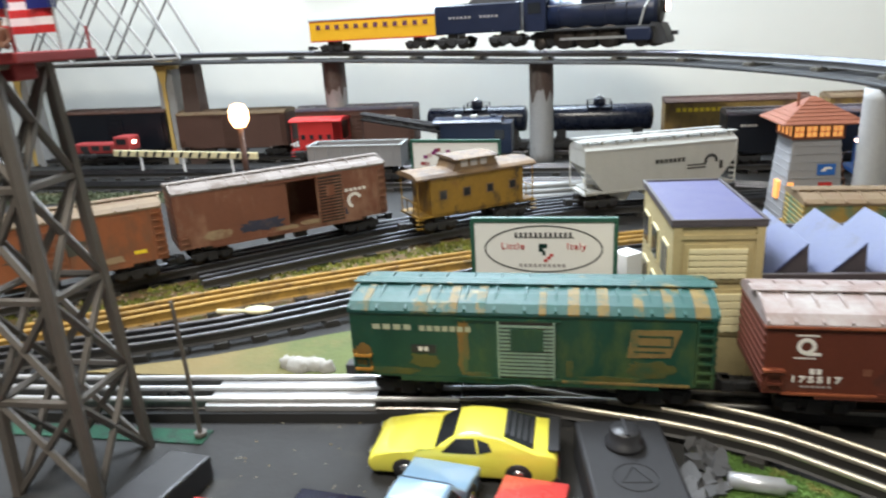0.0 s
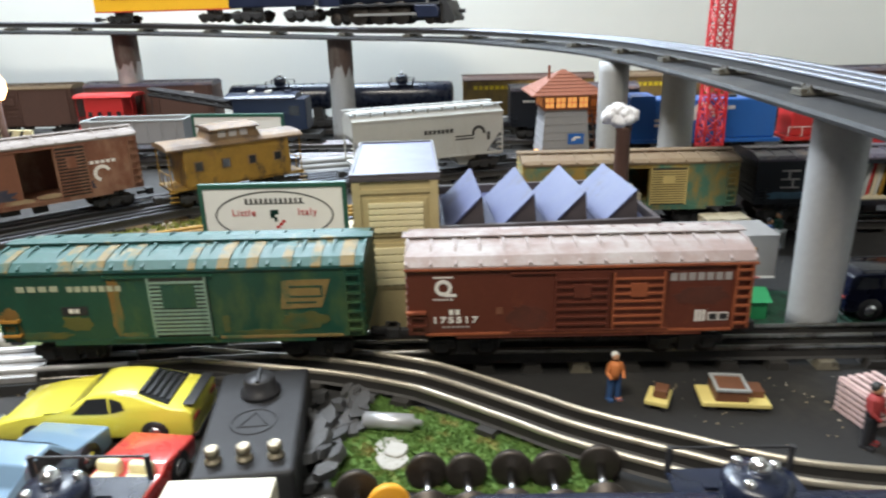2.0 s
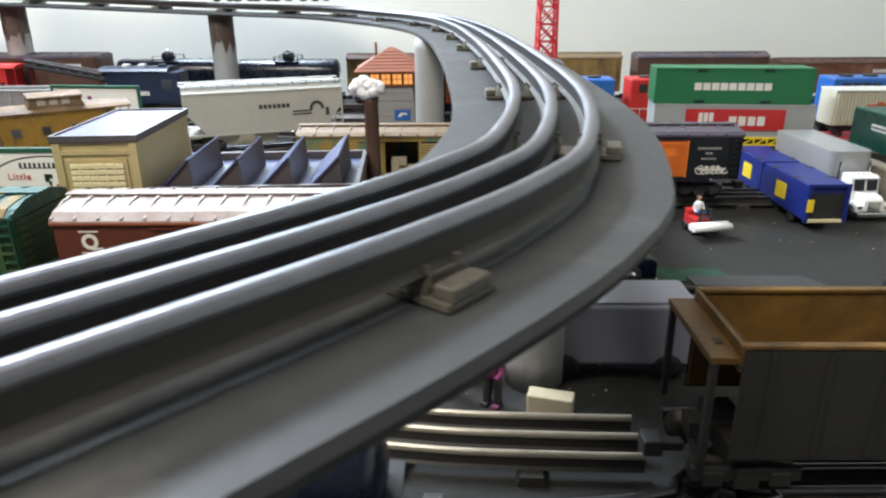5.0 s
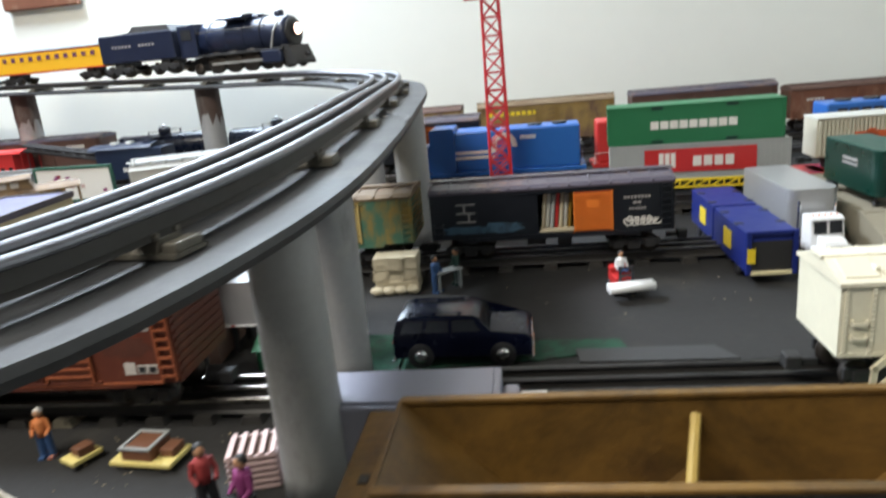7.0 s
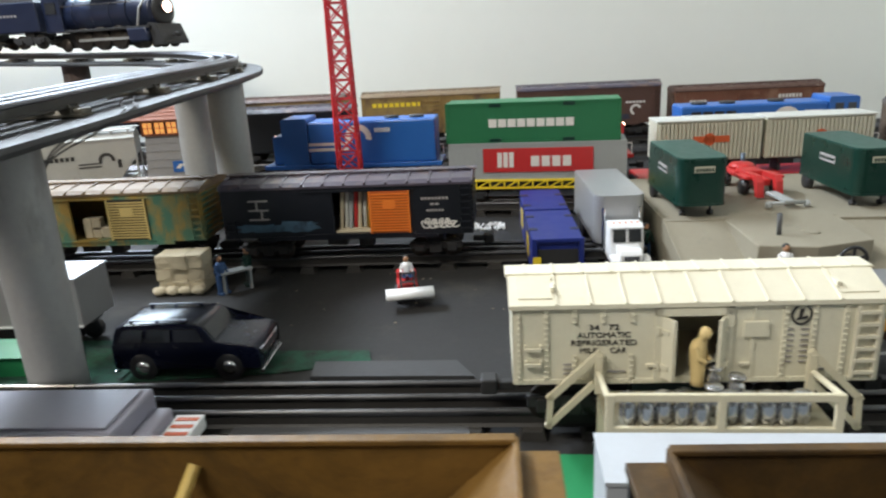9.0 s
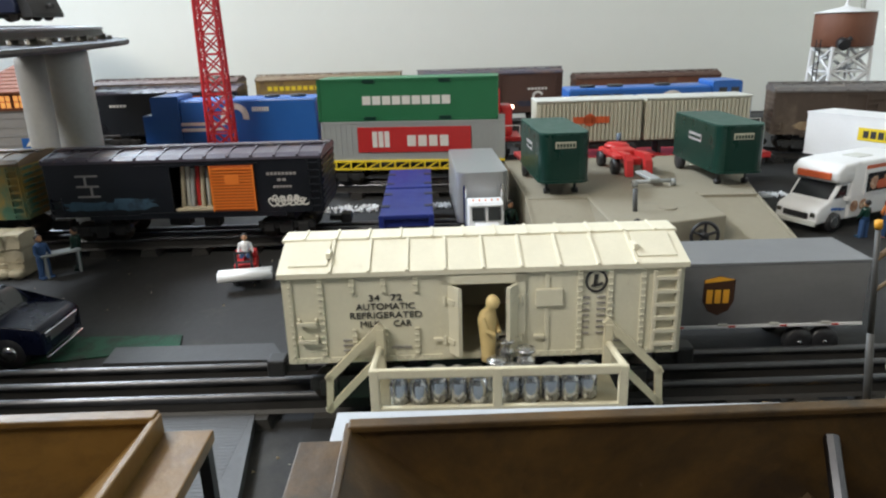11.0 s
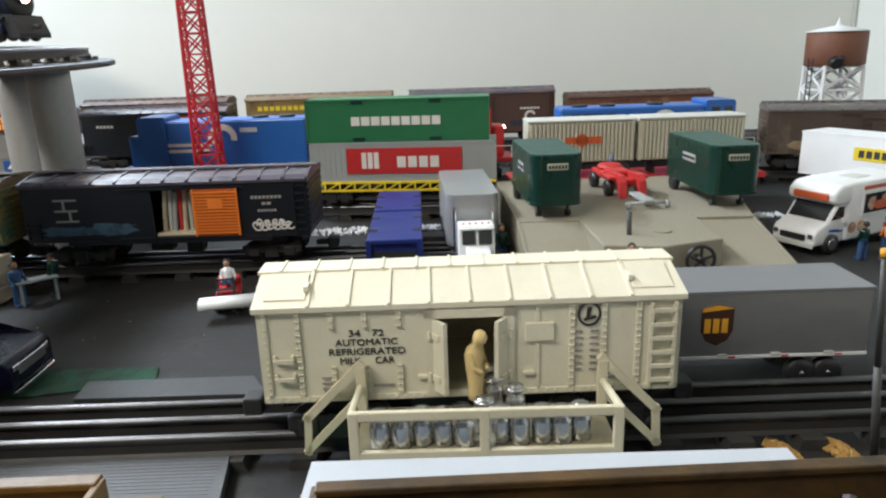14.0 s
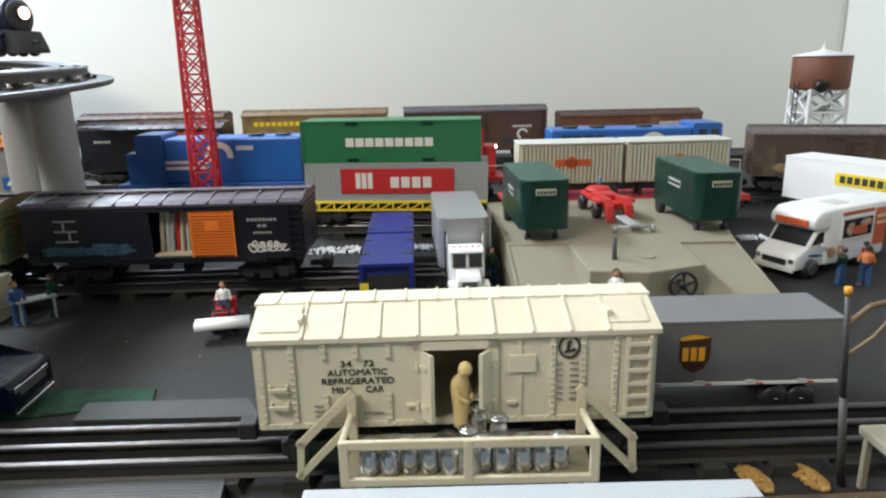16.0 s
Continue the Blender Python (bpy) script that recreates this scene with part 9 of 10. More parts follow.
for s in (-1, 1):
    bm = B()
    bx(bm, -0.0232, -0.0222, s * 0.013 - 0.0025, s * 0.013 + 0.0025, 0.013, 0.017, 0.0004)
    part("headlight", bm, "chrome", root)
    bm = B()
    cyl(bm, (0.0205, s * 0.0155, 0.010), (0.0205, s * 0.0155, 0.054), 0.0014, n=8)
    part("exhaust_pipe", bm, "chrome", root)
    for x in (-0.012, 0.030, 0.045, 0.115, 0.130):
        bm = B()
        lathe(bm, [(0.002, -0.003), (0.0075, -0.003), (0.008, 0), (0.0075, 0.003), (0.002, 0.003)], (x, s * 0.016, 0.008), 16, "y")
        part("wheel", bm, "black", root)
bm = B()
pts = [(0.026 + 0.010 - 0.010 * math.cos(a), -0.012 - 0.010 * math.sin(a)) for a in [radians(d) for d in range(0, 91, 15)]]
pts = pts + [(0.150, -0.022), (0.150, 0.022)] + [(x, -y) for x, y in pts[::-1]]
prism(bm, pts, "z", 0.018, 0.062)
part("trailer_box", bm, "bright_metal", root)
bm = B()
prism(bm, [(x, y * 0.98) for x, y in pts], "z", 0.062, 0.0632)
part("trailer_roof", bm, "bright_metal", root)
bm = B()
bx(bm, 0.0, 0.15, -0.006, 0.006, 0.010, 0.018)
part("chassis", bm, "black_matt", root)

root = thing("blue_container", at(0.954, 0.868, 91), "dark blue container with yellow badges and a cream lower end bar", "container")
bm = B()
for a, b in ((-0.106, -0.003), (0.003, 0.094)):
    bx(bm, a, b, -0.0225, 0.0225, 0.012, 0.051, 0.001)
bx(bm, -0.003, 0.003, -0.0215, 0.0215, 0.012, 0.044)
part("box", bm, "deep_blue", root)
for i in range(4):
    for s in (-1, 1):
        bm = B()
        bx(bm, -0.076 + i * 0.046, -0.069 + i * 0.046, s * 0.0190 - 0.004, s * 0.0190 + 0.004, 0.0508, 0.0514)
        part("top_fitting", bm, "black", root)
for s in (-1, 1):
    bm = B()
    bx(bm, -0.1095, -0.1062, s * 0.0205 - 0.0022, s * 0.0205 + 0.0022, 0.010, 0.0525, 0.0005)
    part("end_post", bm, "deep_blue", root)
for z in (0.010, 0.0490):
    bm = B()
    bx(bm, -0.1095, -0.1062, -0.0183, 0.0183, z, z + 0.0035, 0.0005)
    part("end_bar", bm, "cream_trim" if z < 0.02 else "deep_blue", root)
# Flat black panel painted as the darkness inside the open end.
bm = B()
bx(bm, -0.1065, -0.1061, -0.0183, 0.0183, 0.0136, 0.0420)
part("end_shade_panel", bm, "black_matt", root, "flat black panel coloured as the shade in the open end")
bm = B()
bx(bm, -0.1102, -0.1096, 0.0150, 0.0222, 0.022, 0.036)
part("badge", bm, "yellow", root)
for x in (-0.062, 0.030):
    bm = B()
    bx(bm, x, x + 0.024, 0.0225, 0.0231, 0.022, 0.040)
    part("badge", bm, "yellow", root)
for x in (-0.075, 0.045, 0.066):
    for s in (-1, 1):
        bm = B()
        lathe(bm, [(0.002, -0.003), (0.0065, -0.003), (0.007, 0), (0.0065, 0.003), (0.002, 0.003)], (x, s * 0.018, 0.007), 14, "y")
        part("wheel", bm, "black", root)
bm = B()
bx(bm, -0.104, 0.09, -0.008, 0.008, 0.007, 0.012)
part("chassis", bm, "black_matt", root)

# white trailer with a yellow sign, food truck
tr = trailer(at(1.497, 0.975, -63), 0.190, 0.050, 0.040, 0.090, "white", "white", "white toy trailer with a yellow sign", logo=None, name="box_trailer")
bm = B()
bx(bm, -0.030, 0.058, -0.0258, -0.0252, 0.064, 0.078)
sg = part("sign_panel", bm, "yellow", tr, "yellow sign panel")
bm = B()
bars(bm, -0.024, 0.052, 0.067, 0.075, -0.0258, 9)
part("sign_bars", bm, "letter_black", sg)
bm = B()
for x in (-0.07, 0.06):
    bx(bm, x - 0.003, x + 0.003, -0.015, 0.015, 0, 0.040)
part("stand", bm, "black_matt", tr)

root = thing("food_truck", at(1.3885, 0.8848, 26), "white toy food truck with orange trim and picture panels", "truck", "toy cars")


def rounded(bm, offset=0.003):
    bmesh.ops.bevel(bm, geom=[e for e in bm.edges], offset=offset, segments=3, profile=0.5, affect="EDGES")
    for f in bm.faces:
        f.smooth = True


bm = B()
bx(bm, -0.026, 0.068, -0.025, 0.025, 0.010, 0.066)
rounded(bm, 0.0035)
part("body", bm, "white", root)
bm = B()
prism(bm, [(-0.066, 0.010), (-0.067, 0.021), (-0.063, 0.026), (-0.050, 0.031), (-0.038, 0.047), (-0.024, 0.049), (-0.024, 0.010)], "y", -0.0225, 0.0225)
rounded(bm, 0.0022)
part("cab", bm, "white", root)
bm = B()
prism(bm, [(-0.046, 0.049), (-0.047, 0.058), (-0.038, 0.065), (-0.012, 0.0665), (-0.012, 0.047), (-0.040, 0.046)], "y", -0.0248, 0.0248)
rounded(bm, 0.003)
part("over_cab", bm, "white", root, "rounded white overhang above the cab")
bm = B()
bx(bm, 0.000, 0.022, -0.012, 0.006, 0.066, 0.0668, 0.0003)
part("roof_hatch", bm, "lt_grey", root)
bm = B()
prism(bm, [(-0.0500, 0.0322), (-0.0390, 0.0464), (-0.0380, 0.0458), (-0.0490, 0.0315)], "y", -0.0190, 0.0190)
part("windscreen", bm, "glass", root)
bm = B()
bx(bm, -0.0482, -0.0455, -0.018, 0.018, 0.0500, 0.0570, 0.0012)
part("orange_band", bm, "orange_red", root, "orange front sign band")
bm = B()
bars(bm, -0.006, 0.044, 0.0575, 0.0610, -0.0252, 12, gap=0.15)
part("orange_band", bm, "orange_red", root, "orange awning band")
bm = B()
prism(bm, [(-0.046, 0.033), (-0.037, 0.0445), (-0.029, 0.0445), (-0.029, 0.033)], "y", -0.0231, -0.0224)
part("side_window", bm, "glass", root)
bm = B()
bx(bm, -0.0325, -0.0300, -0.0275, -0.0224, 0.030, 0.034, 0.0006)
part("mirror", bm, "white", root)
bm = B()
bx(bm, -0.007, 0.043, -0.0262, -0.0250, 0.0325, 0.0560, 0.0003)
sv = part("serving_hatch", bm, "white", root, "framed serving hatch")
bm = B()
bx(bm, -0.0045, 0.0405, -0.0266, -0.0262, 0.0350, 0.0535)
part("hatch_glass", bm, "glass", sv)
for i, (x, z, rx, rz, c) in enumerate(((0.006, 0.044, 0.006, 0.007, "picture_mix"), (0.022, 0.041, 0.013, 0.005, "orange_red"), (0.030, 0.048, 0.009, 0.004, "picture_mix"))):
    bm = B()
    blotch(bm, x, z, rx, rz, -0.0266, 200 + i)
    part("food_picture", bm, c, sv)
bm = B()
bx(bm, 0.047, 0.066, -0.0257, -0.0250, 0.022, 0.060)
pn = part("picture_panel", bm, "orange_red", root, "red side panel with pictures")
bm = B()
bars(bm, 0.049, 0.064, 0.050, 0.053, -0.0257, 4)
bars(bm, 0.049, 0.064, 0.043, 0.046, -0.0257, 5)
part("panel_bars", bm, "cream_trim", pn)
for x in (-0.008, 0.006):
    bm = B()
    cyl(bm, (x - 0.010, -0.0257, 0.023), (x - 0.010, -0.0250, 0.023), 0.0055, n=18)
    part("round_picture", bm, "picture_mix", root)
for i in range(3):
    bm = B()
    blotch(bm, -0.044 + i * 0.006, 0.023 - i * 0.001, 0.005, 0.0012, -0.0225, 210 + i)
    part("blue_stripe", bm, "cr_blue", root)
for x in (-0.044, 0.045):
    for s in (-1, 1):
        bm = B()
        lathe(bm, [(0.003, -0.003), (0.0095, -0.003), (0.010, 0), (0.0095, 0.003), (0.003, 0.003)], (x, s * 0.0220, 0.010), 18, "y")
        t = part("wheel", bm, "black", root)
        bm = B()
        cyl(bm, (x, s * 0.0245, 0.010), (x, s * 0.0256, 0.010), 0.0055, n=14)
        part("hub", bm, "chrome", t)
bm = B()
bx(bm, -0.0682, -0.0665, -0.013, 0.013, 0.0145, 0.020, 0.0005)
part("grille", bm, "black", root)
for s in (-1, 1):
    bm = B()
    bx(bm, -0.0680, -0.0655, s * 0.018 - 0.0025, s * 0.018 + 0.0025, 0.017, 0.0215, 0.0008)
    part("headlight", bm, "chrome", root)
bm = B()
bx(bm, -0.0690, -0.0660, -0.022, 0.022, 0.0085, 0.0130, 0.0008)
part("bumper", bm, "lt_grey", root)

# forklift
root = thing("forklift", at(0.822, 0.752, 100), "small red forklift carrying a white pipe", "forklift")
bm = B()
bx(bm, -0.004, 0.022, -0.009, 0.009, 0.006, 0.018, 0.0015)
bx(bm, 0.012, 0.022, -0.009, 0.009, 0.018, 0.024, 0.0015)
part("body", bm, "red", root)
for y in (-0.006, 0.006):
    bm = B()
    bx(bm, -0.008, -0.006, y - 0.001, y + 0.001, 0.004, 0.030)
    part("mast_post", bm, "black", root)
    bm = B()
    bx(bm, -0.024, -0.0082, y - 0.001, y + 0.001, 0.008, 0.0095)
    part("fork", bm, "black", root)
for z in (0.012, 0.020, 0.028):
    bm = B()
    bx(bm, -0.0082, -0.0062, -0.0072, 0.0072, z, z + 0.0015)
    part("crossbar", bm, "black", root)
for x in (0.0, 0.018):
    for s in (-1, 1):
        bm = B()
        cyl(bm, (x, s * 0.007, 0.005), (x, s * 0.011, 0.005), 0.005, n=14)
        part("wheel", bm, "black", root)
bm = B()
for k, (x, z) in enumerate(((-0.014, 0.0135), (-0.021, 0.0135))):
    cyl(bm, (x, -0.022, z), (x, 0.020, z), 0.0040, n=14)
solid("pipe_load", bm, "white", at(0.822, 0.752, 100), "two white pipes on the forklift forks", "pipe")
figure(at(0.8205, 0.762, 10, 0.018), "figurine in white shirt seated on the forklift", legs="denim", top="white", seated=True, height=0.036)


# ---- figures and yard clutter ----
figure(at(0.412, 0.494, 10), "orange-vested worker figurine standing on the tabletop", legs="denim", top="fig_orange", hair="lt_grey", height=0.037)
figure(at(0.553, 0.438, 40), "figurine in dark red shirt beside the lattice crate", legs="black", top="fig_red", height=0.044)
figure(at(0.583, 0.424, -30), "figurine in purple shirt and black trousers by the pier", legs="black", top="fig_purple", height=0.046)
figure(at(0.639, 0.781, 60), "figurine in dark blue carrying a bench load", legs="denim", top="denim", height=0.040)
figure(at(0.658, 0.803, -60), "figurine in dark green beside the boxcar", legs="dk_green", top="dk_green", height=0.040)
figure(at(1.0510, 0.850, 20), "figurine in green standing beside the white truck", legs="denim", top="dk_green", height=0.040)
figure(at(1.398, 0.822, 150), "figurine in orange shirt near the food truck", legs="denim", top="fig_orange", height=0.040)
figure(at(1.378, 0.826, 200), "figurine in dark green near the food truck", legs="denim", top="dk_green", height=0.037)
figure(at(1.412, 0.845, 100), "figurine in red near the food truck", legs="denim", top="fig_red", height=0.037)
figure(at(1.140, 0.738, 0, 0.010), "figurine in white behind the milk car", legs="denim", top="white", height=0.040)
figure(at(-0.345, 1.13, 30), "figurine in white shirt near the street lamp", legs="black", top="white", height=0.036)

bm = B()
bx(bm, -0.016, 0.016, -0.006, 0.006, 0.019, 0.0212, 0.0006)
for x in (-0.013, 0.013):
    bx(bm, x - 0.001, x + 0.001, -0.005, 0.005, 0, 0.019)
solid("work_bench", bm, "grey", at(0.650, 0.790, 40), "small light grey bench between two figurines", "bench")


def pallet_cart(m, w, label, big=True):
    root = thing("hand_cart", m, label, "cart", "hand carts")
    bm = B()
    bx(bm, -w / 2, w / 2, -0.013, 0.013, 0.004, 0.0085, 0.001)
    part("bed", bm, "cart_cream", root)
    for x in (-w * 0.35, w * 0.35):
        for s in (-1, 1):
            bm = B()
            cyl(bm, (x, s * 0.010, 0.0025), (x, s * 0.012, 0.0025), 0.0025, n=12)
            part("wheel", bm, "black", root)
    if big:
        bm = B()
        bx(bm, -w * 0.30, w * 0.18, -0.011, 0.012, 0.0085, 0.019, 0.0006)
        bx2 = part("crate", bm, "wood", root, "dark brown crate")
        bm = B()
        for b in ((-w * 0.31, w * 0.19, -0.012, -0.0095), (-w * 0.31, w * 0.19, 0.0105, 0.013), (-w * 0.31, -w * 0.26, -0.0095, 0.0105), (w * 0.14, w * 0.19, -0.0095, 0.0105)):
            bx(bm, *b, 0.0185, 0.0205)
        part("crate_rim", bm, "grey", bx2)
        bm = B()
        bx(bm, w * 0.22, w * 0.44, -0.004, 0.010, 0.0085, 0.015, 0.0006)
        part("small_crate", bm, "wood", root)
    else:
        bm = B()
        bx(bm, -w * 0.2, w * 0.40, -0.006, 0.008, 0.0085, 0.016, 0.0008)
        part("crate", bm, "wood", root)
    return root


M["cart_cream"] = mat("pale_yellow_plastic", (0.74, 0.62, 0.22), 0.5, var=0.08)
pallet_cart(at(0.490, 0.487, -6) @ Matrix.Diagonal((0.92, 0.92, 0.78, 1)), 0.048, "pale yellow flat cart loaded with brown crates")
pallet_cart(at(0.441, 0.488, -25) @ Matrix.Diagonal((0.85, 0.8, 0.78, 1)), 0.018, "small pale yellow cart with a brown box", big=False)

root = thing("lattice_crate", at(0.570, 0.468, 14) @ Matrix.Diagonal((0.88, 0.88, 0.72, 1)), "pinkish white lattice crate on the tabletop", "crate")
for i in range(6):
    bm = B()
    z = 0.002 + i * 0.0055
    for y in (-0.014, 0.014):
        bx(bm, -0.016, 0.016, y - 0.001, y + 0.001, z, z + 0.0028)
    for x in (-0.016, 0.016):
        bx(bm, x - 0.001, x + 0.001, -0.014, 0.014, z, z + 0.0028)
    part("slat", bm, "crate_pink", root)
for i in range(5):
    bm = B()
    x = -0.014 + i * 0.007
    bx(bm, x - 0.0016, x + 0.0016, -0.015, 0.015, 0.0325, 0.0345)
    part("slat", bm, "crate_pink", root)
bm = B()
bx(bm, -0.014, 0.014, -0.012, 0.012, 0.0, 0.031)
part("filling", bm, "brick_dark", root)
bm = B()
bx(bm, -0.014, 0.014, -0.006, 0.006, 0, 0.014, 0.001)
solid("wooden_block", bm, "bale", at(0.618, 0.415, -15), "pale wooden block by the pier", "block")

# bales
root = thing("bale_stack", at(0.596, 0.797, 2), "stack of pale sacking bales tied together", "bales")
rng = random.Random(2)
for i in range(3):
    for k in range(3):
        bm = B()
        x, z = -0.0150 + i * 0.0150 + rng.uniform(-0.0012, 0.0012), 0.0005 + k * 0.0118
        d = rng.uniform(-0.002, 0.002)
        bx(bm, x - 0.0080, x + 0.0080, -0.013 + d, 0.013 + d, z, z + 0.0124 + (rng.uniform(-0.002, 0.003) if k == 2 else 0), 0.0014)
        bmesh.ops.subdivide_edges(bm, edges=bm.edges[:], cuts=1)
        for v in bm.verts:
            v.co += Vector((rng.uniform(-1, 1), rng.uniform(-1, 1), 0.4 * rng.uniform(-1, 1))) * 0.0010
        part("bale", bm, "bale", root)
for i in range(4):
    bm = B()
    ball(bm, (-0.019 + i * 0.0125, -0.017, 0.0045), (0.0075, 0.006, 0.0045), 12, 8, 0.12, 50 + i)
    part("small_sack", bm, "bale", root, "small pale sack before the bales")

# power supply
root = thing("transformer", at(0.184, 0.4325, 8), "black electric train transformer with a knob and terminals", "transformer")
bm = B()
prism(bm, [(-0.0275, -0.056), (0.0275, -0.056), (0.0285, 0.056), (-0.0285, 0.056)], "z", 0.0, 0.030)
bmesh.ops.bevel(bm, geom=[e for e in bm.edges], offset=0.003, segments=3, profile=0.5, affect="EDGES")
part("case", bm, "case_black", root)
bm = B()
lathe(bm, [(0.0125, 0.030), (0.0125, 0.0325), (0.0100, 0.0335), (0.0096, 0.0405), (0.0088, 0.0417), (0.0005, 0.0420)], (0.0, 0.027, 0), 20)
bx(bm, -0.0013, 0.0013, 0.0178, 0.0362, 0.0417, 0.0435, 0.0005)
part("knob", bm, "black", root)
for x in (-0.0165, 0.0, 0.0165):
    bm = B()
    lathe(bm, [(0.0046, 0.030), (0.0046, 0.0318), (0.0030, 0.0322), (0.0030, 0.0345), (0.0040, 0.0350), (0.0040, 0.0385), (0.0030, 0.0392), (0.0024, 0.0386), (0.0005, 0.0386)], (x, -0.042, 0), 14)
    part("terminal_post", bm, "dull_brass", root)
bm = B()
tube(bm, [(0.013 * math.cos(2 * math.pi * i / 28), -0.006 + 0.013 * math.sin(2 * math.pi * i / 28), 0.0300) for i in range(29)], 0.0006, 6)
for i in range(3):
    a, b = math.pi / 2 + i * 2.0944, math.pi / 2 + (i + 1) * 2.0944
    cyl(bm, (0.010 * math.cos(a), -0.006 + 0.010 * math.sin(a), 0.0300), (0.010 * math.cos(b), -0.006 + 0.010 * math.sin(b), 0.0300), 0.0006, n=6)
part("emblem", bm, "case_black", root)
bm = B()
bx(bm, -0.027, 0.027, -0.012, 0.012, 0, 0.0385, 0.0008)
solid("card_box", bm, "cream", at(0.188, 0.352, 2), "cream white card box before the transformer", "box")

# rocks, turf, wheelsets
M["pebble"] = mat("tan_pebbles", (0.34, 0.27, 0.17), 0.9, var=0.4, scale=120, col2=(0.50, 0.47, 0.40), spot=0.5)
rng = random.Random(11)
for i in range(44):
    bm = B()
    x, y = 0.222 + rng.uniform(-0.020, 0.020), 0.398 + rng.uniform(0, 0.105)
    r = rng.uniform(0.006, 0.0125)
    n = rng.choice((5, 6, 6, 7))
    pts = [(r * rng.uniform(0.9, 1.5) * math.cos(2 * math.pi * (j + rng.uniform(-0.2, 0.2)) / n), r * rng.uniform(0.4, 0.65) * math.sin(2 * math.pi * (j + rng.uniform(-0.2, 0.2)) / n)) for j in range(n)]
    prism(bm, pts, "z", -rng.uniform(0.0022, 0.004), rng.uniform(0.0022, 0.004))
    for v in bm.verts:
        v.co += Vector((rng.uniform(-1, 1), rng.uniform(-1, 1), 0.6 * rng.uniform(-1, 1))) * r * 0.12
    bmesh.ops.triangulate(bm, faces=[f for f in bm.faces if len(f.verts) > 3])
    tilt = pose(x, y, 0.0045 + (0.006 if i % 3 == 0 else 0), rng.uniform(-20, 20), rng.uniform(-20, 20), rng.gauss(80, 40))
    solid("rock", bm, "rock", tilt, "grey slate rock in a loose heap", "rock", "heap of rocks")


def patch(name, pts, z, material, label, category, kind="structure", rough=0.0, seed=1):
    bm = B()
    prism(bm, pts, "z", 0.0005, z)
    return solid(name, bm, material, Matrix(), label, category, kind=kind)


def turf(pts, count, seed, label, material="grass", size=(0.0025, 0.0055), name="turf_tufts"):
    """Many small clumps inside a convex outline."""
    rng = random.Random(seed)
    bm = B()
    xs, ys = [p[0] for p in pts], [p[1] for p in pts]
    made = 0
    while made < count:
        x, y = rng.uniform(min(xs), max(xs)), rng.uniform(min(ys), max(ys))
        inside = all((pts[(i + 1) % len(pts)][0] - pts[i][0]) * (y - pts[i][1]) - (pts[(i + 1) % len(pts)][1] - pts[i][1]) * (x - pts[i][0]) > 0 for i in range(len(pts)))
        if not inside:
            continue
        made += 1
        s = rng.uniform(*size)
        vs = [bm.verts.new((x + s * rng.uniform(-1, 1), y + s * rng.uniform(-1, 1), 0.001)) for _ in range(3)]
        top = bm.verts.new((x + s * rng.uniform(-0.4, 0.4), y + s * rng.uniform(-0.4, 0.4), 0.002 + s * rng.uniform(0.5, 1.2)))
        for i in range(3):
            bm.faces.new((vs[i], vs[(i + 1) % 3], top))
    return solid(name, bm, material, Matrix(), label, "grass", kind="stuff")


G1 = [(0.225, 0.512), (0.232, 0.405), (0.40, 0.385), (0.385, 0.420), (0.32, 0.463), (0.265, 0.490)]
patch("grass_patch", G1, 0.002, "grass", "green and brown turf patch inside the curve", "grass")
turf(G1, 7000, 4, "green turf tufts inside the curved track", size=(0.0012, 0.0027))
G2 = [(-0.30, 0.562), (-0.17, 0.567), (-0.02, 0.572), (0.0, 0.60), (-0.02, 0.70), (-0.10, 0.655), (-0.20, 0.600)]
patch("grass_patch", G2, 0.002, "tan_to_green", "green and tan scenic ground between tracks", "grass")
bm = B()
sweep(bm, spline([(-1.2, 0.30, 0.0005), (-0.8, 0.42, 0.0005), (-0.45, 0.495, 0.0005), (-0.22, 0.517, 0.0005), (0.0, 0.54, 0.0005), (0.2, FRONT, 0.0005)], 0.02), [(-0.029, 0.0), (0.029, 0.0), (0.027, 0.0066), (-0.027, 0.0066)])
solid("roadbed", bm, "rubber", Matrix(), "black rubber roadbed strip under the front track", "roadbed", kind="structure")
G3 = [(-1.0, 0.20), (-0.25, 0.66), (0.10, 0.87), (0.16, 0.97), (-0.02, 1.0), (-0.25, 0.862), (-0.62, 0.575), (-1.1, 0.25)]
patch("dirt_patch", G3, 0.0015, "dirt", "brown dirt with green tufts along the rusty track", "dirt")
for i, (pts, n) in enumerate((([(-0.35, 0.66), (-0.20, 0.75), (-0.21, 0.765), (-0.36, 0.675)], 500), ([(-0.16, 0.80), (-0.02, 0.875), (-0.03, 0.89), (-0.17, 0.815)], 500))):
    turf(pts, n, 20 + i, "green and tan tufts along the rusty track", "dirt_green")
rng = random.Random(41)
bm = B()
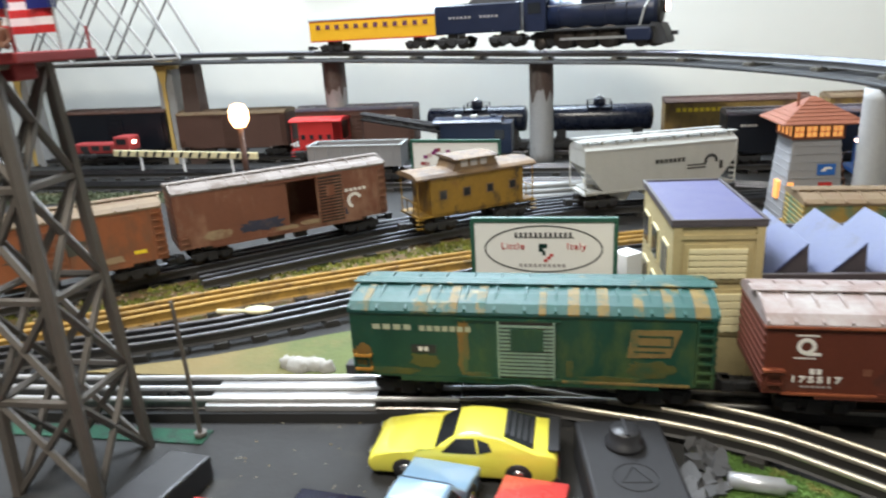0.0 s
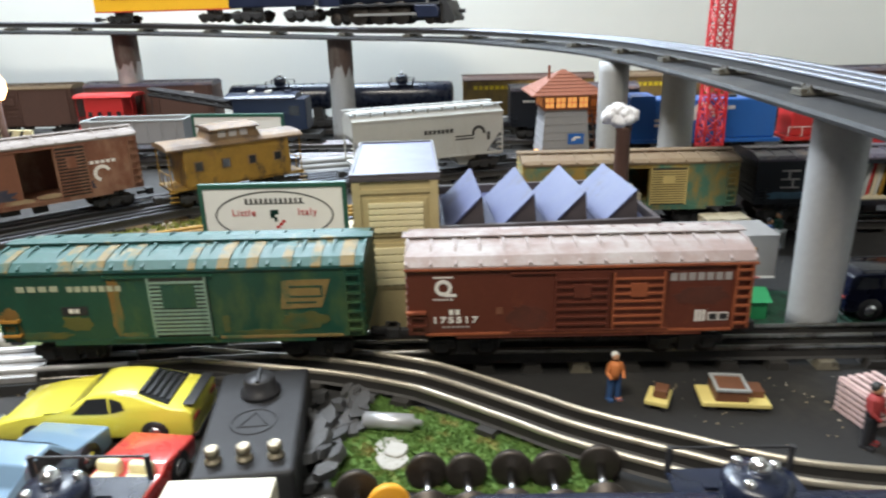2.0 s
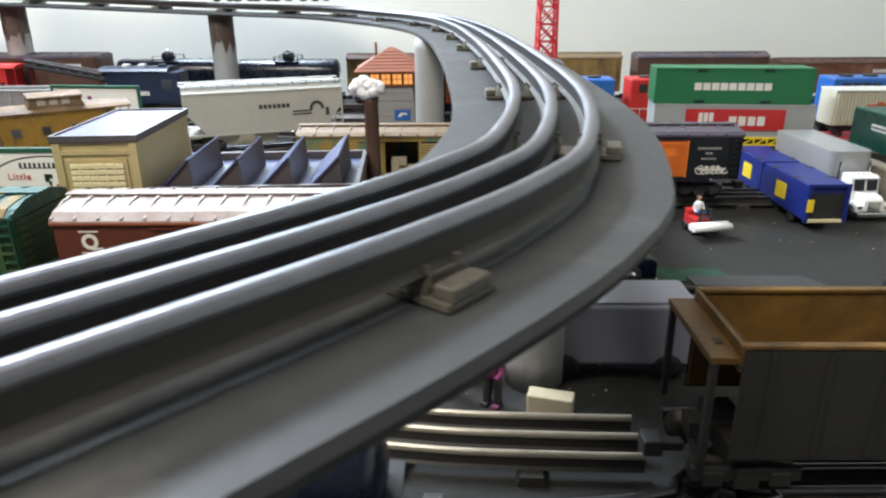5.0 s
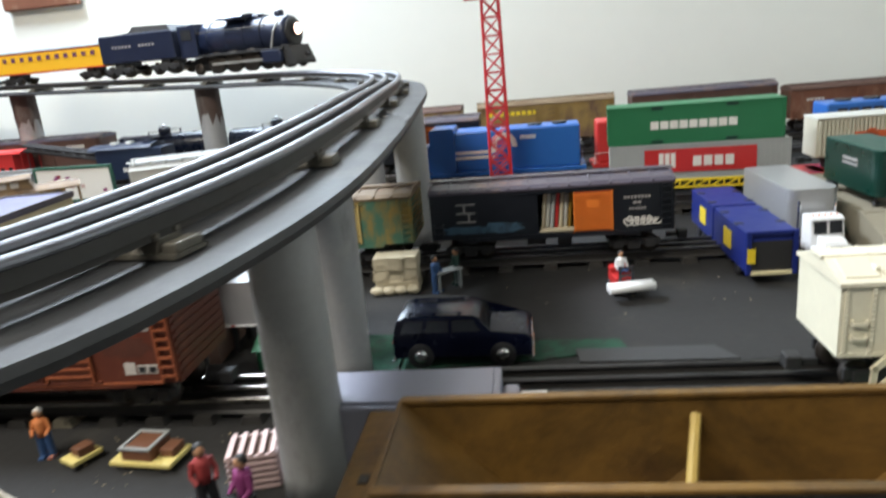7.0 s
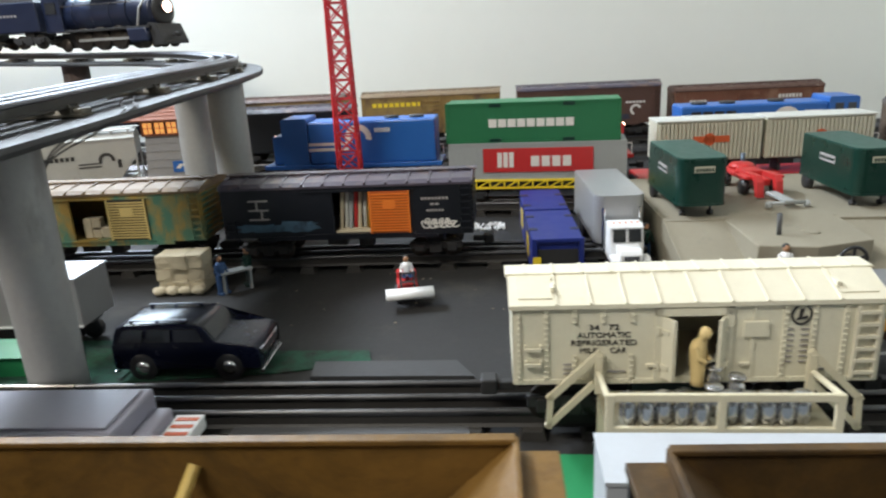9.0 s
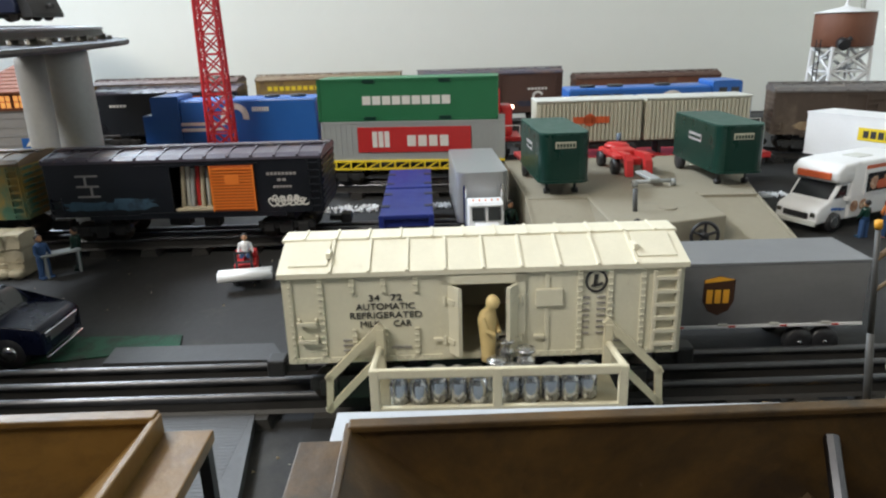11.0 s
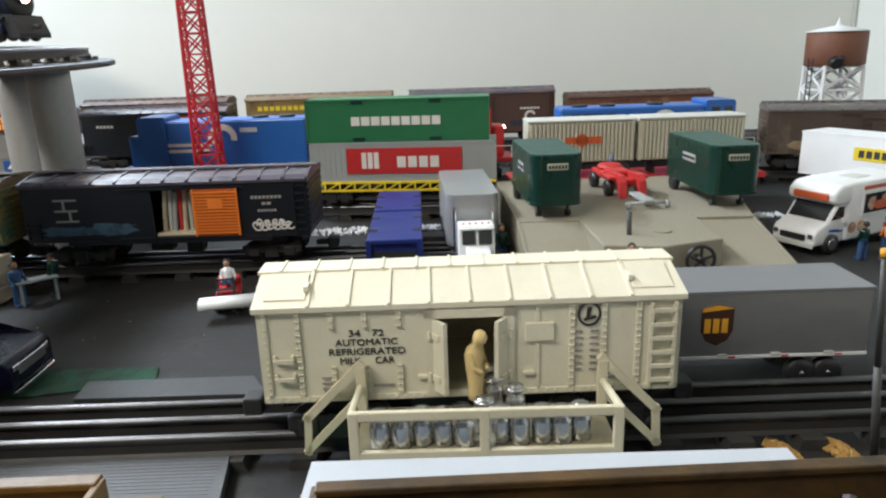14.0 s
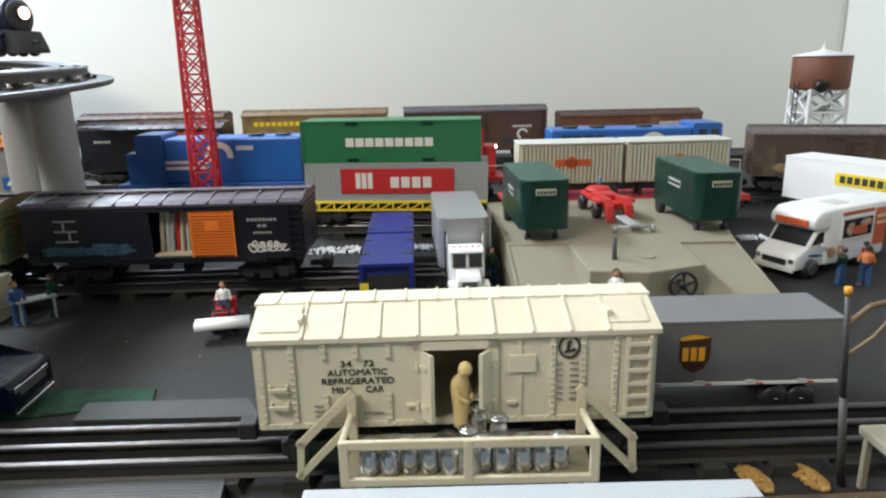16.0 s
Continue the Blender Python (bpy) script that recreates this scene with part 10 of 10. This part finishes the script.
for i in range(80):
    k, off = rng.random(), rng.choice((-0.042, 0.052, 0.070, 0.084, 0.096, 0.104))
    cx, cy = -0.50 + 0.62 * k - off * 0.5, 0.56 + 0.355 * k + off * 0.86
    for j in range(rng.randint(20, 60)):
        g = rng.gauss(0, 0.016)
        x, y, s = cx + g, cy + 0.57 * g + rng.gauss(0, 0.005), rng.uniform(0.0025, 0.0055)
        vs = [bm.verts.new((x + s * rng.uniform(-1, 1), y + s * rng.uniform(-1, 1), 0.001)) for _ in range(3)]
        top = bm.verts.new((x + s * rng.uniform(-0.4, 0.4), y + s * rng.uniform(-0.4, 0.4), 0.002 + s * rng.uniform(0.4, 1.1)))
        for q in range(3):
            bm.faces.new((vs[q], vs[(q + 1) % 3], top))
solid("moss_tufts", bm, "moss", Matrix(), "yellow-green moss tufts between the rusty rails", "moss", kind="stuff")
rng = random.Random(23)
bm = B()
for i in range(900):
    k = rng.random()
    x = -0.62 + 0.74 * k + rng.uniform(-0.05, 0.05)
    y = 0.530 + 0.455 * k + rng.gauss(0, 0.030)
    r = rng.uniform(0.0010, 0.0036)
    vs = [bm.verts.new((x + r * a, y + r * b, 0.0015 + r * c)) for a, b, c in ((1, 0, 0.3), (-0.6, 0.8, 0.2), (-0.5, -0.9, 0.3), (rng.uniform(-0.3, 0.3), 0, 1.2))]
    for f in ((0, 1, 3), (1, 2, 3), (2, 0, 3)):
        bm.faces.new([vs[j] for j in f])
solid("gravel", bm, "pebble", Matrix(), "loose pale and tan gravel beside the rusty track", "gravel", kind="stuff")
G4 = [(-1.05, 1.18), (-0.48, 1.20), (-0.46, 1.27), (-0.75, 1.275), (-1.05, 1.27)]
patch("grass_patch", G4, 0.002, "dark_turf", "green and brown turf beside the crossing gate", "grass")
turf(G4, 1500, 31, "green and brown tufts beside the crossing gate", "dark_turf", (0.003, 0.006))
patch("green_mat", [(0.52, 0.60), (0.60, 0.600), (0.745, 0.6155), (0.809, 0.630), (0.804, 0.6495), (0.735, 0.651), (0.60, 0.675), (0.52, 0.675)], 0.0012, "green_mat", "dark green mat on the tabletop beside the track", "mat")
patch("green_mat", [(-0.34, 0.462), (-0.125, 0.468), (-0.125, 0.486), (-0.34, 0.478)], 0.0012, "green_mat", "dark green mat strip beside the track", "mat")
patch("grey_plate", [(0.735, 0.455), (0.895, 0.455), (0.8835, 0.5350), (0.742, 0.5350)], 0.0068, "grey_board", "dark grey ribbed crossing plate before the track", "plate")
patch("grey_plate", [(0.770, 0.6057), (0.885, 0.604), (0.872, 0.628), (0.768, 0.6285)], 0.003, "dark_board", "dark grey crossing plate behind the track", "plate")
bm = B()
for i in range(28):
    y = 0.457 + i * 0.0027
    bx(bm, 0.744, 0.882, y, y + 0.0016, 0.0068, 0.00695)
solid("plate_ribs", bm, "grey_board", Matrix(), "fine ribs across the grey crossing plate", "plate", kind="stuff")


def wheelset(m, material="wheel"):
    root = thing("wheelset", m, "loose model railway wheelset lying on the turf", "wheelset", "loose wheelsets")
    for s in (-1, 1):
        bm = B()
        lathe(bm, [(0.002, s * 0.014), (0.0100, s * 0.014), (0.0118, s * 0.0145), (0.0118, s * 0.016), (0.0100, s * 0.0165), (0.0100, s * 0.020), (0.008, s * 0.0205), (0.0075, s * 0.0185), (0.003, s * 0.0185), (0.0025, s * 0.021)], (0, 0, 0.0125), 24, "y")
        part("wheel", bm, material, root)
    bm = B()
    cyl(bm, (0, -0.014, 0.0125), (0, 0.014, 0.0125), 0.0024, n=12)
    part("axle", bm, "chrome", root)
    return root


ws = wheelset(at(0.2885, 0.386, 5))
for x, y, a in ((0.3106, 0.385, 4), (0.3339, 0.3875, -3), (0.3571, 0.386, 2), (0.3834, 0.391, -6), (0.2530, 0.372, 12), (0.2330, 0.352, -20)):
    copy_thing(ws, at(x, y, a))
wheelset(at(0.2715, 0.360, 12), "gold_bright")
bm = B()
lathe(bm, [(0.003, -0.0195), (0.0056, -0.0185), (0.0056, 0.013), (0.0026, 0.0145), (0.0018, 0.0195)], (0, 0, 0.0078), 16, "x")
solid("metal_tube", bm, "bright_metal", at(0.263, 0.4585, -7), "shiny metal tube lying on the turf", "tube")
bm = B()
rng = random.Random(6)
for dx, dy, r, z in ((0.0, 0.006, 0.011, 0.0028), (0.002, -0.008, 0.010, 0.0036), (0.004, 0.000, 0.008, 0.0052)):
    n = 9
    prism(bm, [(dx + r * rng.uniform(0.8, 1.15) * math.cos(2 * math.pi * k / n), dy + r * rng.uniform(0.75, 1.1) * math.sin(2 * math.pi * k / n)) for k in range(n)], "z", 0.0008, z)
bmesh.ops.bevel(bm, geom=bm.edges[:], offset=0.0006, segments=1, profile=0.5, affect="EDGES")
solid("plaster_lump", bm, "plaster", at(0.263, 0.433, 0), "flat grey-white plaster lump on the turf", "plaster")
bm = B()
for i, (dx, dy, r) in enumerate(((0, 0, 0.013), (0.014, 0.002, 0.011), (-0.012, 0.003, 0.009), (0.026, -0.002, 0.008))):
    ball(bm, (dx, dy, 0.003), (r, r * 0.7, 0.009), 14, 9, 0.18, 30 + i)
solid("plaster_lump", bm, "plaster", at(-0.095, 0.588, 0), "crumpled white plaster lump beside the track", "plaster")
bm = B()
ball(bm, (0, 0, 0.004), (0.016, 0.008, 0.004), 14, 8)
cyl(bm, (-0.014, 0, 0.003), (-0.045, 0.004, 0.002), 0.0022, 0.003, 8)
solid("plastic_spoon", bm, "cream_trim", at(-0.175, 0.675, 8, 0.015), "cream plastic spoon lying across the rails", "spoon")

bm = B()
prism(bm, [(-0.050, 0.0), (0.030, 0.0), (0.030, 0.019), (-0.010, 0.022), (-0.050, 0.022)], "x", -0.017, 0.017)
bmesh.ops.bevel(bm, geom=[e for e in bm.edges], offset=0.002, segments=2, profile=0.5, affect="EDGES")
solid("ramp_block", bm, "black", at(-0.114, 0.404, -6), "black sloped ramp block beside the steel tower", "ramp")
root = thing("thin_post", at(-0.1310, 0.478), "thin dark post on a small base", "post")
bm = B()
cyl(bm, (0, 0, 0.004), (-0.004, 0, 0.112), 0.0018, 0.0014, 8)
part("post", bm, "lattice_grey", root)
bm = B()
cyl(bm, (0, 0, 0), (0, 0, 0.005), 0.0045, n=14)
part("base", bm, "lattice_grey", root)

# street lamp and right-hand lamp post
M["post_grey"] = mat("dark_post", (0.07, 0.07, 0.068), 0.5, 0.2, var=0.2)
root = thing("street_lamp", at(-0.445, 1.205), "brown street lamp with a glowing globe", "street lamp")
bm = B()
cyl(bm, (0, 0, 0), (0, 0, 0.135), 0.006, 0.005, 12)
part("post", bm, "dark_brown", root)
bm = B()
lathe(bm, [(0.010, 0.137), (0.017, 0.150), (0.017, 0.166), (0.011, 0.176), (0.004, 0.178)], (0, 0, 0), 18)
part("globe", bm, "bulb", root, "glowing warm globe")
root = thing("lamp_post", at(1.197, 0.520) @ Matrix.Rotation(radians(-6.5), 4, "Y"), "grey lamp post with a curved cream arm", "lamp post")
bm = B()
cyl(bm, (0, 0, 0), (0, 0, 0.050), 0.0020, 0.0017, 12)
cyl(bm, (0, 0, 0.050), (0.001, 0, 0.104), 0.0015, 0.0012, 12)
part("post", bm, "post_grey", root)
bm = B()
tube(bm, [(0.001, 0, 0.088), (0.012, 0, 0.096), (0.030, 0, 0.098), (0.046, 0, 0.092)], 0.0014, 8)
tube(bm, [(0.001, 0, 0.072), (0.014, 0, 0.080), (0.030, 0, 0.097)], 0.0010, 8)
part("arm", bm, "tan_roof", root)
bm = B()
cyl(bm, (0.001, 0, 0.103), (0.001, 0, 0.107), 0.0017, n=10)
part("cap", bm, "gold_bright", root)
root = thing("small_platform", at(1.236, 0.505), "small beige platform on thin legs beside the track", "platform")
bm = B()
bx(bm, -0.034, 0.05, -0.016, 0.016, 0.029, 0.034, 0.001)
part("top", bm, "platform", root)
for x in (-0.030, 0.046):
    for y in (-0.013, 0.013):
        bm = B()
        bx(bm, x - 0.0015, x + 0.0015, y - 0.0015, y + 0.0015, 0, 0.029)
        part("leg", bm, "platform", root)
rng = random.Random(9)
for cx in (1.156, 1.184):
    bm = B()
    for i in range(260):
        a, r = rng.uniform(0, 2 * math.pi), 0.009 * math.sqrt(rng.uniform(0, 1))
        s = rng.uniform(0.0008, 0.0014)
        x, y, z = 0.7 * r * math.cos(a) - 0.2 * r * math.sin(a), 1.35 * r * math.sin(a), 0.001 + 0.0035 * (1 - r / 0.009)
        vs = bmesh.ops.create_icosphere(bm, subdivisions=1, radius=s)["verts"]
        for v in vs:
            v.co += Vector((x, y, z))
    solid("grain_pile", bm, "grain", at(cx, 0.527), "tan grain heaped between the ties", "grain", kind="stuff")

# crossing gate, lumber, small green shed, boxes
root = thing("crossing_gate", at(-0.7015, 1.415, -10.3), "long white crossing gate with dark slanted stripes", "gate")
bm = B()
bx(bm, -0.197, 0.197, -0.003, 0.003, 0.046, 0.060, 0.0008)
part("arm", bm, "cream_trim", root)
for i in range(15):
    bm = B()
    x = -0.182 + i * 0.025
    prism(bm, [(x, 0.0475), (x + 0.007, 0.0475), (x + 0.013, 0.0585), (x + 0.006, 0.0585)], "y", -0.0036, -0.003)
    part("stripe", bm, "letter_black", root)
for x in (-0.12, 0.0, 0.13):
    bm = B()
    bx(bm, x - 0.002, x + 0.002, -0.002, 0.002, 0, 0.046)
    part("leg", bm, "white", root)
for k in range(3):
    for i in range(4 - k):
        bm = B()
        cyl(bm, (-0.06, 0, 0), (0.06, 0, 0), 0.0045, n=12)
        solid("pipe", bm, "pipe_grey", at(0.10, 1.215 + i * 0.0095 + k * 0.00475, 14, 0.0045 + k * 0.0082), "dull grey pipe in a stacked pile", "pipe", "stack of pipes")
root = thing("small_shed", at(0.540, 0.628) @ Matrix.Diagonal((1.5, 1.0, 1.1, 1)), "small green toy shed beside the pier", "shed")
bm = B()
bx(bm, -0.018, 0.018, -0.014, 0.014, 0, 0.016)
part("wall", bm, "green_paint", root)
bm = B()
prism(bm, [(-0.017, 0.016), (0.017, 0.016), (0.0, 0.023)], "x", -0.020, 0.020)
part("roof", bm, "green_paint", root)
rng = random.Random(21)
for x, y, s in ((0.178, 0.818, 0.020), (0.205, 0.842, 0.024), (0.183, 0.850, 0.018), (0.22, 0.86, 0.016)):
    bm = B()
    bx(bm, -s / 2, s / 2, -s / 2, s / 2, 0, s * 1.3, 0.001)
    solid("parcel_box", bm, "bale" if s < 0.022 else "white", at(x, y, rng.uniform(0, 60)), "pale cardboard box stacked behind the billboard", "box", "boxes behind the billboard")
# boxes on the storage line
for x, y, z in ((0.17, 1.235, 0.0), (0.195, 1.24, 0.0), (0.18, 1.238, 0.028)):
    bm = B()
    bx(bm, -0.013, 0.013, -0.012, 0.012, 0, 0.028, 0.001)
    solid("parcel_box", bm, "bale", at(x, y, 5, z), "tan crate stacked beyond the hopper car", "box", "crates beyond the hopper")

# truss bridge and coloured posts at the far left
root = thing("truss_bridge", at(-0.95, 1.598, 0, 0.238), "grey steel truss bridge over the viaduct track", "bridge")
for s in (-1, 1):
    bm = B()
    y = s * 0.052
    for a, b in (((-0.30, 0.012), (0.20, 0.012)), ((-0.30, 0.165), (0.12, 0.165)), ((0.20, 0.012), (0.12, 0.165))):
        cyl(bm, (a[0], y, a[1]), (b[0], y, b[1]), 0.0042, n=8)
    for i in range(4):
        x = -0.30 + i * 0.11
        cyl(bm, (x, y, 0.012), (x + 0.11, y, 0.165), 0.0028, n=6)
        cyl(bm, (x + 0.11, y, 0.012), (x, y, 0.165), 0.0028, n=6)
    pieces(bm, "bridge_grey", root, lambda h: "chord" if h < 0.02 else "diagonal")
for x, c in ((-0.820, "yellow_post"), (-0.760, "soot_brown"), (-1.22, "yellow_post")):
    bm = B()
    lathe(bm, [(0.034, 0.0), (0.033, 0.02), (0.026, 0.234)], (x, 1.60, 0), 4)
    bmesh.ops.rotate(bm, verts=bm.verts, cent=(x, 1.60, 0), matrix=Matrix.Rotation(radians(45), 3, "Z"))
    for f in bm.faces:
        f.smooth = False
    shaft = part("pier", bm, "pier" if c == "yellow_post" else c, viaduct)
    if c == "yellow_post":
        bm = B()
        prism(bm, [(x - 0.016, 0.232), (x + 0.016, 0.232), (x + 0.004, 0.190), (x + 0.005, 0.004), (x - 0.005, 0.004), (x - 0.004, 0.190)], "y", 1.5715, 1.5735)
        part("stripe", bm, c, shaft, "ochre yellow face strip")
        bm = B()
        lathe(bm, [(0.031, 0.226), (0.031, 0.236), (0.020, 0.246), (0.004, 0.250)], (x, 1.60, 0), 4)
        bmesh.ops.rotate(bm, verts=bm.verts, cent=(x, 1.60, 0), matrix=Matrix.Rotation(radians(45), 3, "Z"))
        part("cap", bm, c, shaft)

# wires hanging from the viaduct
for i, (dx, dy, dz) in enumerate(((0.0, 0.0, 0.0), (0.005, 0.010, -0.004), (0.002, 0.016, 0.003))):
    bm = B()
    tube(bm, spline([(0.600 + dx, 0.735 + dy, 0.1908), (0.622 + dx, 0.690 + dy, 0.1893), (0.650, 0.645 + dy, 0.1885), (0.634 - dx, 0.630 + dy, 0.178 + dz), (0.606 - dx, 0.618 + dy * 0.3, 0.160 + dz), (0.592 - dx, 0.6145, 0.120), (0.591 - dx, 0.6142, 0.060), (0.591 - dx, 0.6142, 0.001)], 0.008), 0.0006, 8)
    solid("wire", bm, "wire_grey", Matrix(), "thin dull grey wire hanging down from the viaduct", "wire", "hanging wires")
bm = B()
bx(bm, -0.10, 0.10, 0.0, 0.02, 0.0, 0.26, 0.004)
picture = solid("picture_frame", bm, "brown", at(-0.43, 1.775, 0, 0.425), "brown framed panel hanging on the back wall", "picture")

# white beads of ballast beside the loading yard tracks
rng = random.Random(88)
bm = B()
for x0, x1, y0, y1, n in ((0.845, 0.912, 0.972, 1.000, 110), (0.966, 0.996, 0.980, 1.000, 60), (1.356, 1.390, 0.985, 1.003, 70)):
    for i in range(n):
        x, y, r = rng.uniform(x0, x1), rng.uniform(y0, y1), rng.uniform(0.0010, 0.0020)
        vs = bmesh.ops.create_icosphere(bm, subdivisions=1, radius=r)["verts"]
        for v in vs:
            v.co += Vector((x, y, r * 0.8 + rng.choice((0.0, 0.0, 0.0018))))
solid("white_ballast", bm, "white", Matrix(), "white ballast beads heaped between the yard tracks", "gravel", kind="stuff")

# crumbs of ballast scattered over the tabletop
rng = random.Random(77)
bm = B()
for x0, x1, y0, y1, n in ((0.44, 0.66, 0.43, 0.52, 110), (-0.10, 0.16, 0.50, 0.52, 60), (0.62, 1.0, 0.70, 0.83, 24), (0.70, 0.95, 0.47, 0.52, 60), (-0.10, 0.02, 0.40, 0.48, 30)):
    for i in range(n):
        x, y, r = rng.uniform(x0, x1), rng.uniform(y0, y1), rng.uniform(0.0004, 0.0013)
        vs = [bm.verts.new((x + r * a, y + r * b, 0.0002 + r * c)) for a, b, c in ((1, 0, 0), (-0.6, 0.8, 0), (-0.5, -0.9, 0), (0, 0, 0.9))]
        for f in ((0, 1, 3), (1, 2, 3), (2, 0, 3)):
            bm.faces.new([vs[j] for j in f])
solid("crumbs", bm, "pebble", Matrix(), "tan crumbs of ballast scattered on the tabletop", "gravel", kind="stuff")
